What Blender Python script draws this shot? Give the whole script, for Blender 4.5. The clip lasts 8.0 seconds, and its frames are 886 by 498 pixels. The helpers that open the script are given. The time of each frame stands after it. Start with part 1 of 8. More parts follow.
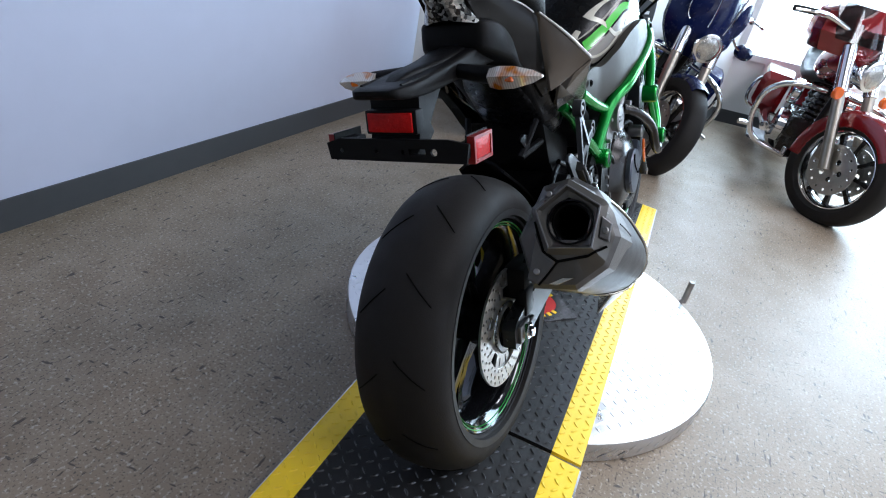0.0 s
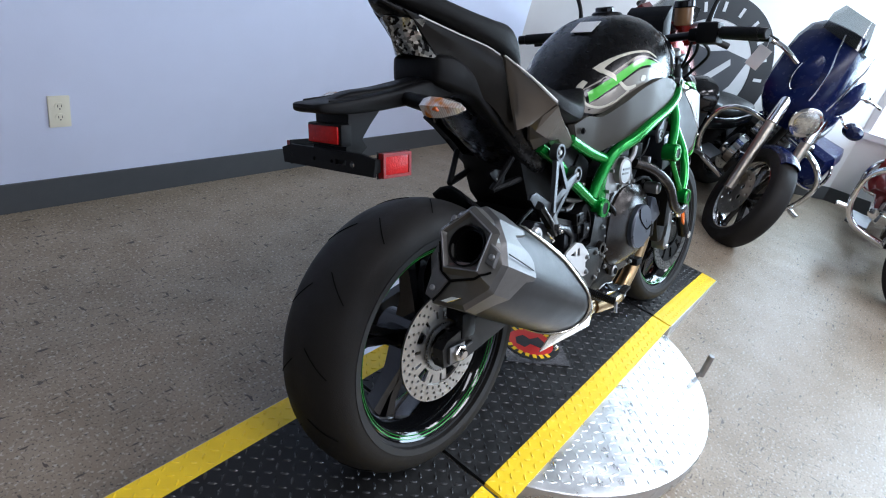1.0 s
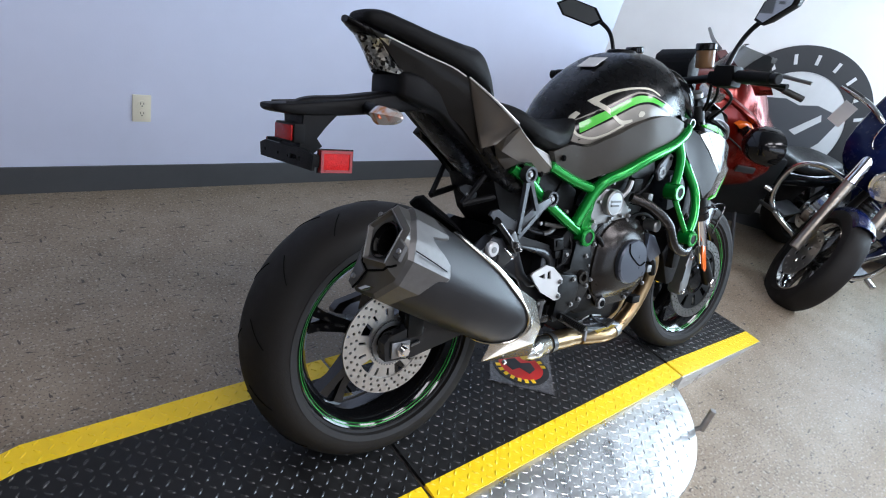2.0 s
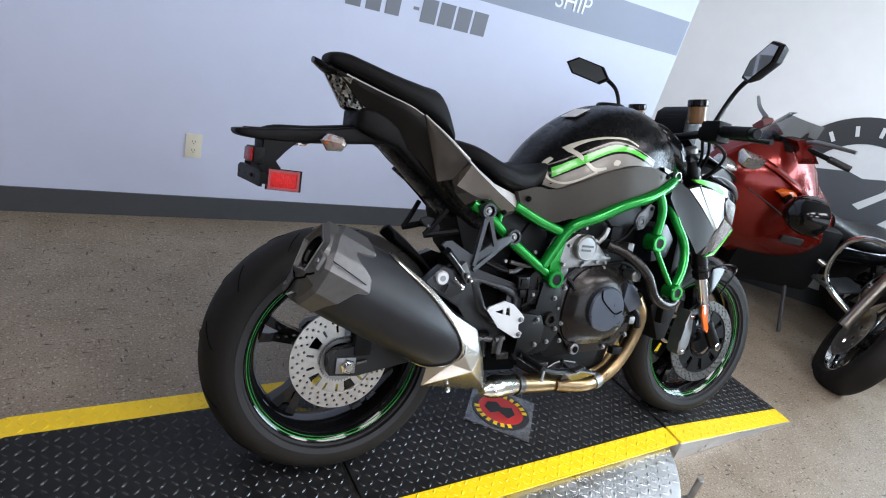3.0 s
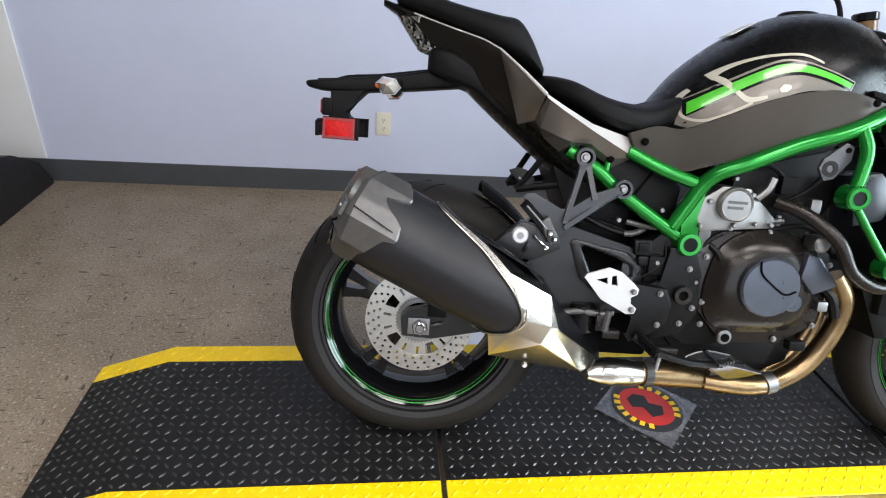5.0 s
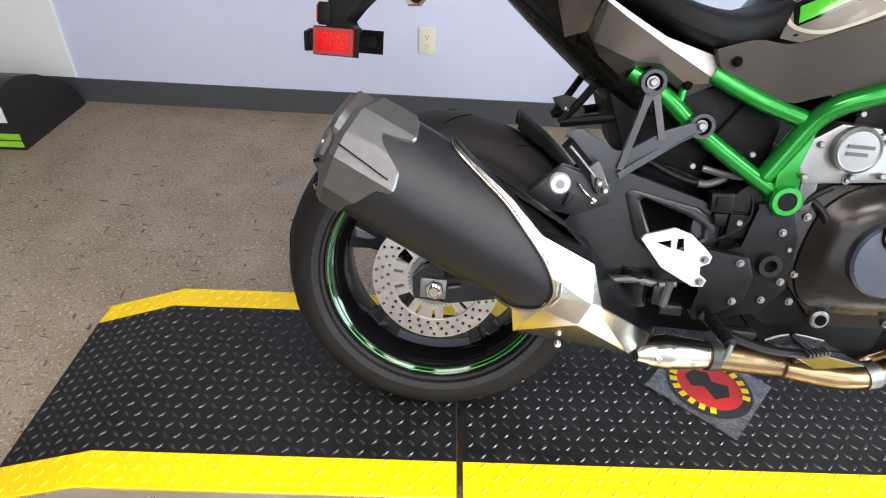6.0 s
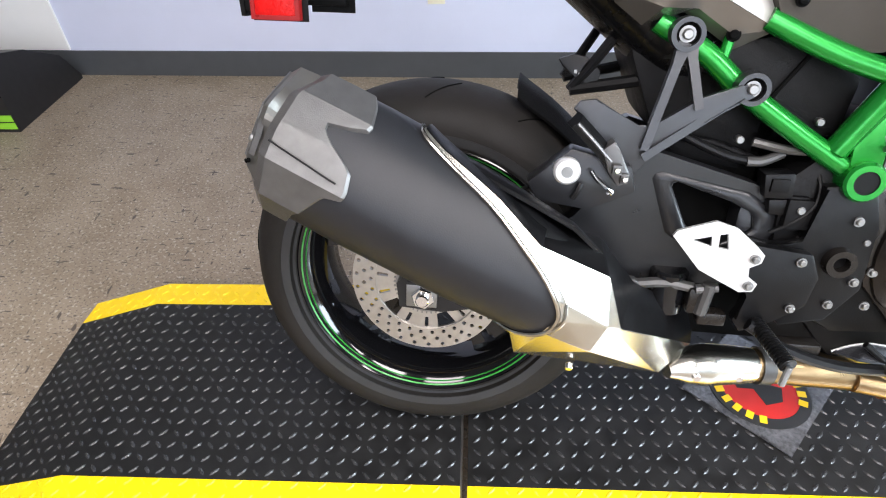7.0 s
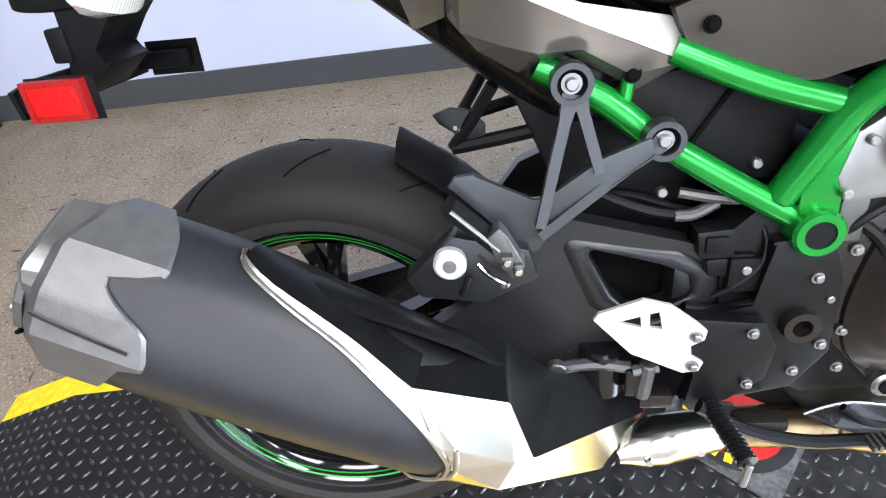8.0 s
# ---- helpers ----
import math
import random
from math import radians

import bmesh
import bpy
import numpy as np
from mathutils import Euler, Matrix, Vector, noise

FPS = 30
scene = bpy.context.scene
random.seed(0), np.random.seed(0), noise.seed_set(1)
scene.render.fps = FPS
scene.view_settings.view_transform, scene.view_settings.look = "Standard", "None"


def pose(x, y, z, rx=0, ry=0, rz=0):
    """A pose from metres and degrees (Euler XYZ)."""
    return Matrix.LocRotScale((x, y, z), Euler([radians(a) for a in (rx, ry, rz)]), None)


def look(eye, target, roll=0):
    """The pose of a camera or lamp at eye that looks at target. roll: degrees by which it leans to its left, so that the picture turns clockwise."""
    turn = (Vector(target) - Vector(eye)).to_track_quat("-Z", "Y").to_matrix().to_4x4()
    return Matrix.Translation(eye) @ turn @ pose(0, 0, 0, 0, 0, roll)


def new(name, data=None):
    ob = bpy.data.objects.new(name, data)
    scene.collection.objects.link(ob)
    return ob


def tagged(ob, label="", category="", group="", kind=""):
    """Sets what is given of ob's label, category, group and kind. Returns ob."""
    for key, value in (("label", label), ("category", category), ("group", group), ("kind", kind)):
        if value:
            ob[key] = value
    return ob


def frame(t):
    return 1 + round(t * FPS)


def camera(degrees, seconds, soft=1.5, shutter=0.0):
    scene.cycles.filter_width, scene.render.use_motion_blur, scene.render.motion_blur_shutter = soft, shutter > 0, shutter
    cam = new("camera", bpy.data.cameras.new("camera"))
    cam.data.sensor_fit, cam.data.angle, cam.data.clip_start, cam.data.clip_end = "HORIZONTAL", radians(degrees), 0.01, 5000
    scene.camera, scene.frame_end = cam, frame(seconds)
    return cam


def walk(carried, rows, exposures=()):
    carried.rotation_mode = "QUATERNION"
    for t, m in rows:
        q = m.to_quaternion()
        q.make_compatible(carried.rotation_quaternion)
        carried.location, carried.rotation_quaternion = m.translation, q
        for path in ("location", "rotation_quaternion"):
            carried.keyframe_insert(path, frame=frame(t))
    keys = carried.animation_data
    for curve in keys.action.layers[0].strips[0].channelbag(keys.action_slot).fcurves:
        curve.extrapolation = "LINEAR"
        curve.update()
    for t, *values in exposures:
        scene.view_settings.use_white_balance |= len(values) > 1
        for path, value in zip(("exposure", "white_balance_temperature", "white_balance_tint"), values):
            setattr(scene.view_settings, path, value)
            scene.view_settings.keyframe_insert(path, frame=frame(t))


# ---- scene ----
cam = camera(74.4, 8.0, 1.1)
PATH = [
    (0, (-1.021, -0.258, 1.158), (0.632, 0.295, 0.176), 11.6),
    (0.5, (-0.982, -0.438, 1.19), (0.562, 0.372, 0.21), 11.9),
    (1, (-0.922, -0.596, 1.224), (0.579, 0.333, 0.283), 14.7),
    (1.5, (-0.84, -0.753, 1.254), (0.58, 0.322, 0.344), 17.3),
    (2, (-0.776, -0.894, 1.281), (0.519, 0.323, 0.363), 16.3),
    (2.2, (-0.745, -0.955, 1.291), (0.515, 0.324, 0.409), 17.0),
    (3.3, (-0.494, -1.198, 1.316), (0.499, 0.338, 0.507), 15.6),
    (3.5, (-0.437, -1.215, 1.312), (0.482, 0.352, 0.475), 15.5),
    (4, (-0.322, -1.241, 1.297), (0.418, 0.39, 0.407), 11.6),
    (4.5, (-0.203, -1.241, 1.279), (0.251, 0.461, 0.331), 8.4),
    (5, (-0.103, -1.206, 1.249), (0.12, 0.526, 0.274), 4.2),
    (5.2, (-0.08, -1.176, 1.235), (0.087, 0.546, 0.232), 3.1),
    (6.3, (0.019, -0.909, 1.145), (0.009, 0.651, -0.106), 2.0),
    (6.5, (0.031, -0.872, 1.132), (0.007, 0.67, -0.142), 1.0),
    (7, (0.076, -0.783, 1.117), (-0.031, 0.713, -0.205), -2.4),
    (7.5, (0.167, -0.671, 1.12), (-0.01, 0.802, -0.222), -5.5),
    (8, (0.228, -0.562, 1.126), (0.111, 0.863, -0.274), -10.1),
]
# the clip's own brightening on the way
EXPOSURE = ((0.0, 0.55, 5980, 15.5), (2.0, 0.57, 6180, 16.5), (4.0, 0.61, 6650, 17), (5.2, 0.84, 6850, 16.5), (6.3, 1.29, 6900, 18), (7.2, 1.50, 6700, 17.5), (8.0, 1.74, 6400, 16.5))
walk(cam, [(t, look(eye, target, roll)) for t, eye, target, roll in PATH], EXPOSURE)

# ---- light ----
# daylight: sky through the windows of the far side; the window behind the camera is added
world = bpy.data.worlds.new("world")
scene.world = world
world.use_nodes = True
sky = world.node_tree.nodes.new("ShaderNodeTexSky")
sky.sky_type, sky.sun_disc = "NISHITA", False
sky.sun_elevation, sky.sun_rotation = radians(42), radians(-37)
world.node_tree.links.new(sky.outputs[0], world.node_tree.nodes["Background"].inputs[0])
world.node_tree.nodes["Background"].inputs[1].default_value = 0.15


def window_light(name, eye, target, wide, high, watts, colour):
    data = bpy.data.lights.new(name, "AREA")
    data.shape, data.size, data.size_y, data.energy, data.color = "RECTANGLE", wide, high, watts, colour
    ob = new(name, data)
    ob.matrix_world = look(eye, target)
    return ob


sun_data = bpy.data.lights.new("sun", "SUN")
sun_data.energy, sun_data.angle, sun_data.color = 5.0, radians(0.5), (1.0, 0.96, 0.9)
sun = new("sun", sun_data)
sun.matrix_world = look((-6, 8, 9), (0, 0, 0))
window_light("daylight_east", (4.84, -1.98, 1.66), (2.7, -1.2, 0.0), 3.0, 2.05, 205, (0.70, 0.90, 1.0))
# fill light through an invented window, out of view
window_light("fill_south", (1.0, -4.42, 1.85), (0.9, 0.0, 0.6), 5.0, 1.5, 26, (0.87, 0.94, 1.0))
# ceiling panels out of view, assumed from highlights on upper sides
CEILING_LIGHTS = ((-0.9, -1.5, 15), (0.9, -1.5, 20), (2.6, -1.9, 22), (-0.9, -3.2, 18), (0.9, -3.2, 25))
for lx, ly, watts in CEILING_LIGHTS:
    window_light("ceiling_lamp", (lx, ly, 2.915), (lx, ly + 0.0001, 0), 1.15, 0.55, watts, (0.97, 0.97, 0.97))

# ---- materials ----


def nodes_of(m):
    m.use_nodes = True
    return m.node_tree.nodes, m.node_tree.links, m.node_tree.nodes["Principled BSDF"]


def make(name, colour, rough=0.5, metal=0.0, vary=0.12, scale=30.0, bump=0.0, bump_scale=200.0, coat=0.0, rough_vary=0.1, spec=0.5):
    """A surface with mottling at two sizes, uneven gloss and fine relief."""
    m = bpy.data.materials.new(name)
    n, l, b = nodes_of(m)
    at = n.new("ShaderNodeTexCoord")
    big, small = n.new("ShaderNodeTexNoise"), n.new("ShaderNodeTexNoise")
    big.inputs["Scale"].default_value, small.inputs["Scale"].default_value = scale * 0.12, scale
    big.inputs["Detail"].default_value, small.inputs["Detail"].default_value = 3, 5
    add = n.new("ShaderNodeMath")
    add.operation = "ADD"
    ramp = n.new("ShaderNodeMapRange")
    ramp.inputs[1].default_value, ramp.inputs[2].default_value = 0.6, 1.4
    ramp.inputs[3].default_value, ramp.inputs[4].default_value = 1 - vary, 1 + vary
    mul = n.new("ShaderNodeVectorMath")
    mul.operation = "SCALE"
    mul.inputs[0].default_value = colour
    for t in (big, small):
        l.new(at.outputs["Object"], t.inputs["Vector"])
    l.new(big.outputs[0], add.inputs[0])
    l.new(small.outputs[0], add.inputs[1])
    l.new(add.outputs[0], ramp.inputs[0])
    l.new(ramp.outputs[0], mul.inputs["Scale"])
    l.new(mul.outputs[0], b.inputs["Base Color"])
    rr = n.new("ShaderNodeMapRange")
    rr.inputs[1].default_value, rr.inputs[2].default_value = 0.3, 0.7
    rr.inputs[3].default_value, rr.inputs[4].default_value = max(0.02, rough * (1 - rough_vary)), min(1, rough * (1 + rough_vary))
    l.new(small.outputs[0], rr.inputs[0])
    l.new(rr.outputs[0], b.inputs["Roughness"])
    b.inputs["Metallic"].default_value = metal
    b.inputs["Specular IOR Level"].default_value = spec
    b.inputs["Coat Weight"].default_value = coat
    b.inputs["Coat Roughness"].default_value = 0.06
    if bump:
        grain, bm_ = n.new("ShaderNodeTexNoise"), n.new("ShaderNodeBump")
        grain.inputs["Scale"].default_value, grain.inputs["Detail"].default_value = bump_scale, 4
        bm_.inputs["Strength"].default_value, bm_.inputs["Distance"].default_value = bump, 0.002
        l.new(at.outputs["Object"], grain.inputs["Vector"])
        l.new(grain.outputs[0], bm_.inputs["Height"])
        l.new(bm_.outputs[0], b.inputs["Normal"])
    return m


def glass(name, colour, rough=0.05):
    m = bpy.data.materials.new(name)
    n, l, b = nodes_of(m)
    b.inputs["Base Color"].default_value = (*colour, 1)
    b.inputs["Transmission Weight"].default_value, b.inputs["Roughness"].default_value, b.inputs["IOR"].default_value = 1.0, rough, 1.45
    return m


def flecked_floor():
    """Rubbery sheet flooring: grey-brown with short dark streaks and pale chips."""
    m = bpy.data.materials.new("flecked_sheet_floor")
    n, l, b = nodes_of(m)
    at = n.new("ShaderNodeTexCoord")

    def noise_at(scale, detail, stretch=(1, 1, 1), turn=0.0):
        mp, t = n.new("ShaderNodeMapping"), n.new("ShaderNodeTexNoise")
        mp.inputs["Scale"].default_value, mp.inputs["Rotation"].default_value = stretch, (0, 0, turn)
        t.inputs["Scale"].default_value, t.inputs["Detail"].default_value = scale, detail
        l.new(at.outputs["Object"], mp.inputs[0])
        l.new(mp.outputs[0], t.inputs["Vector"])
        return t

    def ramp(src, a, c):
        r = n.new("ShaderNodeMapRange")
        r.inputs[1].default_value, r.inputs[2].default_value = a, c
        l.new(src.outputs[0], r.inputs[0])
        return r

    def blend(x, colour, fac):
        mix = n.new("ShaderNodeMix")
        mix.data_type = "RGBA"
        l.new(fac.outputs[0], mix.inputs["Factor"])
        if isinstance(x, tuple):
            mix.inputs["A"].default_value = x
        else:
            l.new(x.outputs["Result"], mix.inputs["A"])
        mix.inputs["B"].default_value = colour
        return mix

    base = blend((0.238, 0.183, 0.124, 1), (0.300, 0.240, 0.174, 1), ramp(noise_at(7, 4), 0.35, 0.65))
    chips = blend(base, (0.44, 0.39, 0.32, 1), ramp(noise_at(105, 2), 0.57, 0.68))
    speck = blend(chips, (0.09, 0.075, 0.06, 1), ramp(noise_at(150, 2), 0.58, 0.68))
    dark = blend(speck, (0.07, 0.055, 0.042, 1), ramp(noise_at(44, 2.5, (0.42, 1.6, 1), 0.35), 0.645, 0.70))
    dark = blend(dark, (0.075, 0.06, 0.046, 1), ramp(noise_at(40, 2.5, (1.6, 0.5, 1), 0.9), 0.655, 0.71))
    l.new(dark.outputs["Result"], b.inputs["Base Color"])
    l.new(ramp(noise_at(12, 5), 0.2, 0.8).outputs[0], n.new("ShaderNodeMath").inputs[0])
    gloss = n.new("ShaderNodeMapRange")
    gloss.inputs[3].default_value, gloss.inputs[4].default_value = 0.40, 0.60
    l.new(noise_at(14, 5).outputs[0], gloss.inputs[0])
    l.new(gloss.outputs[0], b.inputs["Roughness"])
    bp = n.new("ShaderNodeBump")
    bp.inputs["Strength"].default_value, bp.inputs["Distance"].default_value = 0.35, 0.002
    l.new(noise_at(120, 5).outputs[0], bp.inputs["Height"])
    l.new(bp.outputs[0], b.inputs["Normal"])
    return m


FLOOR = flecked_floor()
WALL_GREY = make("lavender_grey_wall_paint", (0.575, 0.61, 0.755), 0.55, vary=0.03, scale=9, bump=0.12, bump_scale=140)
WALL_WHITE = make("white_wall_paint", (0.80, 0.80, 0.79), 0.55, vary=0.03, scale=9, bump=0.12, bump_scale=140)
BAND = make("slate_wall_band_paint", (0.25, 0.28, 0.36), 0.55, vary=0.03, scale=9)
BASE = make("dark_vinyl_base", (0.062, 0.066, 0.072), 0.45, vary=0.12, scale=20)
WALL_BACK = make("grey_painted_wall_finish", (0.22, 0.22, 0.225), 0.6, vary=0.03, scale=9)
CEIL = make("grey_ceiling_tiles", (0.24, 0.24, 0.24), 0.8, vary=0.03)
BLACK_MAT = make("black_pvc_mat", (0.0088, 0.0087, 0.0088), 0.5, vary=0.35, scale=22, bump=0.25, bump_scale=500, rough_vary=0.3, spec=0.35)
# same PVC made paler: the glint on the treads is put into the colour
TREAD_BLACK = make("black_pvc_tread_glint", (0.031, 0.031, 0.032), 0.26, vary=0.3, scale=22, rough_vary=0.3)
YELLOW_MAT = make("yellow_pvc_mat", (0.98, 0.66, 0.002), 0.4, vary=0.07, scale=18, bump=0.15, bump_scale=400)
PLATE = make("bright_tread_plate", (0.70, 0.70, 0.70), 0.34, 1.0, vary=0.10, scale=14, bump=0.1, bump_scale=300, rough_vary=0.35)
STEEL_DARK = make("dark_steel", (0.06, 0.06, 0.065), 0.5, 0.6, vary=0.3)
CREAM = make("ivory_plastic", (0.72, 0.68, 0.55), 0.35, vary=0.03)
SLOT = make("black_slot", (0.02, 0.02, 0.02), 0.6)
INK = make("dark_grey_lettering", (0.16, 0.17, 0.20), 0.5, vary=0.03)
LETTER = make("white_lettering", (0.78, 0.78, 0.78), 0.5, vary=0.03)

# ---- mesh helpers ----


def part(name, bm, material, parent=None, label="", angle=35, m=None):
    """Links a bmesh as one mesh object, under a thing or a part."""
    me = bpy.data.meshes.new(name)
    bmesh.ops.recalc_face_normals(bm, faces=bm.faces)
    bm.to_mesh(me)
    bm.free()
    me.shade_smooth()
    me.set_sharp_from_angle(angle=radians(angle))
    me.materials.append(material)
    ob = new(name, me)
    if parent is not None:
        ob.parent = parent
    if m is not None:
        ob.matrix_local = m
    if label:
        ob["label"] = label
    return ob


def thing(name, label, category, m=None, group="", kind=""):
    ob = new(name)
    ob.empty_display_size = 0.1
    if m is not None:
        ob.matrix_world = m
    return tagged(ob, label, category, group, kind)


def rings(bm, rows, caps=True, loop=True):
    """Skin over rings of points, all of one count."""
    vs = [[bm.verts.new(p) for p in row] for row in rows]
    n = len(vs[0])
    for a, b in zip(vs, vs[1:]):
        for k in range(n if loop else n - 1):
            bm.faces.new((a[k], a[(k + 1) % n], b[(k + 1) % n], b[k]))
    if caps and loop:
        bm.faces.new(vs[0][::-1])
        bm.faces.new(vs[-1])
    return bm


def curve(pts, steps=5):
    """Points of a smooth line through pts."""
    p = [Vector(q) for q in pts]
    if len(p) < 3:
        return p
    p = [p[0] * 2 - p[1]] + p + [p[-1] * 2 - p[-2]]
    out = []
    for a, b, c, d in zip(p, p[1:], p[2:], p[3:]):
        for k in range(steps):
            t = k / steps
            out.append(0.5 * (2 * b + (c - a) * t + (2 * a - 5 * b + 4 * c - d) * t * t + (3 * b - a - 3 * c + d) * t ** 3))
    out.append(p[-2])
    return out


def tube(bm, pts, r, n=12, steps=5):
    """A round bar through pts; r is one radius or one for each point."""
    line = curve(pts, steps)
    radii = [r] * len(line) if not isinstance(r, (list, tuple)) else [float(q) for q in np.interp(np.linspace(0, 1, len(line)), np.linspace(0, 1, len(r)), r)]
    side = None
    rows = []
    for k, p in enumerate(line):
        ahead = (line[min(k + 1, len(line) - 1)] - line[max(k - 1, 0)]).normalized()
        if side is None:
            side = ahead.orthogonal().normalized()
        side = (side - ahead * side.dot(ahead)).normalized()
        up = ahead.cross(side)
        rows.append([p + radii[k] * (side * math.cos(2 * math.pi * j / n) + up * math.sin(2 * math.pi * j / n)) for j in range(n)])
    return rings(bm, rows)


def bar(bm, a, b, r, r2=None, n=16, bevel=0.0):
    """A straight round bar from a to b, with chamfered ends."""
    a, b = Vector(a), Vector(b)
    ahead = (b - a).normalized()
    side = ahead.orthogonal().normalized()
    up = ahead.cross(side)
    r2 = r if r2 is None else r2
    spots = [(a, r), (b, r2)]
    if bevel:
        spots = [(a, r - bevel), (a + ahead * bevel, r), (b - ahead * bevel, r2), (b, r2 - bevel)]
    return rings(bm, [[p + q * (side * math.cos(2 * math.pi * j / n) + up * math.sin(2 * math.pi * j / n)) for j in range(n)] for p, q in spots])


def box(bm, lo, hi, bevel=0.0):
    x0, y0, z0 = lo
    x1, y1, z1 = hi
    made = bmesh.ops.create_cube(bm, size=1)["verts"]
    for v in made:
        v.co = Vector((x0 + (v.co.x + 0.5) * (x1 - x0), y0 + (v.co.y + 0.5) * (y1 - y0), z0 + (v.co.z + 0.5) * (z1 - z0)))
    if bevel:
        edges = list({e for v in made for e in v.link_edges})
        bmesh.ops.bevel(bm, geom=edges, offset=bevel, segments=2, affect="EDGES", profile=0.6)
    return bm


def slab(bm, poly, lo, hi, holes=(), axis="y"):
    """A plate with that outline, with holes through it, from lo to hi along an axis; outline in the two other axes."""
    from mathutils.geometry import tessellate_polygon
    loops = [list(poly)] + [list(h) for h in holes]

    def at(p, d):
        return {"y": (p[0], d, p[1]), "z": (p[0], p[1], d), "x": (d, p[0], p[1])}[axis]
    flat = [p for q in loops for p in q]
    low, high = [bm.verts.new(at(p, lo)) for p in flat], [bm.verts.new(at(p, hi)) for p in flat]
    for tri in tessellate_polygon([[Vector((p[0], p[1], 0)) for p in q] for q in loops]):
        if len(set(tri)) == 3:
            bm.faces.new([low[k] for k in tri])
            bm.faces.new([high[k] for k in tri])
    s = 0
    for q in loops:
        for k in range(len(q)):
            a, b = s + k, s + (k + 1) % len(q)
            bm.faces.new((low[a], low[b], high[b], high[a]))
        s += len(q)
    return bm


def plate(bm, poly, lo, hi, bevel=0.003, tilt=None):
    """A bevelled plate in the x-z plane, between y = lo and hi; tilt(x, z) is added to y."""
    a = [bm.verts.new((x, lo, z)) for x, z in poly]
    b = [bm.verts.new((x, hi, z)) for x, z in poly]
    n = len(poly)
    faces = [bm.faces.new(a[::-1]), bm.faces.new(b)]
    for k in range(n):
        faces.append(bm.faces.new((a[k], a[(k + 1) % n], b[(k + 1) % n], b[k])))
    if bevel:
        made = bmesh.ops.bevel(bm, geom=list({e for f in faces for e in f.edges}), offset=bevel, segments=2, affect="EDGES", profile=0.6, clamp_overlap=True)
        verts = made["verts"]
    else:
        verts = a + b
    if tilt:
        for v in set(verts) | {v for v in a + b if v.is_valid}:
            v.co.y += tilt(v.co.x, v.co.z)
    return bm


def circle(cx, cz, r, n=24, r2=None, start=0.0):
    r2 = r if r2 is None else r2
    return [(cx + r * math.cos(start + 2 * math.pi * k / n), cz + r2 * math.sin(start + 2 * math.pi * k / n)) for k in range(n)]


def spin(bm, profile, n=72, centre=(0, 0, 0), closed=False):
    """A body turned about the y axis through centre; profile of (radius, y)."""
    rows = []
    for k in range(n):
        a = 2 * math.pi * k / n
        rows.append([(centre[0] + r * math.cos(a), centre[1] + y, centre[2] + r * math.sin(a)) for r, y in profile])
    rows.append(rows[0])
    vs = [[bm.verts.new(p) for p in row] for row in rows[:-1]]
    m = len(profile)
    for k in range(n):
        a, b = vs[k], vs[(k + 1) % n]
        for j in range(m if closed else m - 1):
            bm.faces.new((a[j], b[j], b[(j + 1) % m], a[(j + 1) % m]))
    return bm


def oval(x, low, high, wide, power=2.4, n=28, middle=0.0, belly=None):
    """A cross-section at x: a rounded box from low to high, wide to each side."""
    mid, half = (low + high) / 2, (high - low) / 2
    out = []
    for k in range(n):
        a = 2 * math.pi * k / n
        c, s = math.cos(a), math.sin(a)
        out.append((x, middle + wide * math.copysign(abs(c) ** (2 / power), c), mid + half * math.copysign(abs(s) ** (2 / power), s)))
    return out


def dome(x, low, high, wide, power=2.4, n=24):
    """A cross-section at x with a flat underside: widest at low, rounded over to high."""
    out = []
    for k in range(n + 1):
        a = math.pi * k / n
        c, s = math.cos(a), math.sin(a)
        out.append((x, -wide * math.copysign(abs(c) ** (2 / power), c), low + (high - low) * abs(s) ** (2 / power)))
    return out + [(x, wide * 0.5, low - 0.004), (x, -wide * 0.5, low - 0.004)]


def lerp(rows, count):
    """Smoothly more stations between the given rows of numbers."""
    a = np.array(rows, float)
    t = np.linspace(0, len(a) - 1, count)
    k = np.clip(t.astype(int), 0, len(a) - 2)
    f = (t - k)[:, None]
    p0, p1, p2, p3 = a[np.clip(k - 1, 0, None)], a[k], a[k + 1], a[np.clip(k + 2, None, len(a) - 1)]
    return 0.5 * (2 * p1 + (p2 - p0) * f + (2 * p0 - 5 * p1 + 4 * p2 - p3) * f * f + (3 * p1 - p0 - 3 * p2 + p3) * f ** 3)


def sheet(bm, upper, lower, side, thick, across=8, along=4):
    """A curved panel between two lines of (x, z); side(x, z) gives its outer y; thick runs towards the middle."""
    u = lerp(upper, (len(upper) - 1) * along + 1)
    d = lerp(lower, (len(lower) - 1) * along + 1)
    if len(u) != len(d):
        d = np.array([[np.interp(t, np.linspace(0, 1, len(d)), d[:, c]) for c in (0, 1)] for t in np.linspace(0, 1, len(u))])
    out, back = [], []
    for a, b in zip(u, d):
        row = [a + (b - a) * k / across for k in range(across + 1)]
        out.append([(p[0], side(p[0], p[1]), p[1]) for p in row])
        back.append([(p[0], side(p[0], p[1]) + thick, p[1]) for p in row])
    return rings(bm, [o + i[::-1] for o, i in zip(out, back)])


def bolts(bm, spots, r=0.007, high=0.006, n=6, way=(0, -1, 0)):
    for p in spots:
        bar(bm, p, Vector(p) + Vector(way) * high * 0.4, r * 1.5, n=14)
        bar(bm, Vector(p) + Vector(way) * high * 0.3, Vector(p) + Vector(way) * high, r, n=n if n > 6 else 14, bevel=r * 0.25)
    return bm


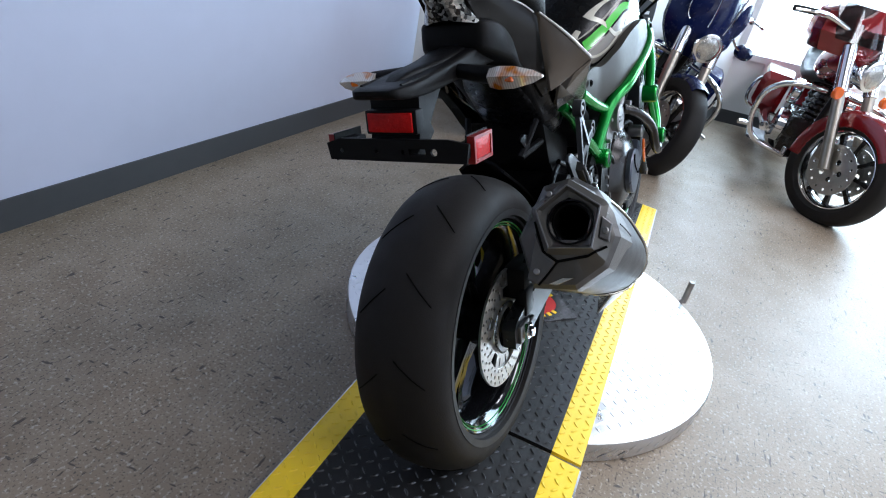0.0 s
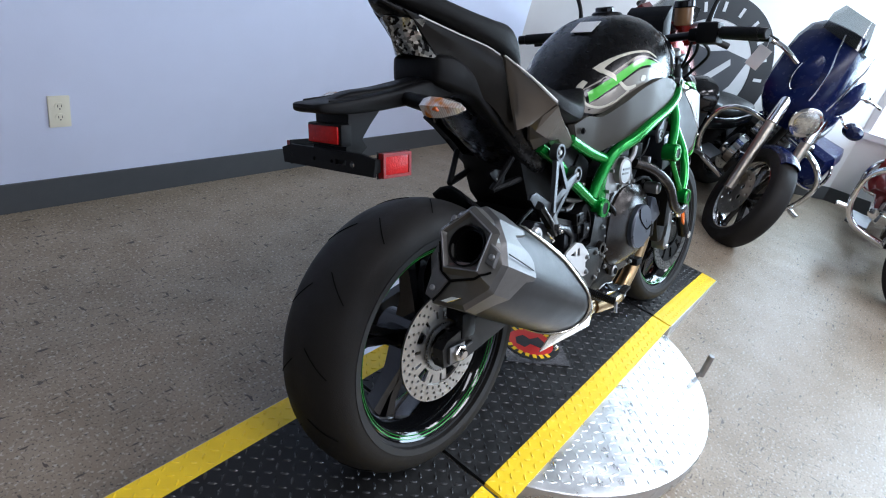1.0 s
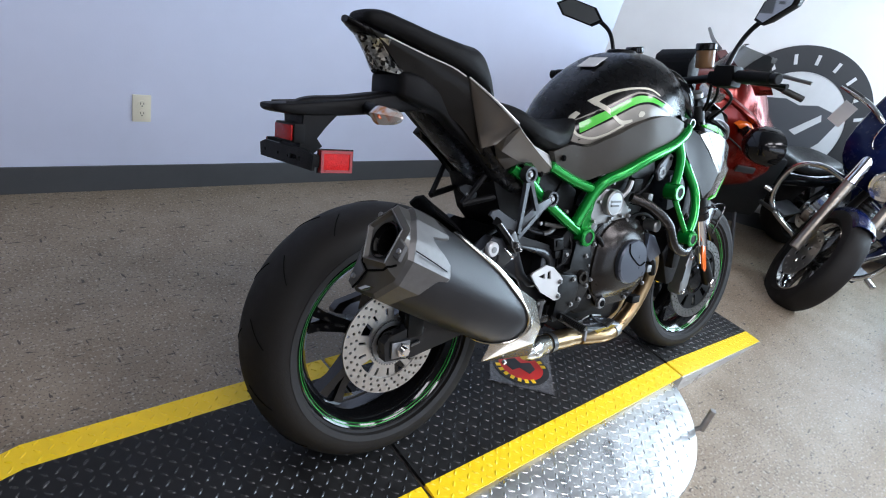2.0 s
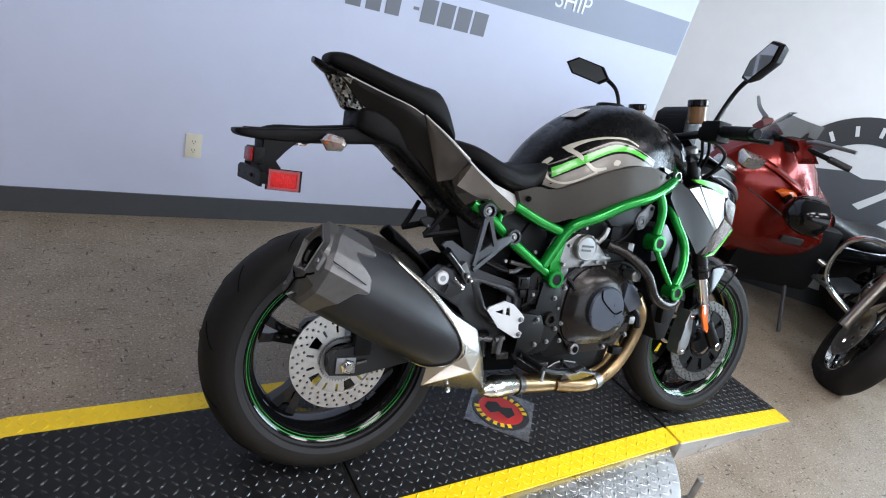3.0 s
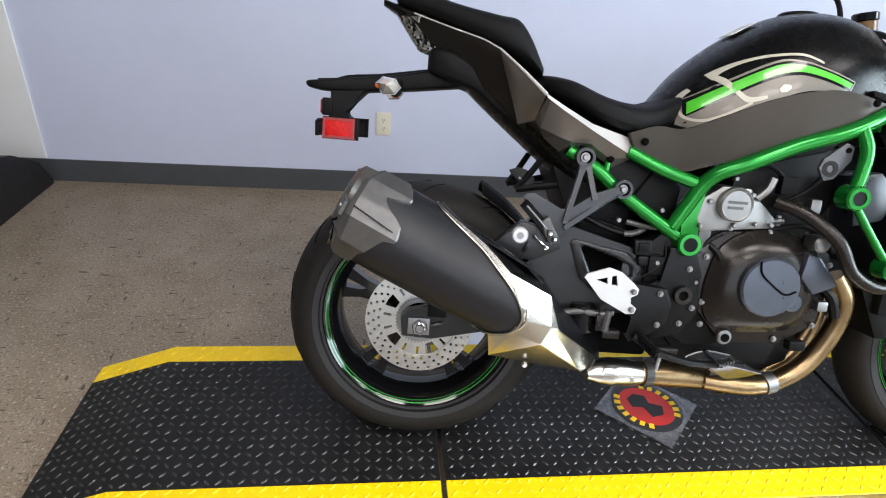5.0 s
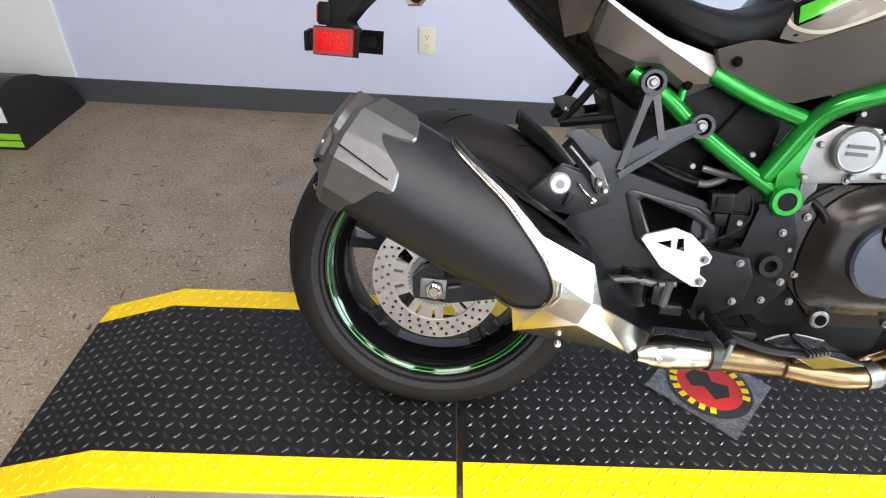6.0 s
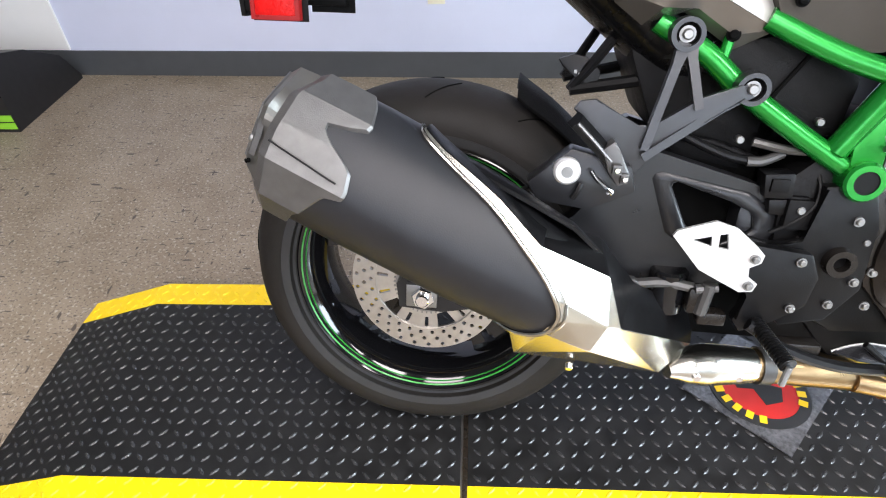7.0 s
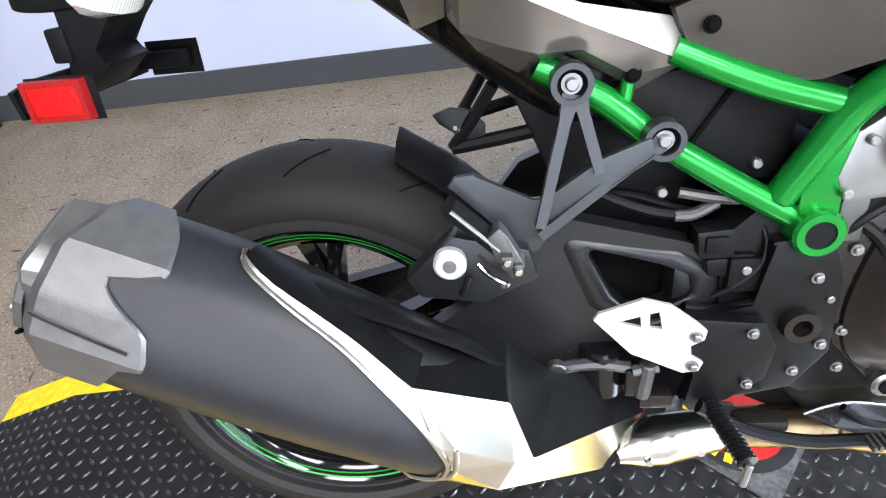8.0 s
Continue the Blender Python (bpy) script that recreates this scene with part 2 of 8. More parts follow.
def treads(name, spots, place, size, material, parent, label):
    """Raised tread lozenges as one mesh: place(u, v, h) lays the pattern onto a surface."""
    verts, faces = [], []
    long, wide, high = size
    for u, v, a in spots:
        c, s = math.cos(a), math.sin(a)
        k = len(verts)
        for x, y, h in ((-long, 0, 0), (-long * 0.45, -wide, 0), (long * 0.45, -wide, 0), (long, 0, 0), (long * 0.45, wide, 0), (-long * 0.45, wide, 0),
                        (-long * 0.5, 0, high), (-long * 0.3, -wide * 0.35, high), (long * 0.3, -wide * 0.35, high), (long * 0.5, 0, high), (long * 0.3, wide * 0.35, high), (-long * 0.3, wide * 0.35, high)):
            verts.append(place(u + c * x - s * y, v + s * x + c * y, h))
        faces += [[k + j, k + (j + 1) % 6, k + 6 + (j + 1) % 6, k + 6 + j] for j in range(6)] + [[k + 6 + j for j in range(6)]]
    me = bpy.data.meshes.new(name)
    me.from_pydata(verts, [], faces)
    me.shade_smooth()
    me.set_sharp_from_angle(angle=radians(40))
    me.materials.append(material)
    ob = new(name, me)
    ob.parent = parent
    return tagged(ob, label, "", "", "stuff")


def tread_spots(u0, u1, v0, v1, step, keep=None, turn=0.0):
    """Lozenges lying crosswise in turn, like the treads of a chequer plate."""
    out = []
    for i in range(int((u1 - u0) / step) + 2):
        for j in range(int((v1 - v0) / step) + 2):
            u, v = u0 + (i + 0.5) * step, v0 + (j + 0.5) * step
            if u0 < u < u1 and v0 < v < v1 and (keep is None or keep(u, v)):
                out.append((u, v, radians(45 if (i + j) % 2 else -45) + turn))
    return out


# ---- the room ----
A, B, C = Vector((2.75, 1.5)), Vector((4.75, -0.55)), Vector((5.25, -4.6))


def wall_y(x):
    return 1.61 - 0.04 * x


def prism(bm, poly, lo, hi):
    return slab(bm, poly, lo, hi, axis="z")


tagged(part("floor", prism(bmesh.new(), [(-4.6, -4.7), (5.6, -4.7), (5.6, 2.1), (-4.6, 2.1)], -0.1, 0.0), FLOOR), "grey-brown sheet floor with dark flecks", "floor", kind="structure")
tagged(part("ceiling", prism(bmesh.new(), [(-4.7, -4.8), (5.7, -4.8), (5.7, 2.2), (-4.7, 2.2)], 3.0, 3.1), CEIL), "plain grey tiled ceiling", "ceiling", kind="structure")
tagged(part("wall_north", prism(bmesh.new(), [(-4.5, wall_y(-4.5)), (2.75, 1.5), (2.75, 1.65), (-4.5, wall_y(-4.5) + 0.15)], 0, 3), WALL_GREY), "lavender-grey painted wall with a dark base", "wall", kind="structure")
for lx, ly, watts in CEILING_LIGHTS:
    fixture = thing("ceiling_light", "unseen white recessed ceiling light panel in metal frame", "ceiling light", Matrix.Translation((lx, ly, 2.92)), group="ceiling light panels")
    part("frame", slab(bmesh.new(), [(-0.62, -0.32), (0.62, -0.32), (0.62, 0.32), (-0.62, 0.32)], 0.0, 0.079, [[(-0.585, -0.285), (0.585, -0.285), (0.585, 0.285), (-0.585, 0.285)]], axis="z"), WALL_WHITE, fixture)
    part("diffuser", box(bmesh.new(), (-0.584, -0.284, 0.02), (0.584, 0.284, 0.03)), WALL_WHITE, fixture)


def on_wall(bm, x0, x1, z0, z1, proud=0.004):
    """A flat piece on the north wall."""
    q = [(x, wall_y(x) + d) for x, d in ((x0, 0.002), (x1, 0.002), (x1, -proud), (x0, -proud))]
    return prism(bm, q, z0, z1)


tagged(part("baseboard", on_wall(bmesh.new(), -4.5, 2.745, 0, 0.112, 0.008), BASE), "dark grey vinyl cove base along the wall", "baseboard", kind="structure")
tagged(part("trim", on_wall(bmesh.new(), -4.4, -1.72, 0.118, 2.99, 0.012), WALL_WHITE), "flat white panel on the grey wall", "wall panel", kind="structure")
band = tagged(part("trim", on_wall(bmesh.new(), 0.2, 2.74, 1.29, 1.50, 0.003), BAND), "slate-blue painted stripe on the grey wall", "wall stripe", kind="structure")


def lettering(name, text, x, z, high, material, label):
    data = bpy.data.curves.new(name, "FONT")
    data.body, data.size, data.extrude, data.align_x = text, high * 1.4, 0.001, "RIGHT"
    ob = new(name, data)
    ob.matrix_world = Matrix.Translation((x, wall_y(x) - 0.006, z)) @ pose(0, 0, 0, 90, 0, -math.degrees(math.atan(0.04)))
    ob.data.materials.append(material)
    return tagged(ob, label, "lettering", kind="structure")


lettering("wall_lettering", "SHIP", 1.925, 1.365, 0.095, LETTER, "white painted capital letters on the slate stripe")
bm = bmesh.new()
x = 0.30
for k, w in enumerate((0.075, 0.075, 0.075, 0.03, 0.075, 0.075, 0.075, 0.03, 0.085, 0.085, 0.085, 0.085)):
    z0, z1 = (1.17, 1.185) if w == 0.03 else (1.122, 1.235)
    x1 = 1.285 - 0.1 * (11 - k)
    on_wall(bm, x1 - w, x1, z0, z1, 0.002)
tagged(part("wall_lettering", bm, INK), "row of dark grey painted bars on the wall", "lettering", kind="structure")

EAST = (B - A).normalized()


def skirt(bm, a, b, z0, z1, d0, d1):
    """A long box that follows the line from a to b; d0 to d1 is how far it stands out into the room."""
    n = Vector(((b - a).y, -(b - a).x)).normalized()
    n = n if n.x < 0 else -n
    return prism(bm, [tuple(a + n * d0), tuple(b + n * d0), tuple(b + n * d1), tuple(a + n * d1)], z0, z1)


tagged(part("wall_east", skirt(bmesh.new(), A, B, 0, 3, 0, -0.15), WALL_WHITE), "white painted wall with a round dark emblem", "wall", kind="structure")
tagged(part("baseboard", skirt(bmesh.new(), A, B, 0, 0.112, 0.008, -0.002), BASE), "dark grey vinyl cove base along the wall", "baseboard", kind="structure")
bm = bmesh.new()
skirt(bm, B, C, 0, 0.55, 0, -0.15)
skirt(bm, B, C, 2.7, 3, 0, -0.15)
tagged(part("wall_window_side", bm, WALL_WHITE), "low white wall under a wide shop window", "wall", kind="structure")
tagged(part("baseboard", skirt(bmesh.new(), B, C, 0, 0.112, 0.008, -0.002), BASE), "dark grey vinyl cove base under the window", "baseboard", kind="structure")
PANE = glass("clear_window_glass", (1, 1, 1), 0.0)
ALU = make("white_window_frame", (0.7, 0.7, 0.7), 0.4, vary=0.03)


def window(name, a, b, panes):
    top = tagged(part(name, skirt(bmesh.new(), a, b, 0.55, 0.60, 0.03, -0.15), ALU), "wide shop window with a pale frame", "window", kind="structure")
    part("window_frame", skirt(bmesh.new(), a, b, 2.65, 2.70, 0.01, -0.12), ALU, top)
    for k in range(panes + 1):
        p = a + (b - a) * (0.005 + 0.99 * k / panes)
        d = (b - a).normalized() * 0.025
        part("window_frame", skirt(bmesh.new(), p - d, p + d, 0.60, 2.65, 0.01, -0.1), ALU, top)
        if k < panes:
            q = a + (b - a) * (0.005 + 0.99 * (k + 1) / panes)
            pane = part("pane", skirt(bmesh.new(), p + d, q - d, 0.60, 2.65, -0.05, -0.056), PANE, top)
            pane.visible_shadow = False
    return top


window("window_1", B, C, 3)
bm = bmesh.new()
prism(bm, [(-4.6, -4.55), (5.3, -4.55), (5.3, -4.7), (-4.6, -4.7)], 0, 0.55)
prism(bm, [(-4.6, -4.55), (5.3, -4.55), (5.3, -4.7), (-4.6, -4.7)], 2.7, 3)
prism(bm, [(-4.6, -4.55), (-1.6, -4.55), (-1.6, -4.7), (-4.6, -4.7)], 0.55, 2.7)
prism(bm, [(3.6, -4.55), (5.3, -4.55), (5.3, -4.7), (3.6, -4.7)], 0.55, 2.7)
tagged(part("wall_south", bm, WALL_BACK), "unseen grey wall with an added window", "wall", kind="structure")


# this window is never in view; it is added for the fill light
def window_south(panes):
    bm = prism(bmesh.new(), [(-1.6, -4.52), (3.6, -4.52), (3.6, -4.7), (-1.6, -4.7)], 0.552, 0.60)
    top = tagged(part("window_2", bm, ALU), "added, unseen shop front window with a pale frame", "window", kind="structure")
    for k in range(panes + 1):
        x = -1.57 + 5.14 * k / panes
        part("window_frame", prism(bmesh.new(), [(x - 0.025, -4.56), (x + 0.025, -4.56), (x + 0.025, -4.66), (x - 0.025, -4.66)], 0.60, 2.70), ALU, top)
        if k < panes:
            pane = part("pane", prism(bmesh.new(), [(x + 0.03, -4.6), (x - 0.03 + 5.14 / panes, -4.6), (x - 0.03 + 5.14 / panes, -4.606), (x + 0.03, -4.606)], 0.60, 2.70), PANE, top)
            pane.visible_shadow = False


window_south(3)
tagged(part("wall_west", prism(bmesh.new(), [(-4.5, -4.6), (-4.5, 1.85), (-4.65, 1.85), (-4.65, -4.6)], 0, 3), WALL_BACK), "plain grey painted wall", "wall", kind="structure")
OUTSIDE = make("pale_concrete_forecourt", (0.68, 0.67, 0.65), 0.8, vary=0.15, scale=2)
tagged(part("ground", prism(bmesh.new(), [(-90, -90), (90, -90), (90, 90), (-90, 90)], -0.35, -0.15), OUTSIDE), "pale concrete forecourt outside the windows", "ground", kind="structure")

# the round emblem on the white wall, in plain shapes
EM_BLACK = make("charcoal_emblem_vinyl", (0.018, 0.018, 0.020), 0.45, vary=0.05)
EM_GREY = make("dark_grey_emblem_vinyl", (0.07, 0.072, 0.08), 0.45, vary=0.05)
EM_PALE = make("pale_emblem_vinyl", (0.62, 0.62, 0.62), 0.45, vary=0.04)
emblem_at = A + EAST * 1.36
EMBLEM = Matrix.Translation((emblem_at.x, emblem_at.y, 0.75)) @ pose(0, 0, 0, 0, 0, math.degrees(math.atan2(EAST.y, EAST.x)))
emblem = thing("wall_emblem", "large round charcoal and pale emblem stuck on white wall", "emblem", EMBLEM, kind="structure")
part("ring", slab(bmesh.new(), circle(0, 0, 0.53, 72), -0.006, 0.001, [circle(0, 0, 0.365, 72)]), EM_BLACK, emblem)
part("disc", slab(bmesh.new(), circle(0, 0, 0.362, 72), -0.004, 0.001), EM_PALE, emblem)
part("shield", slab(bmesh.new(), [(-0.34, 0.12), (-0.1, 0.17), (0.0, 0.15), (0.12, 0.18), (0.31, 0.15), (0.25, -0.05), (0.12, -0.22), (0.0, -0.33), (-0.15, -0.28), (-0.28, -0.12)], -0.006, -0.004), EM_GREY, emblem)
part("stroke", slab(bmesh.new(), [(0.02, -0.02), (0.07, -0.04), (0.19, 0.09), (0.17, 0.13)], -0.008, -0.006), EM_PALE, emblem)
bm = bmesh.new()
for a in [radians(d) for d in (148, 130, 112, 94, 76, 58, 40, 22, 4, 212, 232, 252, 270, 288, 306, 324)]:
    c, s = math.cos(a), math.sin(a)
    slab(bm, [(0.445 * c + u * s * -1 + v * c, 0.445 * s + u * c + v * s) for u, v in ((-0.011, -0.032), (0.011, -0.032), (0.011, 0.032), (-0.011, 0.032))], -0.008, -0.006)
part("mark", bm, EM_PALE, emblem, "pale plain marks round the ring")

# wall outlet
OUTLET = Matrix.Translation((-0.08, wall_y(-0.08), 0.366)) @ pose(0, 0, 0, 0, 0, -2.3)
outlet = thing("wall_outlet", "ivory plastic double wall socket on grey wall", "outlet", OUTLET)
part("cover_plate", box(bmesh.new(), (-0.035, -0.007, -0.057), (0.035, 0.001, 0.057), 0.003), CREAM, outlet)
for z in (0.02, -0.02):
    part("socket", slab(bmesh.new(), circle(0, z, 0.0165, 20, 0.0145), -0.0095, -0.006), CREAM, outlet)
    bm = bmesh.new()
    for x0 in (-0.007, 0.005):
        box(bm, (x0, -0.0105, z - 0.002), (x0 + 0.002, -0.0092, z + 0.007))
    bar(bm, (0, -0.0105, z - 0.008), (0, -0.009, z - 0.008), 0.0025, n=10)
    part("slot", bm, SLOT, outlet)

# ---- the turntable and its mats ----
TT = thing("turntable", "round bright tread plate turntable with steel drive ramps", "turntable", Matrix.Translation((0.69, -0.03, 0)))
bm = rings(bmesh.new(), [[(r * math.cos(2 * math.pi * k / 96), r * math.sin(2 * math.pi * k / 96), z) for k in range(96)] for r, z in ((0.6, 0.0), (0.617, 0.004), (0.62, 0.062), (0.617, 0.068), (0.61, 0.07))])
part("disc", bm, PLATE, TT, "bright tread plate disc")
treads("tread", tread_spots(-0.61, 0.61, -0.61, 0.61, 0.0265, lambda u, v: math.hypot(u, v) < 0.6 and not -0.29 < v < 0.25, 0.12), lambda u, v, h: (u, v, 0.0695 + h), (0.0122, 0.0038, 0.0020), PLATE, TT, "raised bright treads")
treads("rim_tread", [(2 * math.pi * k / 130 * 0.62, 0.035 + (0.010 if k % 2 else -0.010), radians(40 if k % 2 else 40)) for k in range(130)], lambda u, v, h: ((0.6195 + h) * math.cos(u / 0.62), (0.6195 + h) * math.sin(u / 0.62), v), (0.015, 0.004, 0.002), PLATE, TT, "slanting bright treads on the rim")
bm = bmesh.new()
bar(bm, (0.405, -0.503, 0.06), (0.405, -0.503, 0.152), 0.011, n=14, bevel=0.002)
bar(bm, (0.39, -0.488, 0.055), (0.405, -0.503, 0.075), 0.008, n=12)
part("locking_pin", bm, make("worn_steel", (0.35, 0.34, 0.33), 0.4, 1.0, vary=0.25), TT, "worn steel locking pin")


def ramp_z(x):
    """Height of the mats' top along the ramps and the disc."""
    return float(np.interp(x, (-0.93, -0.70, 1.268, 2.10), (0.012, 0.09, 0.09, 0.012)))


for name, x0, x1, cuts in (("rear_ramp", -0.92, 0.055, (-0.92, -0.70, 0.055)), ("front_ramp", 1.275, 2.10, (1.275, 2.10))):
    bm = bmesh.new()
    rows = [[(x - 0.69, y + 0.03, z) for y, z in ((-0.352, 0.002), (-0.352, max(0.006, ramp_z(x) - 0.011)), (0.25, max(0.006, ramp_z(x) - 0.011)), (0.25, 0.002))] for x in cuts]
    ramp_ob = part(name, rings(bm, rows), PLATE, TT, "bright tread plate ramp")
    ramp_ob["label"] = "bright tread plate ramp"


def side_tread(x0, x1):
    out = []
    for k in range(int((x1 - x0) / 0.024)):
        x = x0 + 0.024 * (k + 0.5)
        if ramp_z(x) > 0.035:
            out.append((x, ramp_z(x) * 0.42, radians(50 if k % 2 else 40)))
    return out


treads("side_tread", side_tread(1.285, 2.05), lambda u, v, h: (u - 0.69, -0.322 - h, v), (0.012, 0.0035, 0.0016), PLATE, TT, "slanting bright treads on the ramp side")


def ramp_mat(name, x0, x1, label):
    """One piece of matting: black middle and two yellow borders, with treads all over."""
    top = thing(name, label, "mat", Matrix.Translation(((x0 + x1) / 2, -0.05, 0)))
    cx = (x0 + x1) / 2
    cuts = sorted({x0, x1, *[c for c in (-0.70,) if x0 < c < x1]})
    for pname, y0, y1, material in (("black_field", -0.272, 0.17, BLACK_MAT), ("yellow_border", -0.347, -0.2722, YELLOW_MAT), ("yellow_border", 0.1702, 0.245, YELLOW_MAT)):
        rows = []
        for x in cuts:
            z = ramp_z(x)
            edge = 0.0 if pname == "black_field" else 0.005
            lo, hi = (z - edge if y0 < -0.3 else z), (z - edge if y0 > 0.1 else z)
            rows.append([(x - cx, y0 + 0.05, z - 0.0115), (x - cx, y0 + 0.05, lo), (x - cx, y1 + 0.05, hi), (x - cx, y1 + 0.05, z - 0.0115)])
        part(pname, rings(bmesh.new(), rows), material, top)
    step = 0.0262
    spots = tread_spots(x0 + 0.004, x1 - 0.004, -0.27, 0.169, step)
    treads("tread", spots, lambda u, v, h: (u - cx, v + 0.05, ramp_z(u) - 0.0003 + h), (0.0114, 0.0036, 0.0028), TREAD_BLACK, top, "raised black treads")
    spots = tread_spots(x0 + 0.004, x1 - 0.004, -0.345, -0.273, step) + tread_spots(x0 + 0.004, x1 - 0.004, 0.171, 0.243, step)

    def lay(u, v, h):
        drop = 0.005 * (max(0, -0.272 - v) + max(0, v - 0.17)) / 0.075
        return (u - cx, v + 0.05, ramp_z(u) - drop - 0.0003 + h)
    treads("border_tread", spots, lay, (0.0112, 0.0034, 0.0024), YELLOW_MAT, top, "raised yellow treads")
    return top


ramp_mat("ramp_mat", -0.925, 0.052, "black tread mat with yellow borders on rear ramp")
ramp_mat("ramp_mat", 0.066, 1.262, "black tread mat with yellow borders on turntable disc")
ramp_mat("ramp_mat", 1.278, 2.10, "black tread mat with yellow borders on front ramp")

# the square card that lies under the motorcycle, its badge in plain shapes
CARD = make("clear_wrapped_black_card", (0.085, 0.085, 0.09), 0.22, vary=0.8, scale=130, bump=1.0, bump_scale=90, coat=0.8)
RED_INK = make("red_print", (0.55, 0.02, 0.015), 0.4, vary=0.1)
YEL_INK = make("yellow_print", (0.85, 0.55, 0.01), 0.4)
card = thing("promo_card", "plastic-wrapped square card with red round badge on mat", "card", pose(0.656, -0.05, 0.0925, 0, 0, -43))
bm = slab(bmesh.new(), [(-0.11, -0.105), (0.11, -0.105), (0.11, 0.105), (-0.11, 0.105)], 0.0, 0.003, axis="z")
part("sheet", bm, CARD, card)
part("badge", slab(bmesh.new(), circle(0, 0, 0.098, 48, 0.088), 0.003, 0.0042, axis="z"), RED_INK, card, "red oval badge")
bm = slab(bmesh.new(), circle(0, 0, 0.100, 48, 0.092), 0.003, 0.0050, [circle(0, 0, 0.079, 48, 0.069)], axis="z")
part("badge_ring", bm, make("black_print", (0.02, 0.02, 0.02), 0.4), card)
for k in range(14):
    a = radians(196 + k * 17) if k < 7 else radians(18 + (k - 7) * 17)
    c, s = math.cos(a), math.sin(a)
    x0, y0 = 0.084 * c, 0.075 * s
    bm = slab(bmesh.new(), [(x0 - s * u + c * v, y0 + c * u + s * v) for u, v in ((-0.0068, -0.0085), (0.0068, -0.0085), (0.0068, 0.0085), (-0.0068, 0.0085))], 0.0050, 0.0060, axis="z")
    part("badge_mark", bm, YEL_INK, card, "yellow plain mark")
bm = slab(bmesh.new(), [(-0.05, 0.02), (-0.02, 0.035), (0.0, 0.015), (0.035, 0.03), (0.05, 0.0), (0.03, -0.03), (-0.005, -0.01), (-0.03, -0.03), (-0.055, -0.01)], 0.0042, 0.0052, axis="z")
part("badge_figure", bm, SLOT, card)

# ---- the display stand at the end of the wall ----
STAND = make("black_display_board", (0.012, 0.012, 0.013), 0.5, vary=0.2)
STRIPE = make("lime_print", (0.25, 0.62, 0.04), 0.4, vary=0.05)
stand = thing("display_stand", "black wedge-shaped display stand with lime stripes by wall", "stand", Matrix.Translation((-1.70, 1.16, 0)))
profile = [(0.0, 0.0), (0.0, 0.255), (0.03, 0.275), (0.1, 0.275), (0.22, 0.24), (0.40, 0.14), (0.48, 0.02), (0.48, 0.0)]
part("body", slab(bmesh.new(), profile, -0.9, 0.0, axis="x"), STAND, stand)
for z in (0.014, 0.046):
    part("stripe", box(bmesh.new(), (-0.9, -0.003, z), (-0.004, 0.001, z + 0.026)), STRIPE, stand, "lime printed stripe")
for k in range(8):
    part("mark", box(bmesh.new(), (-0.085 - k * 0.09, -0.003, 0.12), (-0.03 - k * 0.09, 0.001, 0.185)), LETTER, stand, "white plain mark")

# ---- the naked sport motorcycle on the turntable ----
TYRE = make("black_tyre_rubber", (0.0105, 0.0090, 0.0080), 0.7, vary=0.3, scale=25, bump=0.2, bump_scale=350, spec=0.3)
TYRE_WALL = make("grey_tyre_sidewall", (0.022, 0.0225, 0.024), 0.55, vary=0.2, scale=25, bump=0.1, bump_scale=300, spec=0.35)
GLOSS = make("gloss_black_paint", (0.005, 0.005, 0.0056), 0.12, vary=0.1, coat=0.08, spec=0.38)
SATIN = make("satin_black_coating", (0.0045, 0.0045, 0.005), 0.34, vary=0.25, scale=40, bump=0.1, bump_scale=700, spec=0.2)
TANK_BLACK = make("deep_black_tank_paint", (0.0040, 0.0040, 0.0044), 0.27, vary=0.1, scale=40, spec=0.2)
ARM_BLACK = make("semi_gloss_black_casting", (0.014, 0.0145, 0.0165), 0.3, 0.2, vary=0.15, scale=30, bump=0.05, bump_scale=500)
PLASTIC = make("black_grained_plastic", (0.004, 0.004, 0.0044), 0.5, vary=0.2, bump=0.25, bump_scale=900, spec=0.13)
SEAT = make("black_seat_vinyl", (0.005, 0.005, 0.0053), 0.55, vary=0.2, bump=0.45, bump_scale=1100, spec=0.15)
GREEN = make("bright_green_frame_paint", (0.0035, 0.245, 0.031), 0.24, 0.6, vary=0.10, scale=30, coat=0.25)
STRIPE_GREEN = make("green_stripe_vinyl", (0.06, 0.52, 0.03), 0.25, vary=0.05, coat=0.6)
PIN_GREEN = make("green_rim_tape", (0.018, 0.26, 0.035), 0.3, vary=0.15, scale=40)
RIM_GLOSS = make("gloss_black_wheel_paint", (0.004, 0.004, 0.0046), 0.08, vary=0.1, spec=0.5)
GREY_PAINT = make("metallic_grey_paint", (0.047, 0.042, 0.036), 0.45, 0.35, vary=0.1, scale=60, coat=0.0, spec=0.1)
TAIL_DARK = make("brown_black_gloss_paint", (0.009, 0.0078, 0.0066), 0.22, vary=0.12, scale=20, spec=0.12)
SHROUD = make("dark_grey_moulded_plastic", (0.008, 0.008, 0.008), 0.4, vary=0.15, scale=40, spec=0.35)
# silver of the thin trims; on the side panel it paints in a reflection
EDGE = make("satin_silver_trim_and_glare", (0.60, 0.59, 0.57), 0.30, 0.25, vary=0.04, scale=12, rough_vary=0.02)
TITAN = make("titanium_grey_paint", (0.160, 0.144, 0.128), 0.22, 0.6, vary=0.04, scale=12, rough_vary=0.02, coat=0.0, spec=0.25)
SILVER = make("silver_paint", (0.20, 0.203, 0.21), 0.3, 0.7, vary=0.06, scale=60, coat=0.3)
HANGER = make("grey_hanger_plate", (0.10, 0.105, 0.115), 0.42, 0.4, vary=0.12)
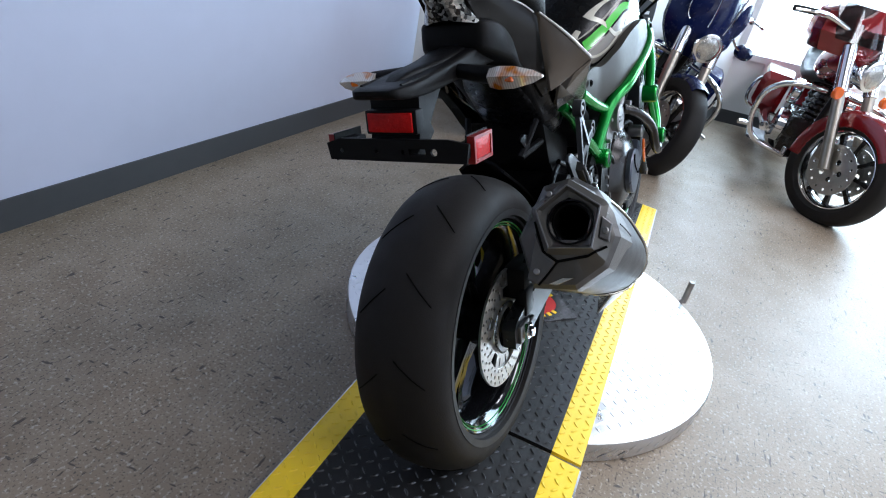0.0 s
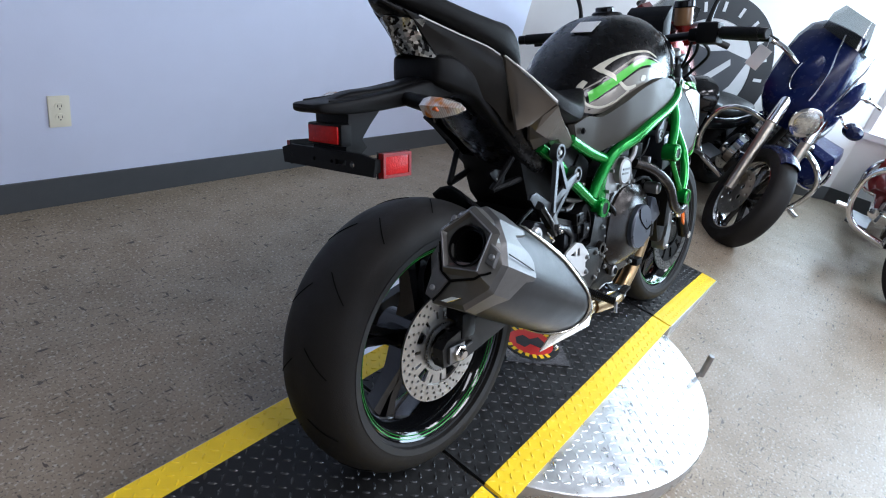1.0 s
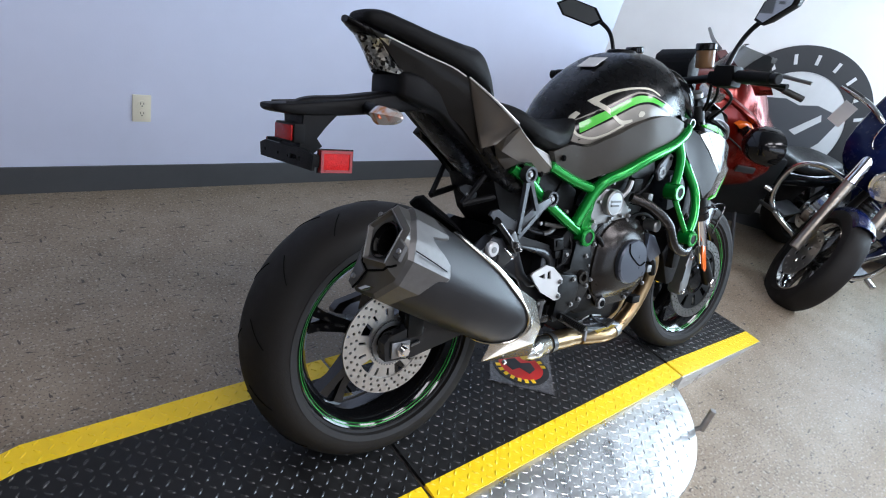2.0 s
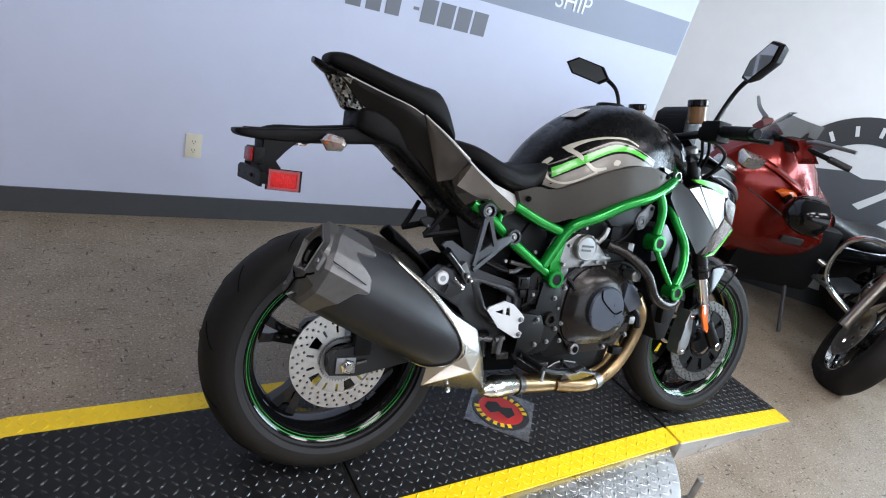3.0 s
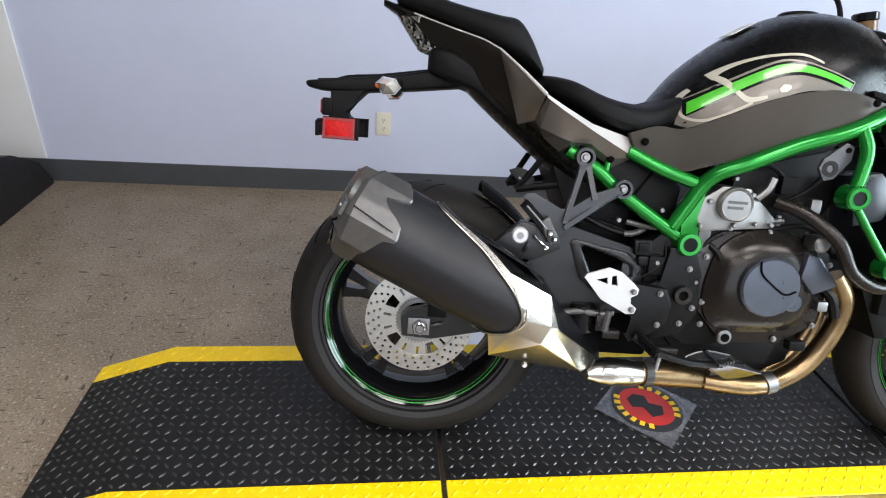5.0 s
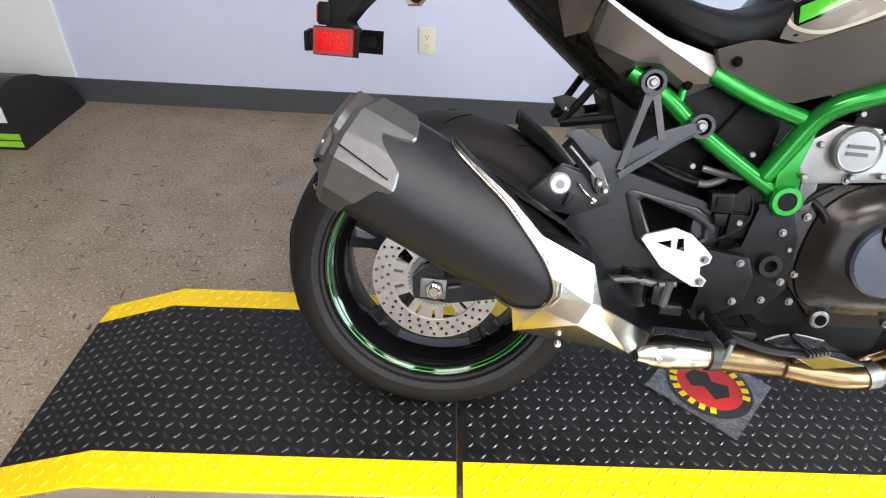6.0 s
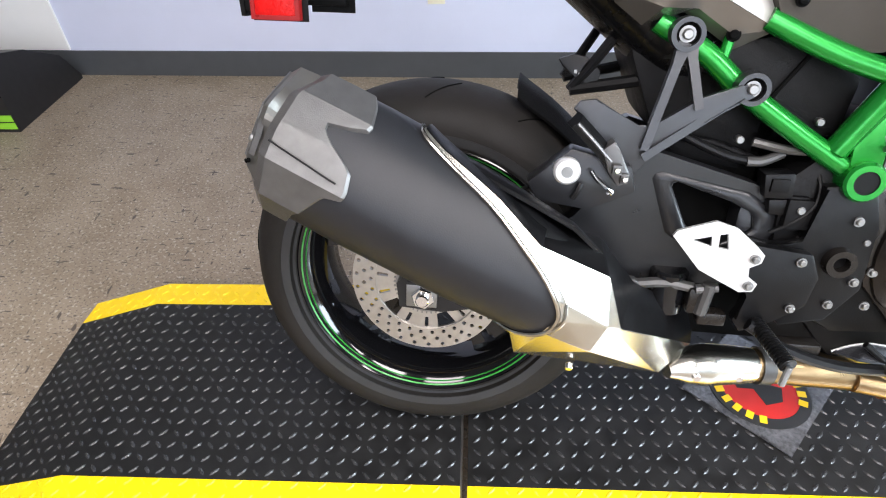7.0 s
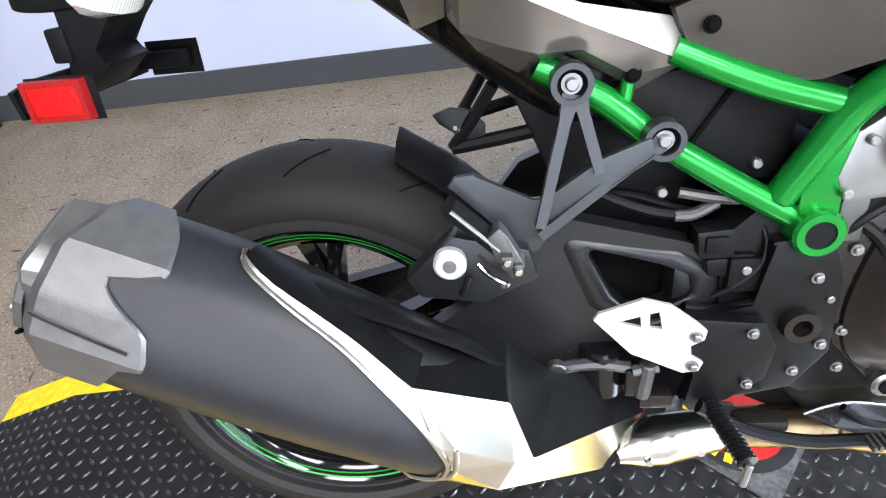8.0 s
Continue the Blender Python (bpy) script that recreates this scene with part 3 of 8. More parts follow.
PALE = make("brown_grey_tank_paint", (0.19, 0.175, 0.15), 0.35, 0.3, vary=0.05, coat=0.2)
CHROME = make("chrome", (0.75, 0.75, 0.76), 0.1, 1.0, vary=0.05)
ALLOY = make("brushed_alloy", (0.27, 0.27, 0.268), 0.46, 1.0, vary=0.12, scale=50)
ALLOY_WHITE = make("bright_anodised_alloy", (0.60, 0.60, 0.60), 0.4, 0.5, vary=0.05)
ALLOY_DARK = make("grey_cast_alloy", (0.092, 0.091, 0.09), 0.4, 0.6, vary=0.15, scale=50)


def facet_lens():
    """Lamp lens over a cut reflector: its glints painted as small cells from near black to bright."""
    m = make("smoky_lens_with_glints", (0.24, 0.24, 0.235), 0.1, 0.7, bump=0.8, bump_scale=60)
    n, l, b = nodes_of(m)
    at, cells, ramp = n.new("ShaderNodeTexCoord"), n.new("ShaderNodeTexVoronoi"), n.new("ShaderNodeValToRGB")
    cells.inputs["Scale"].default_value = 150
    ramp.color_ramp.elements[0].position, ramp.color_ramp.elements[1].position = 0.35, 0.85
    ramp.color_ramp.elements[0].color, ramp.color_ramp.elements[1].color = (0.02, 0.02, 0.02, 1), (0.85, 0.85, 0.80, 1)
    l.new(at.outputs["Object"], cells.inputs["Vector"])
    l.new(cells.outputs["Color"], ramp.inputs[0])
    l.new(ramp.outputs[0], b.inputs["Base Color"])
    return m


LENS_DARK = facet_lens()


def ribbed_lens():
    """Clear ribbed turn signal lens over an amber bulb."""
    m = make("clear_indicator_lens", (0.60, 0.56, 0.50), 0.14, 0.3, coat=0.8)
    n, l, b = nodes_of(m)
    at, bands, spots = n.new("ShaderNodeTexCoord"), n.new("ShaderNodeTexWave"), n.new("ShaderNodeTexNoise")
    bands.bands_direction = "Y"
    bands.inputs["Scale"].default_value, bands.inputs["Distortion"].default_value = 75, 1.0
    spots.inputs["Scale"].default_value = 30
    ramp, mix = n.new("ShaderNodeValToRGB"), n.new("ShaderNodeMix")
    mix.data_type = "RGBA"
    ramp.color_ramp.elements[0].position, ramp.color_ramp.elements[1].position = 0.56, 0.70
    mix.inputs["A"].default_value, mix.inputs["B"].default_value = (0.85, 0.80, 0.74, 1), (0.70, 0.22, 0.02, 1)
    shade = n.new("ShaderNodeMix")
    shade.data_type, shade.blend_type = "RGBA", "MULTIPLY"
    shade.inputs["Factor"].default_value = 0.35
    l.new(at.outputs["Object"], bands.inputs["Vector"])
    l.new(at.outputs["Object"], spots.inputs["Vector"])
    l.new(spots.outputs[0], ramp.inputs[0])
    l.new(ramp.outputs[0], mix.inputs["Factor"])
    l.new(mix.outputs["Result"], shade.inputs["A"])
    l.new(bands.outputs["Color"], shade.inputs["B"])
    l.new(shade.outputs["Result"], b.inputs["Base Color"])
    return m


INDICATOR = ribbed_lens()
DISC_STEEL = make("brake_disc_steel", (0.52, 0.50, 0.47), 0.33, 1.0, vary=0.12, scale=90)
ENGINE = make("dark_engine_coating", (0.020, 0.017, 0.015), 0.26, 0.5, vary=0.2, scale=25, bump=0.08, bump_scale=400)
ENGINE_BLACK = make("black_engine_castings", (0.004, 0.004, 0.0042), 0.45, 0.0, vary=0.3, scale=30, bump=0.15, bump_scale=400, spec=0.18)
BLUEGREY = make("blue_grey_engine_cover", (0.080, 0.092, 0.118), 0.3, 0.5, vary=0.1, scale=30)
INTAKE = make("dark_intake_moulding", (0.022, 0.026, 0.034), 0.3, 0.2, vary=0.1, scale=30)
SLEEVE = make("black_silencer_sleeve", (0.0135, 0.0143, 0.0168), 0.42, 0.0, vary=0.2, scale=30, bump=0.08, bump_scale=600, spec=0.32)
CAP = make("titanium_grey_silencer_cap", (0.115, 0.113, 0.112), 0.42, 0.6, vary=0.22, scale=60, bump=0.14, bump_scale=700)
END_METAL = make("brushed_end_face", (0.135, 0.130, 0.120), 0.40, 0.65, vary=0.12, scale=40)
# darker copy of the disc steel: the front wheel's shade in its colour
FRONT_STEEL = make("shaded_front_disc_steel", (0.14, 0.137, 0.13), 0.45, 0.9, vary=0.2, scale=90)
STRAP = make("bright_stainless", (0.55, 0.53, 0.48), 0.24, 1.0, vary=0.05, scale=25, rough_vary=0.02)
BRACKET = make("dark_grey_bracket_casting", (0.042, 0.044, 0.048), 0.36, 0.45, vary=0.12, scale=40)
HEADER = make("heat_stained_stainless", (0.34, 0.235, 0.125), 0.30, 1.0, vary=0.40, scale=26)
# soot in the outlet, black screws, and shade painted into grooves, recesses and gaps
SOOT_AND_SHADE = make("soot_and_shade_black", (0.003, 0.003, 0.003), 0.9, spec=0.05)
CREAM_INK = make("cream_emblem_vinyl", (0.55, 0.53, 0.44), 0.35, 0.1, vary=0.05, coat=0.2)
RED_LENS = make("red_reflector", (0.43, 0.007, 0.006), 0.25, vary=0.35, scale=140, bump=0.5, bump_scale=260, spec=0.18)
RED_FRAME = make("dark_red_moulding", (0.22, 0.006, 0.006), 0.3, vary=0.15, scale=90)
AMBER = make("amber_reflector", (0.75, 0.13, 0.01), 0.18, vary=0.12, scale=120, coat=1.0)
CLEAR = make("clear_facetted_lens", (0.50, 0.49, 0.46), 0.12, 0.75, vary=0.6, scale=110, bump=0.9, bump_scale=120, coat=1.0)
MIRROR = make("mirror_glass", (0.36, 0.355, 0.34), 0.03, 1.0, vary=0.01)
WHITE_TAG = make("white_paper", (0.75, 0.75, 0.73), 0.7, vary=0.05)

REAR, FRONT, LEAN = Vector((0.004, 0.002, 0.400)), Vector((1.42, -0.104, 0.366)), radians(17)
ahead = (FRONT - REAR).normalized()
left = Vector((0, 0, 1)).cross(ahead).normalized()
over = ahead.cross(left)
left, over = math.cos(LEAN) * left - math.sin(LEAN) * over, math.sin(LEAN) * left + math.cos(LEAN) * over
foot = REAR - 0.318 * over
BIKE = Matrix(((ahead.x, left.x, over.x, foot.x), (ahead.y, left.y, over.y, foot.y), (ahead.z, left.z, over.z, foot.z), (0, 0, 0, 1)))
bike = thing("motorcycle", "black and grey naked sport motorcycle with bright green tube frame", "motorcycle", BIKE)


def tyre_profile(r, half, bead):
    """Round sport tyre from one bead over the crown to the other."""
    out = []
    for k in range(17):
        a = math.pi * (k / 16 - 0.5)
        out.append((r - half * 0.62 * (1 - abs(math.cos(a)) ** 0.9), half * math.sin(a)))
    low = r - half * 0.62
    return [(0.229, -bead), (0.236, -bead - 0.004), (low - 0.02, -half + 0.003)] + out + [(low - 0.02, half - 0.003), (0.236, bead + 0.004), (0.229, bead)]


def wheel(name, centre, r, half, bead, spokes, turn=0.0):
    """Rim with two green pinstripes, split spokes and hub; the tyre and the discs hang under it."""
    m = pose(*centre) @ pose(0, 0, 0, 0, 0, turn)
    bm = spin(bmesh.new(), [(0.2335, -bead), (0.2335, -bead + 0.006), (0.222, -bead + 0.012), (0.205, -bead + 0.03), (0.203, bead - 0.03), (0.222, bead - 0.012), (0.2335, bead - 0.006), (0.2335, bead),
                            (0.228, bead + 0.002), (0.214, bead - 0.008), (0.196, bead - 0.03), (0.192, 0.0), (0.196, -bead + 0.03), (0.214, -bead + 0.008), (0.228, -bead - 0.002)], 96, closed=True)
    rim = part(name, bm, RIM_GLOSS, bike, "gloss black cast wheel", m=m)
    part("hub", bar(bmesh.new(), (0, -0.075, 0), (0, 0.075, 0), 0.048, n=32, bevel=0.006), GLOSS, rim)
    for k in range(spokes):
        a = 2 * math.pi * k / spokes + 0.32
        for da in (-0.13, 0.13):
            c, s = math.cos(a), math.sin(a)
            c2, s2 = math.cos(a + da), math.sin(a + da)
            rows = []
            for q, w, d in ((0.035, 0.02, 0.034), (0.09, 0.012, 0.022), (0.15, 0.010, 0.017), (0.197, 0.014, 0.022)):
                f = (q - 0.035) / 0.16
                cx, cz = q * (c * (1 - f) + c2 * f), q * (s * (1 - f) + s2 * f)
                rows.append([(cx - s * u, y, cz + c * u) for u, y in ((-w, -d), (w, -d), (w, d), (-w, d))])
            part("spoke", rings(bmesh.new(), rows), RIM_GLOSS, rim)
    for y in (-1, 1):
        for q, d, w in ((0.2235, 0.003, 0.0019), (0.2165, 0.0065, 0.0007)):
            bm = spin(bmesh.new(), [(q - w, y * (bead - d + 0.0005)), (q, y * (bead - d + 0.0022)), (q + w, y * (bead - d + 0.002)), (q, y * (bead - d - 0.003))], 96, closed=True)
            part("pinstripe", bm, PIN_GREEN, rim, "green pinstripe")
    bm = spin(bmesh.new(), tyre_profile(r, half, bead), 120)
    tyre = part("tyre", bm, TYRE, rim, "black sport tyre")
    for y in (-1, 1):
        low = r - half * 0.62
        bm = spin(bmesh.new(), [(0.2315, y * (bead + 0.0055)), (0.238, y * (bead + 0.0065)), (low - 0.02, y * (half - 0.0015)), (low - 0.006, y * (half + 0.0006)), (low - 0.006, y * (half - 0.004)), (0.236, y * bead)], 96, closed=True)
        part("sidewall", bm, TYRE_WALL, rim, "grey rubber sidewall band")
    return rim


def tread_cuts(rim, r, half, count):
    """Thin slanting grooves over the crown, drawn as black cords: the grooves' shade as colour."""
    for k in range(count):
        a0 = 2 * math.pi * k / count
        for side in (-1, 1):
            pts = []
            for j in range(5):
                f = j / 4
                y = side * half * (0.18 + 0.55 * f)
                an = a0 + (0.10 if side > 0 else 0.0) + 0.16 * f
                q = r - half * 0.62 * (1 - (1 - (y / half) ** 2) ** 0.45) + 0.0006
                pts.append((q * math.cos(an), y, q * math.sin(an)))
            part("tread_groove", tube(bmesh.new(), pts, 0.0011, 5, 2), SOOT_AND_SHADE, rim)


def brake_disc(name, rim, y, outer, inner, holes, carrier, label, broad=False, inner_metal=DISC_STEEL, outer_metal=DISC_STEEL):
    cuts = []
    for k in range(holes):
        a = 2 * math.pi * k / holes
        for j, q in enumerate((0.18, 0.5, 0.82)):
            rr = inner + (outer - inner) * q
            cuts.append(circle(rr * math.cos(a + j * 0.07), rr * math.sin(a + j * 0.07), 0.0036, 8))
    disc = part(name, slab(bmesh.new(), circle(0, 0, outer, 80), y - 0.0025, y + 0.0025, [circle(0, 0, inner, 60)[::-1]] + cuts), outer_metal, rim, label)
    windows = []
    for k in range(9):
        a = 2 * math.pi * k / 9
        c, s = math.cos(a), math.sin(a)
        q0, q1, w = carrier + 0.008, inner - 0.007, 0.0115
        windows.append([(q0 * c - s * -w * 0.7, q0 * s + c * -w * 0.7), (q1 * c - s * -w, q1 * s + c * -w), (q1 * c - s * w, q1 * s + c * w), (q0 * c - s * w * 0.7, q0 * s + c * w * 0.7)])
    if broad:
        windows = []
        for k in range(15):
            a = 2 * math.pi * k / 15 + 0.1
            c, s = math.cos(a), math.sin(a)
            wide = k % 3 == 0
            q0, q1, w0, w1 = (carrier + 0.010, inner - 0.003, 0.009, 0.0165) if wide else (carrier + 0.016, inner - 0.004, 0.0028, 0.0034)
            windows.append([(q0 * c + s * w0, q0 * s - c * w0), (q1 * c + s * w1, q1 * s - c * w1), ((q1 + 0.002) * c, (q1 + 0.002) * s), (q1 * c - s * w1, q1 * s + c * w1), (q0 * c - s * w0, q0 * s + c * w0)])
    part("disc_carrier", slab(bmesh.new(), circle(0, 0, inner + 0.002, 60), y + 0.001, y + 0.006, [circle(0, 0, carrier, 40)] + windows), inner_metal, rim)
    return disc


rear = wheel("rear_wheel", (0, 0, 0.318), 0.3185, 0.097, 0.079, 5)
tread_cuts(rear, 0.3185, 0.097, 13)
brake_disc("rear_brake_disc", rear, -0.094, 0.128, 0.090, 30, 0.052, "drilled rear brake disc", True)
bm = spin(bmesh.new(), [(0.043, -0.097), (0.053, -0.097), (0.053, -0.100), (0.043, -0.100)], 60, closed=True)
for k in range(44):
    a = 2 * math.pi * k / 44
    bar(bm, (0.052 * math.cos(a), -0.0985, 0.052 * math.sin(a)), (0.057 * math.cos(a), -0.0985, 0.057 * math.sin(a)), 0.0018, n=4)
part("sensor_ring", bm, ALLOY, rear, "toothed speed sensor ring")
front = wheel("front_wheel", ((FRONT - REAR).length, 0, 0.318), 0.300, 0.062, 0.046, 5, -3.0)
brake_disc("front_brake_disc", front, -0.074, 0.155, 0.122, 34, 0.06, "drilled front brake disc", False, ENGINE_BLACK, FRONT_STEEL)
brake_disc("front_brake_disc", front, 0.074, 0.155, 0.122, 34, 0.06, "drilled front brake disc", False, ENGINE_BLACK, FRONT_STEEL)

# swingarm, axle and rear caliper
ARM_SIDE = [(-0.045, 0.335), (-0.03, 0.352), (0.10, 0.385), (0.22, 0.47), (0.285, 0.555), (0.325, 0.572), (0.46, 0.535), (0.60, 0.475), (0.61, 0.40), (0.52, 0.385), (0.40, 0.372), (0.25, 0.335), (0.03, 0.288), (-0.04, 0.292)]
ARM_HOLE = [(0.351, 0.523), (0.352, 0.529), (0.358, 0.532), (0.394, 0.520), (0.433, 0.508), (0.463, 0.494), (0.469, 0.487), (0.473, 0.469), (0.466, 0.461), (0.418, 0.437), (0.405, 0.440), (0.380, 0.467)]
bm = bmesh.new()
for y0, y1 in ((-0.136, -0.108), (0.108, 0.136)):
    slab(bm, ARM_SIDE, y0, y1, [ARM_HOLE])
box(bm, (0.45, -0.13, 0.40), (0.52, 0.13, 0.50), 0.012)
part("swingarm", bm, ARM_BLACK, bike, "satin black swingarm")
for s in (1, -1):
    rows = []
    for grow, lift in ((0.038, -0.001), (0.031, 0.0035), (0.010, 0.0045), (0.003, 0.003), (0.0, 0.0), (0.0, -0.03)):
        rows.append([(x + grow * (x - 0.413) / math.hypot(x - 0.413, (z - 0.489) * 1.3), -s * (0.1355 + lift), z + grow * 0.7 * (z - 0.489) / math.hypot(x - 0.413, (z - 0.489) * 1.3)) for x, z in ARM_HOLE])
    part("swingarm_rib", rings(bmesh.new(), rows, caps=False), ARM_BLACK, bike, "raised rim of the swingarm opening", angle=50)
# plain blocks added in black, to give the openings their shade
part("gap_filler", box(bmesh.new(), (0.37, -0.085, 0.255), (0.56, 0.085, 0.42), 0.015), SOOT_AND_SHADE, bike, "added black block that shades the gap under the swingarm")
part("shock_linkage", box(bmesh.new(), (0.335, -0.095, 0.425), (0.480, 0.095, 0.575), 0.02), SOOT_AND_SHADE, bike, "plain block for the shock linkage, blackened to shade the swingarm opening")
bm = bmesh.new()
plate(bm, [(-0.028, 0.298), (0.022, 0.298), (0.022, 0.338), (-0.028, 0.338)], -0.143, -0.134, 0.002)
part("axle_block", bm, ALLOY, bike, "bright alloy axle block")
bm = bar(bmesh.new(), (0.0, -0.142, 0.318), (0.0, -0.153, 0.318), 0.019, n=6, bevel=0.002)
bar(bm, (0.0, -0.150, 0.318), (0.0, -0.161, 0.318), 0.011, n=16, bevel=0.002)
part("axle_nut", bm, CHROME, bike, "chrome rear axle nut")
part("chain_adjuster", bar(bmesh.new(), (0.024, -0.140, 0.322), (0.05, -0.140, 0.328), 0.004, n=8, bevel=0.001), ALLOY_DARK, bike, "small grey adjuster bolt")
bm = box(bmesh.new(), (0.02, -0.135, 0.375), (0.115, -0.085, 0.445), 0.008)
box(bm, (0.015, -0.14, 0.34), (0.06, -0.12, 0.40), 0.005)
part("rear_caliper", bm, ENGINE_BLACK, bike, "black rear brake caliper")
part("hose", tube(bmesh.new(), [(0.06, -0.12, 0.44), (0.14, -0.13, 0.50), (0.26, -0.12, 0.575), (0.38, -0.10, 0.585), (0.47, -0.11, 0.56)], 0.0055, 10), PLASTIC, bike)

# ---- tail ----
OFF = pose(0, -0.022, 0)  # the tail stands this far to the right of the rear wheel's plane
TAIL = lerp([(-0.128, 1.018, 1.032, 0.018), (-0.095, 1.000, 1.022, 0.042), (-0.03, 0.970, 1.004, 0.066), (0.055, 0.865, 0.976, 0.092), (0.13, 0.800, 0.938, 0.114), (0.21, 0.738, 0.885, 0.132), (0.257, 0.702, 0.855, 0.134), (0.307, 0.664, 0.82, 0.128), (0.35, 0.645, 0.80, 0.118), (0.40, 0.65, 0.78, 0.105)], 29)
part("tail_cowl", rings(bmesh.new(), [oval(x, a, b, w * 0.80, 2.3) for x, a, b, w in TAIL]), TANK_BLACK, bike, "black tail cowl", m=OFF)
SEAT2 = lerp([(-0.100, 1.030, 1.040, 0.026), (-0.092, 1.018, 1.048, 0.044), (-0.06, 1.006, 1.051, 0.060), (-0.018, 0.992, 1.041, 0.078), (0.051, 0.966, 1.024, 0.100), (0.122, 0.935, 1.012, 0.116), (0.165, 0.915, 1.006, 0.114), (0.197, 0.90, 0.968, 0.105), (0.225, 0.885, 0.914, 0.092)], 33)
part("pillion_seat", rings(bmesh.new(), [oval(x, a, b, w, 3.0) for x, a, b, w in SEAT2]), SEAT, bike, "black grained pillion seat", m=OFF)
SEAT1 = lerp([(0.232, 0.862, 0.897, 0.085), (0.262, 0.842, 0.896, 0.115), (0.30, 0.825, 0.888, 0.138), (0.36, 0.798, 0.864, 0.152), (0.42, 0.782, 0.852, 0.150), (0.47, 0.785, 0.853, 0.132), (0.52, 0.80, 0.868, 0.105), (0.548, 0.83, 0.885, 0.085)], 29)
part("rider_seat", rings(bmesh.new(), [oval(x, a, b, w, 3.2) for x, a, b, w in SEAT1]), SEAT, bike, "black grained rider seat", m=pose(0, -0.012, 0))


def tail_side(x, z):
    return -float(np.interp(x, (-0.1, 0.0, 0.1, 0.2, 0.3, 0.45), (0.062, 0.086, 0.120, 0.150, 0.160, 0.156))) - 0.010 * math.sin(max(0.0, min(1.0, (z - 0.70) / 0.25)) * math.pi)


for s in (1, -1):
    f = tail_side if s > 0 else (lambda x, z: -0.044 - tail_side(x, z))
    bm = sheet(bmesh.new(), [(-0.09, 1.010), (-0.03, 0.991), (0.03, 0.972), (0.105, 0.948), (0.16, 0.905), (0.19, 0.880)], [(-0.06, 0.985), (0.0, 0.925), (0.06, 0.878), (0.13, 0.832), (0.17, 0.795), (0.20, 0.770)], lambda x, z, f=f, s=s: f(x, z) + s * 0.32 * max(0.0, 0.972 - 0.42 * x - z), 0.006 * s)
    part("tail_panel", bm, TAIL_DARK, bike, "brown-black glossy tail side panel")
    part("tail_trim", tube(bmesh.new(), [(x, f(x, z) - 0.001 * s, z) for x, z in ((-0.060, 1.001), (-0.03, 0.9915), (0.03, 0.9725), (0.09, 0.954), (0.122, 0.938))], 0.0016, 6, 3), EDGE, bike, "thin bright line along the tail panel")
    # facetted side panel: it stands out most at one corner, where its faces meet
    def mirrored(rows):
        return [[(x, y if s > 0 else -0.044 - y, z) for x, y, z in row] for row in rows]

    def shell(rows):
        """A thin skin over lines of points, all of one count."""
        rows = mirrored(rows)
        back = [[(x, y + 0.006 * s, z) for x, y, z in row] for row in rows]
        return rings(bmesh.new(), [list(o) + list(i)[::-1] for o, i in zip(zip(*rows), zip(*back))])
    top, bottom, corner, apex = Vector((0.1226, -0.140, 0.937)), Vector((0.1766, -0.144, 0.785)), Vector((0.2145, -0.2145, 0.843)), Vector((0.2085, -0.158, 0.796))
    rows = []
    for j in range(7):
        u = j / 6
        rows.append([tuple((top + (corner - top) * v) * (1 - u) + (bottom + (apex - bottom) * v) * u + Vector((0, -0.010 * math.sin(math.pi * u) * math.sin(math.pi * v), 0))) for v in (0, 0.2, 0.4, 0.6, 0.8, 1.0)])
    part("quarter_panel", shell(rows), TITAN, bike, "brown-grey glossy quarter panel behind the side panel")
    upper = [(0.217, -0.212, 0.849), (0.262, -0.187, 0.829), (0.334, -0.158, 0.798), (0.422, -0.128, 0.777), (0.476, -0.116, 0.745)]
    ridge = [(0.219, -0.216, 0.841), (0.260, -0.200, 0.819), (0.331, -0.176, 0.784), (0.432, -0.143, 0.738), (0.473, -0.120, 0.742)]
    # paler than the panel below: the upper facet's reflection as colour
    part("panel_edge", shell([upper, ridge]), EDGE, bike, "upper facet of the side panel, its reflection put in as silver", angle=12)
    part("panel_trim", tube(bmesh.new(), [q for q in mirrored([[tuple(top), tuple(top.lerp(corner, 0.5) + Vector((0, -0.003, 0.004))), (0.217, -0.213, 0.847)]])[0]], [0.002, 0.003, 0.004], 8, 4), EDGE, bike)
    face = [[(0.219, -0.216, 0.841), (0.226, -0.213, 0.837), (0.260, -0.200, 0.819), (0.295, -0.188, 0.802), (0.331, -0.176, 0.784), (0.382, -0.159, 0.760), (0.432, -0.143, 0.738)],
            [(0.213, -0.184, 0.817), (0.222, -0.162, 0.782), (0.258, -0.163, 0.768), (0.293, -0.160, 0.757), (0.335, -0.155, 0.757), (0.386, -0.143, 0.727), (0.433, -0.140, 0.735)],
            [(0.206, -0.170, 0.813), (0.211, -0.153, 0.795), (0.237, -0.138, 0.760), (0.276, -0.126, 0.734), (0.323, -0.134, 0.752), (0.395, -0.124, 0.708), (0.437, -0.132, 0.732)]]
    part("side_panel", shell(face), TITAN, bike, "titanium grey side panel under the seat", angle=14)
    for spot in [(0.386, -0.142 if s > 0 else 0.098, 0.728)]:
        part("panel_screw", bolts(bmesh.new(), [spot], 0.006, 0.006, way=(0, -s, 0)), SOOT_AND_SHADE, bike)
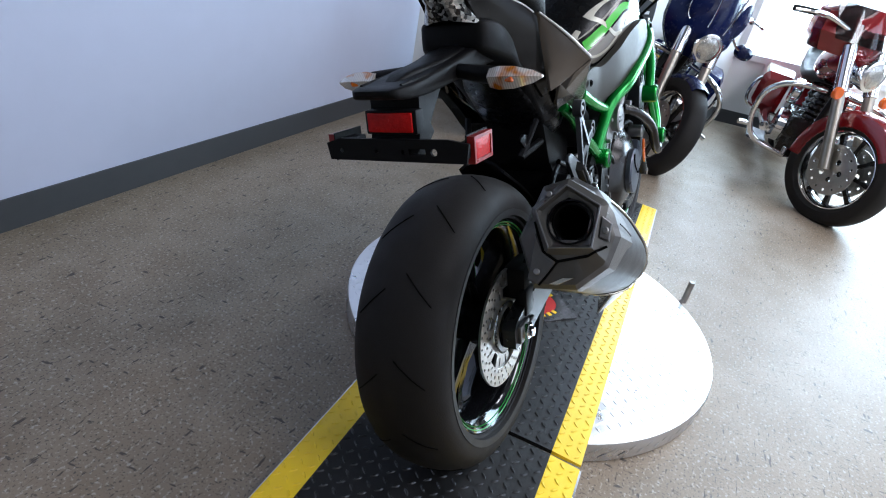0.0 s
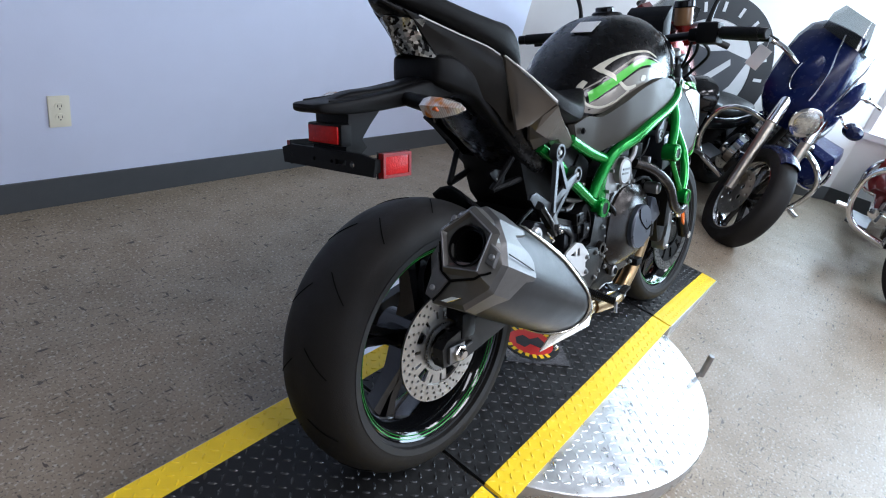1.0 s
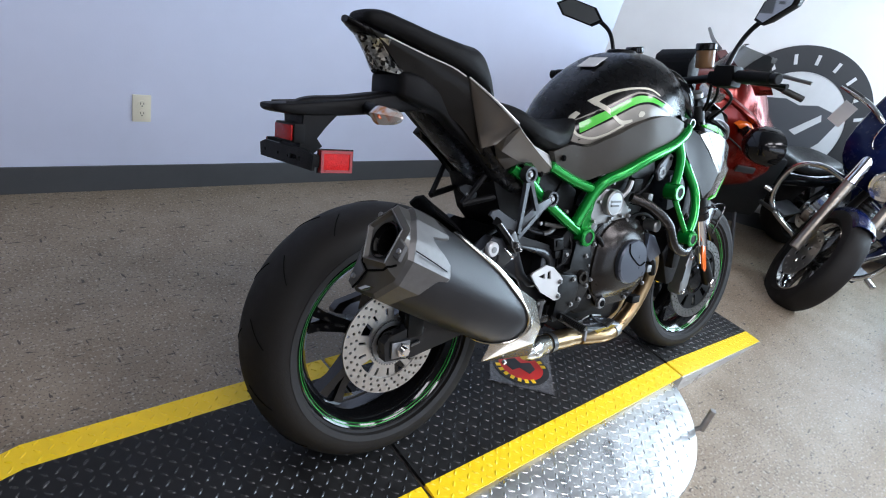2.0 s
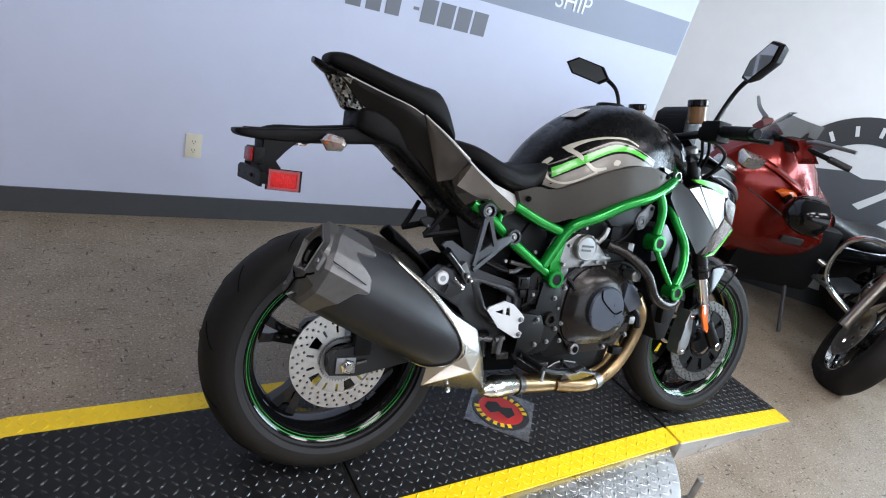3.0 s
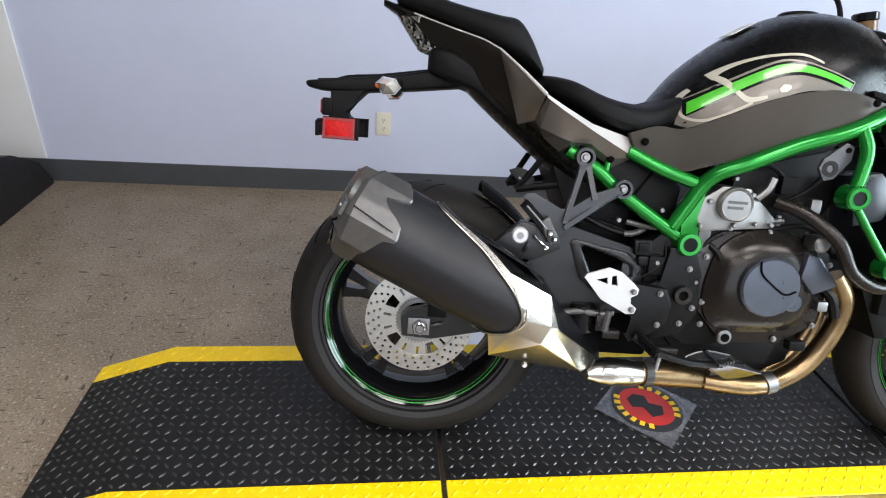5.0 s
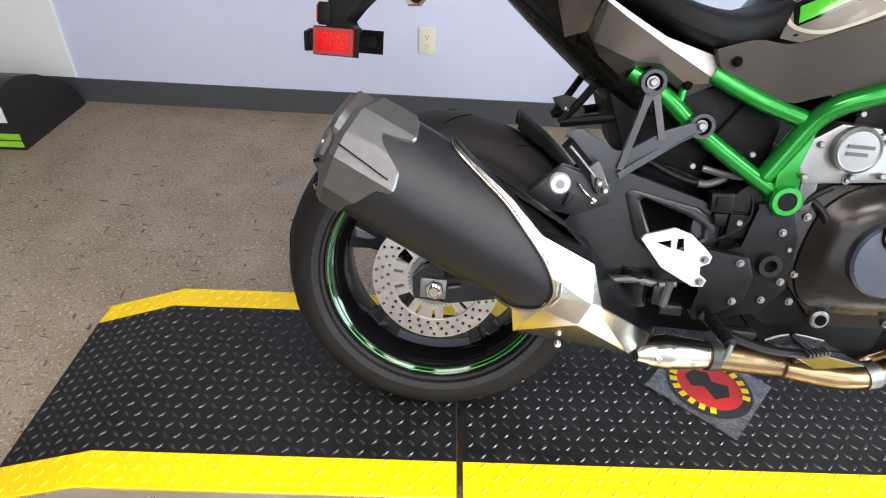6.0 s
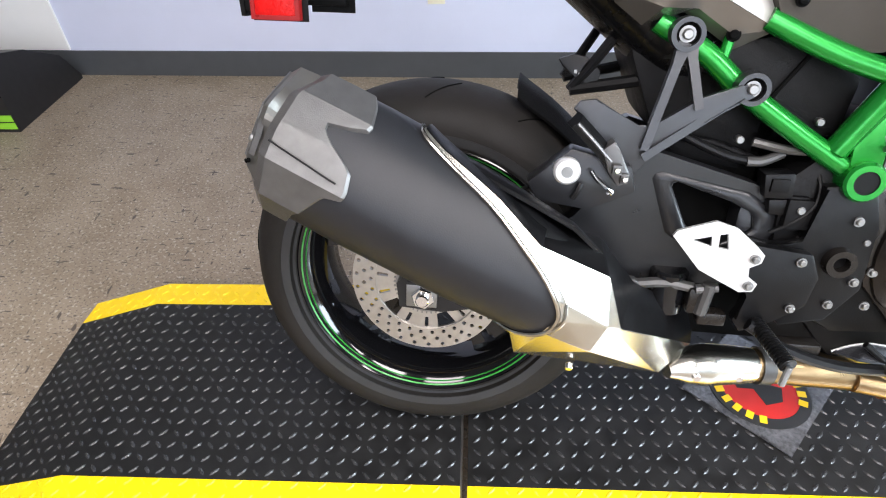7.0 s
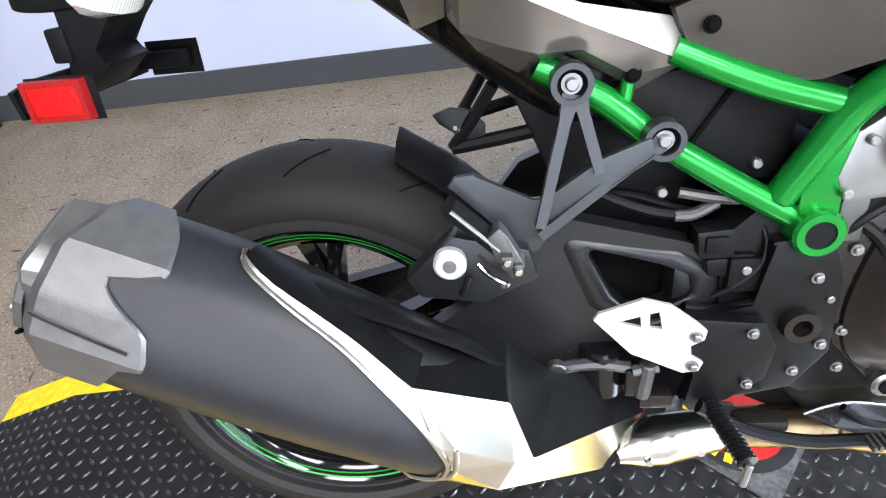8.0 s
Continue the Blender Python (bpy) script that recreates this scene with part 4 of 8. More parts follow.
for s in (-1, 1):
    part("tail_brace", tube(bmesh.new(), [(0.25, s * 0.085, 0.715), (0.225, s * 0.075, 0.675), (0.20, s * 0.065, 0.640)], 0.0075, 8), PLASTIC, bike, "black hugger brace")
    part("tail_brace", tube(bmesh.new(), [(0.32, s * 0.085, 0.665), (0.26, s * 0.075, 0.652), (0.20, s * 0.065, 0.640)], 0.009, 8), PLASTIC, bike, "black hugger brace")

# tail lamp: clear lens on both sides of the cowl's end
for s in (-1, 1):
    rows = [[(-0.098, 0.0, 1.000), (-0.053, 0.058 * s, 0.993)], [(-0.087, 0.0, 0.984), (-0.046, 0.046 * s, 0.977)], [(-0.073, 0.0, 0.965), (-0.039, 0.038 * s, 0.960)], [(-0.060, 0.0, 0.947), (-0.024, 0.050 * s, 0.940)], [(-0.050, 0.0, 0.935), (-0.012, 0.059 * s, 0.926)]]
    front = [[Vector(a).lerp(Vector(b), u) + Vector((-0.010 * math.sin(math.pi * u), 0, 0)) for u in (0, 0.25, 0.5, 0.75, 1)] for a, b in rows]
    bm = rings(bmesh.new(), [row + [q + Vector((0.012, -0.006 * s, 0.004)) for q in row[::-1]] for row in front])
    part("tail_lamp", bm, LENS_DARK, bike, "clear facetted tail lamp lens", m=OFF)

part("tail_liner", plate(bmesh.new(), [(0.17, 0.795), (0.265, 0.738), (0.31, 0.690), (0.365, 0.640), (0.44, 0.62), (0.45, 0.74), (0.32, 0.815), (0.22, 0.85)], 0.108, 0.135, 0.006), PLASTIC, bike, "black inner liner of the tail")
part("inner_fender", plate(bmesh.new(), [(0.27, 0.705), (0.42, 0.70), (0.47, 0.63), (0.46, 0.53), (0.37, 0.545), (0.315, 0.60)], -0.095, 0.095, 0.012), PLASTIC, bike, "black inner rear fender")
# number plate carrier
ARM = lerp([(-0.289, 0.836, 0.843, 0.030), (-0.278, 0.829, 0.846, 0.042), (-0.24, 0.826, 0.850, 0.050), (-0.17, 0.828, 0.860, 0.048), (-0.09, 0.836, 0.872, 0.046), (-0.01, 0.846, 0.888, 0.050), (0.06, 0.856, 0.89, 0.055)], 25)
bm = rings(bmesh.new(), [oval(x, a, b, w, 7.0) for x, a, b, w in ARM])
part("plate_arm", bm, PLASTIC, bike, "black tongue over the number plate", angle=50, m=OFF)
RIB = lerp([(-0.235, 0.840, 0.851, 0.012), (-0.20, 0.842, 0.864, 0.020), (-0.13, 0.846, 0.872, 0.026), (-0.06, 0.852, 0.884, 0.030), (0.03, 0.86, 0.900, 0.034)], 13)
part("arm_rib", rings(bmesh.new(), [oval(x, a, b, w, 4.0) for x, a, b, w in RIB]), PLASTIC, bike, "raised middle of the tongue", m=OFF)
for side in (-1, 1):
    part("arm_crease", tube(bmesh.new(), [(-0.262, side * 0.036, 0.8475), (-0.20, side * 0.040, 0.8535), (-0.12, side * 0.038, 0.863), (-0.03, side * 0.038, 0.878)], 0.0028, 8, 3), PLASTIC, bike, m=OFF)
UNDER = lerp([(-0.022, 0.885, 0.925, 0.050), (-0.012, 0.876, 0.935, 0.066), (0.03, 0.862, 0.93, 0.080), (0.08, 0.848, 0.90, 0.082), (0.12, 0.818, 0.87, 0.084), (0.17, 0.782, 0.84, 0.084), (0.24, 0.726, 0.80, 0.082), (0.30, 0.680, 0.74, 0.076)], 25)
part("undertail", rings(bmesh.new(), [oval(x, a, b, w, 6.0) for x, a, b, w in UNDER]), PLASTIC, bike, "black undertail fairing", m=OFF)
bm = bmesh.new()
plate(bm, [(-0.233, 0.83), (-0.228, 0.785), (-0.246, 0.742), (-0.226, 0.734), (-0.184, 0.768), (-0.205, 0.782), (-0.18, 0.806), (-0.15, 0.835)], -0.045, 0.045, 0.004)
part("plate_bracket", bm, PLASTIC, bike, "black bracket under the tongue", m=OFF)
part("plate_bar", slab(bmesh.new(), [(-0.13, -0.016), (0.125, -0.016), (0.13, 0.012), (0.10, 0.02), (-0.10, 0.02), (-0.135, 0.014)], -0.249, -0.243, [circle(-0.075, 0.0, 0.006, 10), circle(-0.02, 0.0, 0.004, 8), circle(0.03, 0.0, 0.004, 8), [(-0.06, -0.004), (-0.03, -0.004), (-0.03, 0.005), (-0.06, 0.005)], circle(0.10, 0.0, 0.004, 8)], axis="x"), PLASTIC, bike, "black number plate bar with slots", m=pose(0, -0.022, 0.745))
part("plate_lamp", box(bmesh.new(), (-0.250, -0.05, 0.772), (-0.226, 0.045, 0.81), 0.004), PLASTIC, bike, m=OFF)
part("rear_reflector", box(bmesh.new(), (-0.254, -0.043, 0.776), (-0.249, 0.038, 0.806), 0.002), RED_LENS, bike, "red reflector above the plate bar", m=OFF)
for s in (-1, 1):
    lens = part("side_reflector", box(bmesh.new(), (-0.229, s * 0.131 - 0.005, 0.730), (-0.171, s * 0.131 + 0.005, 0.764), 0.003), RED_LENS, bike, "red side reflector", m=OFF)
    rim = slab(bmesh.new(), [(-0.233, 0.726), (-0.167, 0.726), (-0.167, 0.768), (-0.233, 0.768)], s * 0.131 - 0.0062, s * 0.131 + 0.0062, [[(-0.2275, 0.7315), (-0.1725, 0.7315), (-0.1725, 0.7625), (-0.2275, 0.7625)]])
    part("reflector_frame", rim, RED_FRAME, lens, "darker moulded edge")
    part("reflector_back", box(bmesh.new(), (-0.235, min(s * 0.1225, s * 0.1245), 0.724), (-0.159, max(s * 0.1225, s * 0.1245), 0.770)), PLASTIC, bike, m=OFF)
    part("reflector_tab", box(bmesh.new(), (-0.245, s * 0.117 - 0.013, 0.735), (-0.17, s * 0.117 + 0.009, 0.758), 0.003), PLASTIC, bike, m=OFF)
    stalk = part("indicator", bar(bmesh.new(), (-0.085, s * 0.04, 0.852), (-0.098, s * 0.125, 0.842), 0.013, 0.016, n=14), PLASTIC, bike, "rear turn signal", m=OFF)
    rows = [[(-0.101 + dx * q, s * y, 0.840 + dz * q) for dx, dz in ((-0.028, 0.004), (-0.012, 0.019), (0.014, 0.016), (0.026, 0.0), (0.014, -0.016), (-0.012, -0.018))] for y, q in ((0.112, 0.8), (0.13, 1.0), (0.155, 0.95), (0.185, 0.55), (0.20, 0.12))]
    part("indicator_lens", rings(bmesh.new(), rows), INDICATOR, stalk, "clear turn signal lens with amber bulb")
    part("indicator_bulb", bar(bmesh.new(), (-0.114, s * 0.132, 0.84), (-0.123, s * 0.158, 0.84), 0.006, n=10, bevel=0.002), AMBER, stalk)

# rear hugger
bm = bmesh.new()
rows = []
for k in range(13):
    a = radians(69 - 40 * k / 12)
    q = 0.358 - 0.022 * (k / 12) ** 0.6
    w = 0.055 + 0.035 * k / 12
    rows.append([(q * math.cos(a) * (1 - 0.02 * abs(y)), y * w, 0.318 + (q - 0.03 * y * y) * math.sin(a)) for y in (-1, -0.6, 0, 0.6, 1)] + [((q - 0.006) * math.cos(a), y * w * 0.96, 0.318 + (q - 0.006 - 0.03 * y * y) * math.sin(a)) for y in (1, 0.6, 0, -0.6, -1)])
rings(bm, rows)
part("hugger", bm, PLASTIC, bike, "black rear mudguard hugging the tyre")

# ---- frame ----


def frame_tube(pts, r, label=""):
    for s in (1, -1):
        part("frame_tube", tube(bmesh.new(), [(x, y * s, z) for x, y, z in pts], r, 14), GREEN, bike, label)


frame_tube([(0.295, -0.128, 0.740), (0.361, -0.135, 0.703), (0.412, -0.139, 0.662), (0.497, -0.145, 0.607), (0.582, -0.150, 0.557)], 0.0145)
frame_tube([(0.425, -0.138, 0.748), (0.506, -0.150, 0.713), (0.580, -0.160, 0.690)], 0.0145)
frame_tube([(0.543, -0.149, 0.590), (0.566, -0.157, 0.640), (0.589, -0.168, 0.690), (0.615, -0.182, 0.719), (0.665, -0.200, 0.744), (0.750, -0.210, 0.786), (0.850, -0.212, 0.822), (0.93, -0.200, 0.862), (0.99, -0.160, 0.893), (1.06, -0.07, 0.93)], 0.0165)
frame_tube([(0.880, -0.212, 0.835), (0.898, -0.218, 0.790), (0.895, -0.220, 0.738), (0.884, -0.220, 0.690)], 0.014)
frame_tube([(0.884, -0.220, 0.690), (0.93, -0.225, 0.628), (0.990, -0.233, 0.548)], 0.009)
frame_tube([(0.990, -0.233, 0.546), (1.030, -0.222, 0.600), (1.052, -0.205, 0.66), (1.048, -0.190, 0.705), (1.02, -0.175, 0.755), (1.0, -0.15, 0.82), (1.02, -0.10, 0.90)], 0.0145)
frame_tube([(0.385, -0.137, 0.728), (0.380, -0.137, 0.69)], 0.007)
for s in (1, -1):
    bm = plate(bmesh.new(), [(0.560, 0.570), (0.600, 0.566), (0.594, 0.64), (0.606, 0.700), (0.580, 0.67), (0.556, 0.615)], -0.164 if s > 0 else 0.156, -0.156 if s > 0 else 0.164, 0.002)
    part("gusset", bm, GREEN, bike)
    for x, y, z, r in ((0.580, -0.152, 0.556, 0.026), (0.884, -0.222, 0.690, 0.025), (0.988, -0.235, 0.545, 0.024)):
        boss = part("frame_boss", spin(bmesh.new(), [(r - 0.010, -0.024), (r - 0.002, -0.024), (r + 0.001, -0.020), (r + 0.001, 0.018), (r - 0.010, 0.02)], 28, (x, y * s, z), closed=True), GREEN, bike)
        part("boss_cap", bar(bmesh.new(), (x, (y - 0.0225) * s, z), (x, (y + 0.016) * s, z), r - 0.009, n=24, bevel=0.001), PLASTIC, boss)
part("steering_head", bar(bmesh.new(), (1.07, 0, 0.84), (1.03, 0, 0.97), 0.04, n=24), GREEN, bike)

# ---- tank and its cowls ----
TX = (0.505, 0.53, 0.57, 0.62, 0.68, 0.75, 0.82, 0.88, 0.94, 1.0, 1.05, 1.09)
TTOP = (0.86, 0.893, 0.942, 0.986, 1.030, 1.068, 1.083, 1.083, 1.068, 1.04, 1.006, 0.975)
TLOW = (0.80, 0.795, 0.80, 0.825, 0.855, 0.878, 0.893, 0.90, 0.90, 0.90, 0.90, 0.90)
TWIDE = (0.07, 0.10, 0.13, 0.155, 0.172, 0.185, 0.19, 0.185, 0.17, 0.145, 0.115, 0.08)
part("fuel_tank", rings(bmesh.new(), [dome(*r) for r in lerp(list(zip(TX, TLOW, TTOP, TWIDE)), 45)]), TANK_BLACK, bike, "black fuel tank", angle=50)


def tank_y(x, z):
    t, l, w = [float(np.interp(x, TX, a)) for a in (TTOP, TLOW, TWIDE)]
    q = max(0.0, min(1.0, (z - l) / (t - l)))
    return -w * (1 - q ** 2.4) ** (1 / 2.4)


def decal(name, upper, lower, material, lift, label=""):
    for s in (1, -1):
        bm = sheet(bmesh.new(), upper, lower, lambda x, z: s * (tank_y(x, z) - lift), 0.003 * s, 4, 5)
        part(name, bm, material, bike, label)


decal("tank_panel", [(0.542, 0.868), (0.61, 0.909), (0.702, 0.957), (0.752, 0.960), (0.793, 0.950), (0.864, 0.926)], [(0.532, 0.812), (0.574, 0.808), (0.628, 0.837), (0.708, 0.877), (0.767, 0.899), (0.858, 0.907)], PALE, 0.0015, "brown-grey panel on the tank side")
decal("tank_stripe_edge", [(0.542, 0.866), (0.61, 0.904), (0.702, 0.952), (0.753, 0.956), (0.794, 0.946), (0.861, 0.924)], [(0.545, 0.829), (0.61, 0.870), (0.688, 0.915), (0.739, 0.930), (0.787, 0.925), (0.854, 0.906)], GLOSS, 0.0022)
decal("tank_stripe", [(0.550, 0.862), (0.61, 0.899), (0.702, 0.947), (0.753, 0.951), (0.794, 0.942), (0.858, 0.921)], [(0.550, 0.836), (0.61, 0.876), (0.688, 0.921), (0.739, 0.936), (0.787, 0.931), (0.852, 0.911)], STRIPE_GREEN, 0.003, "bright green stripe on the tank side")
for s in (1, -1):
    bm = bmesh.new()
    for line, r in (([(0.588, 0.917), (0.612, 0.936), (0.651, 0.955), (0.698, 0.968), (0.752, 0.972), (0.792, 0.958)], [0.008, 0.0045, 0.003, 0.0028, 0.0026, 0.0018]), ([(0.590, 0.922), (0.612, 0.909), (0.634, 0.889), (0.656, 0.874), (0.69, 0.882)], [0.006, 0.007, 0.005, 0.006, 0.003]), ([(0.712, 0.896), (0.722, 0.902), (0.732, 0.906)], [0.003, 0.0085, 0.003]),
                    ([(0.556, 0.890), (0.540, 0.872), (0.534, 0.850), (0.55, 0.828), (0.592, 0.828), (0.664, 0.868)], [0.0035, 0.0045, 0.0035, 0.003, 0.003, 0.0025])):
        fine = lerp(line, 25)
        rad = np.interp(np.linspace(0, 1, 25), np.linspace(0, 1, len(r)), r)
        rows = []
        for k in range(25):
            d = fine[min(k + 1, 24)] - fine[max(k - 1, 0)]
            n2 = np.array((-d[1], d[0])) / (np.linalg.norm(d) + 1e-9)
            row = []
            for u in (-1, 0, 1):
                x, z = fine[k] + n2 * u * rad[k]
                row.append((x, s * (tank_y(x, z) - 0.0027), z))
            rows.append(row + [(x, s * (tank_y(x, z) + 0.001), z) for x, _, z in row[::-1]])
        rings(bm, rows)
    part("tank_emblem", bm, CREAM_INK, bike, "pale flowing emblem on the tank")
part("filler_cap", bar(bmesh.new(), (0.83, 0, 1.068), (0.83, 0, 1.087), 0.045, n=28, bevel=0.004), SATIN, bike, "black fuel filler cap")
part("tank_label", box(bmesh.new(), (0.655, -0.045, 1.041), (0.715, 0.02, 1.0425)), WHITE_TAG, bike, "small pale warning label", m=pose(0.685, 0, 1.0335) @ pose(0, 0, 0, 0, -31, 0) @ pose(-0.685, 0, -1.038))
for s in (1, -1):
    bm = sheet(bmesh.new(), [(0.42, 0.786), (0.476, 0.805), (0.532, 0.803), (0.60, 0.832), (0.692, 0.874), (0.772, 0.898), (0.843, 0.904), (0.948, 0.884)], [(0.438, 0.744), (0.478, 0.728), (0.542, 0.714), (0.585, 0.728), (0.713, 0.777), (0.844, 0.828), (0.905, 0.853), (0.965, 0.878)],
               lambda x, z: s * (-float(np.interp(x, (0.42, 0.52, 0.62, 0.75, 0.88, 0.97), (0.140, 0.152, 0.182, 0.204, 0.205, 0.185))) - 0.008 * math.sin(max(0, min(1, (z - 0.70) / 0.2)) * math.pi)), 0.02 * s)
    part("tank_shroud", bm, GREY_PAINT, bike, "metallic grey cowl below the tank")
    for spot in [(0.452, -0.155 * s, 0.770), (0.900, -0.212 * s, 0.885)]:
        part("cowl_screw", bolts(bmesh.new(), [spot], 0.0055, 0.005, way=(0, -s, 0)), SOOT_AND_SHADE, bike)
    bm = rings(bmesh.new(), [oval(x, a, b, w, 2.6, 20, middle=-0.085 * s) for x, a, b, w in lerp([(0.93, 1.0, 1.05, 0.02), (0.97, 0.955, 1.045, 0.045), (1.03, 0.915, 1.01, 0.06), (1.09, 0.89, 0.955, 0.04), (1.12, 0.885, 0.915, 0.015)], 17)])
    part("tank_nose", bm, GLOSS, bike, "gloss black cowl beside the steering head")
    bm = rings(bmesh.new(), [[(x, -s * y, z) for y, z in q] for x, q in ((0.905, ((0.18, 0.895), (0.195, 0.90), (0.19, 0.912), (0.175, 0.91))), (1.0, ((0.16, 0.87), (0.182, 0.878), (0.178, 0.898), (0.155, 0.895))), (1.04, ((0.14, 0.865), (0.16, 0.87), (0.155, 0.888), (0.135, 0.886))))])
    part("cowl_duct", bm, GLOSS, bike)
    part("duct_rim", spin(bmesh.new(), [(0.011, -0.008), (0.014, -0.008), (0.014, 0.008), (0.011, 0.008)], 20, (0.965, -0.19 * s, 0.892), closed=True), SILVER, bike)

# ---- silencer and exhaust ----
# s runs forward and down along the silencer, v up across it
SIL_A, SIL_U = (0.898, -0.439), (0.439, 0.898)
SECTION = [(-0.272, 0.088), (-0.308, 0.072), (-0.333, 0.044), (-0.3515, 0.010), (-0.3520, -0.020), (-0.333, -0.057), (-0.306, -0.081), (-0.268, -0.093), (-0.226, -0.088), (-0.203, -0.05), (-0.198, 0.0), (-0.21, 0.048), (-0.236, 0.078)]

SUB = 6


def silencer_at(s, v, y):
    return (-0.15 + SIL_A[0] * s + SIL_U[0] * v, y, 0.60 + SIL_A[1] * s + SIL_U[1] * v)


def sil_ring(s, scale, grow=0.0, drop=0.0, ends=None, share=1.0, middle=-0.285):
    """One ring of the silencer; ends shifts single points along it."""
    n = len(SECTION)
    fine = []
    for k in range(n * SUB):
        a, f = k // SUB, (k % SUB) / SUB
        p0, p1, p2, p3 = [np.array(SECTION[(a + j) % n]) for j in (-1, 0, 1, 2)]
        fine.append(0.5 * (2 * p1 + (p2 - p0) * f + (2 * p0 - 5 * p1 + 4 * p2 - p3) * f * f + (3 * p1 - p0 - 3 * p2 + p3) * f ** 3))
    out = []
    for k, (y, v) in enumerate(fine):
        dy, dv = y + 0.285, v + 0.008
        q = math.hypot(dy, dv)
        g = scale + grow / q
        e = s if ends is None else ends(s, k / (n * SUB), share)
        out.append(silencer_at(e, -0.008 + dv * g + drop, middle + dy * g))
    return out


def on_ring(ring, q):
    """The place at share q of the way round a ring."""
    k = q % 1.0 * len(ring)
    a, b = Vector(ring[int(k) % len(ring)]), Vector(ring[(int(k) + 1) % len(ring)])
    return a + (b - a) * (k - int(k))


END_K = [(0, 0.138), (0.03, 0.140), (0.06, 0.166), (0.12, 0.258), (0.19, 0.335), (0.225, 0.364), (0.28, 0.388), (0.345, 0.389), (0.37, 0.385), (0.42, 0.368), (0.47, 0.355), (0.55, 0.33), (0.65, 0.31), (0.78, 0.26), (0.9, 0.165), (1.0, 0.138)]


def sleeve_end(s, k, share):
    """The slanting oval front edge of the black sleeve."""
    e = float(np.interp(k, [a for a, _ in END_K], [b for _, b in END_K]))
    return 0.03 + (e - 0.03) * share


def taper(s):
    return float(np.interp(s, (0.0, 0.1, 0.25, 0.36, 0.42, 0.50, 0.58, 0.66, 0.70), (0.97, 1.0, 0.99, 0.91, 0.81, 0.63, 0.48, 0.38, 0.34)))


def slide(s):
    return float(np.interp(s, (0.36, 0.42, 0.50, 0.58, 0.66, 0.70), (0.0, -0.012, -0.032, -0.050, -0.057, -0.055)))


def bend(s):
    """The silencer's front end curves in under the engine."""
    return float(np.interp(s, (0.36, 0.42, 0.50, 0.58, 0.66, 0.70), (-0.285, -0.270, -0.224, -0.180, -0.145, -0.130)))


rows = []
for k in range(15):
    share = k / 14
    n = len(SECTION) * SUB
    ring = []
    for j in range(n):
        e = sleeve_end(0, j / n, share)
        ring.append(sil_ring(e, taper(e), 0.0025, slide(e), middle=bend(e))[j])
    rows.append(ring)
part("silencer_sleeve", rings(bmesh.new(), rows, caps=False), SLEEVE, bike, "satin black silencer sleeve")
# inner body of the silencer in front of the sleeve
n = len(SECTION) * SUB
rows = [sil_ring(e, taper(e), -0.016 - 0.006 * min(1.0, max(0.0, (e - 0.30) / 0.06)), slide(e), middle=bend(e)) for e in np.linspace(0.05, 0.43, 26)]
part("silencer_shell", rings(bmesh.new(), rows, caps=False), SATIN, bike, "black silencer body in front of the sleeve", angle=30)
# black cover over the inner and upper side in front of the sleeve
n = len(SECTION) * SUB
rows = []
for s in np.linspace(0.15, 0.44, 30):
    out, inn = sil_ring(s, taper(s), -0.004, slide(s), middle=bend(s)), sil_ring(s, taper(s), -0.009, slide(s), middle=bend(s))
    lim = np.interp(s, (0.15, 0.20, 0.25, 0.30, 0.36, 0.40, 0.44), (1.02, 1.03, 1.03, 1.02, 1.01, 1.00, 0.99))
    pick = [float(q) for q in np.linspace(0.66, lim, 24)]
    rows.append([on_ring(out, q) for q in pick] + [on_ring(inn, q) for q in pick[::-1]])
part("silencer_guard", rings(bmesh.new(), rows), SATIN, bike, "black heat guard along the silencer")
# bright rim that follows the sleeve's front edge
edge = []
for j in range(n):
    e = sleeve_end(0, j / n, 1.0)
    edge.append(Vector(sil_ring(e, taper(e), 0.0055, slide(e), middle=bend(e))[j]))
part("sleeve_rim", tube(bmesh.new(), [edge[j] for j in range(0, 47, 3)], 0.0030, 8, 3), STRAP, bike, "bright rim round the sleeve")

# folded front end of the silencer: flat facets from the sleeve's rim to the link pipe
TIP = {"rim": (0.100, -0.297, 0.549), "a": (0.163, -0.330, 0.503), "b": (0.252, -0.302, 0.456), "c": (0.273, -0.311, 0.390), "e": (0.254, -0.326, 0.400), "f": (0.237, -0.326, 0.362),
       "cheek": (0.197, -0.346, 0.413), "nose": (0.199, -0.343, 0.437), "lip": (0.176, -0.329, 0.385), "lip_end": (0.135, -0.290, 0.363), "low": (0.149, -0.262, 0.309), "keel": (0.233, -0.238, 0.287), "keel_end": (0.314, -0.222, 0.271),
       "end_low": (0.354, -0.220, 0.268), "end_top": (0.440, -0.100, 0.246), "top_a": (0.177, -0.225, 0.500), "top_b": (0.250, -0.225, 0.474), "top_c": (0.310, -0.190, 0.395), "top_end": (0.450, -0.055, 0.285)}


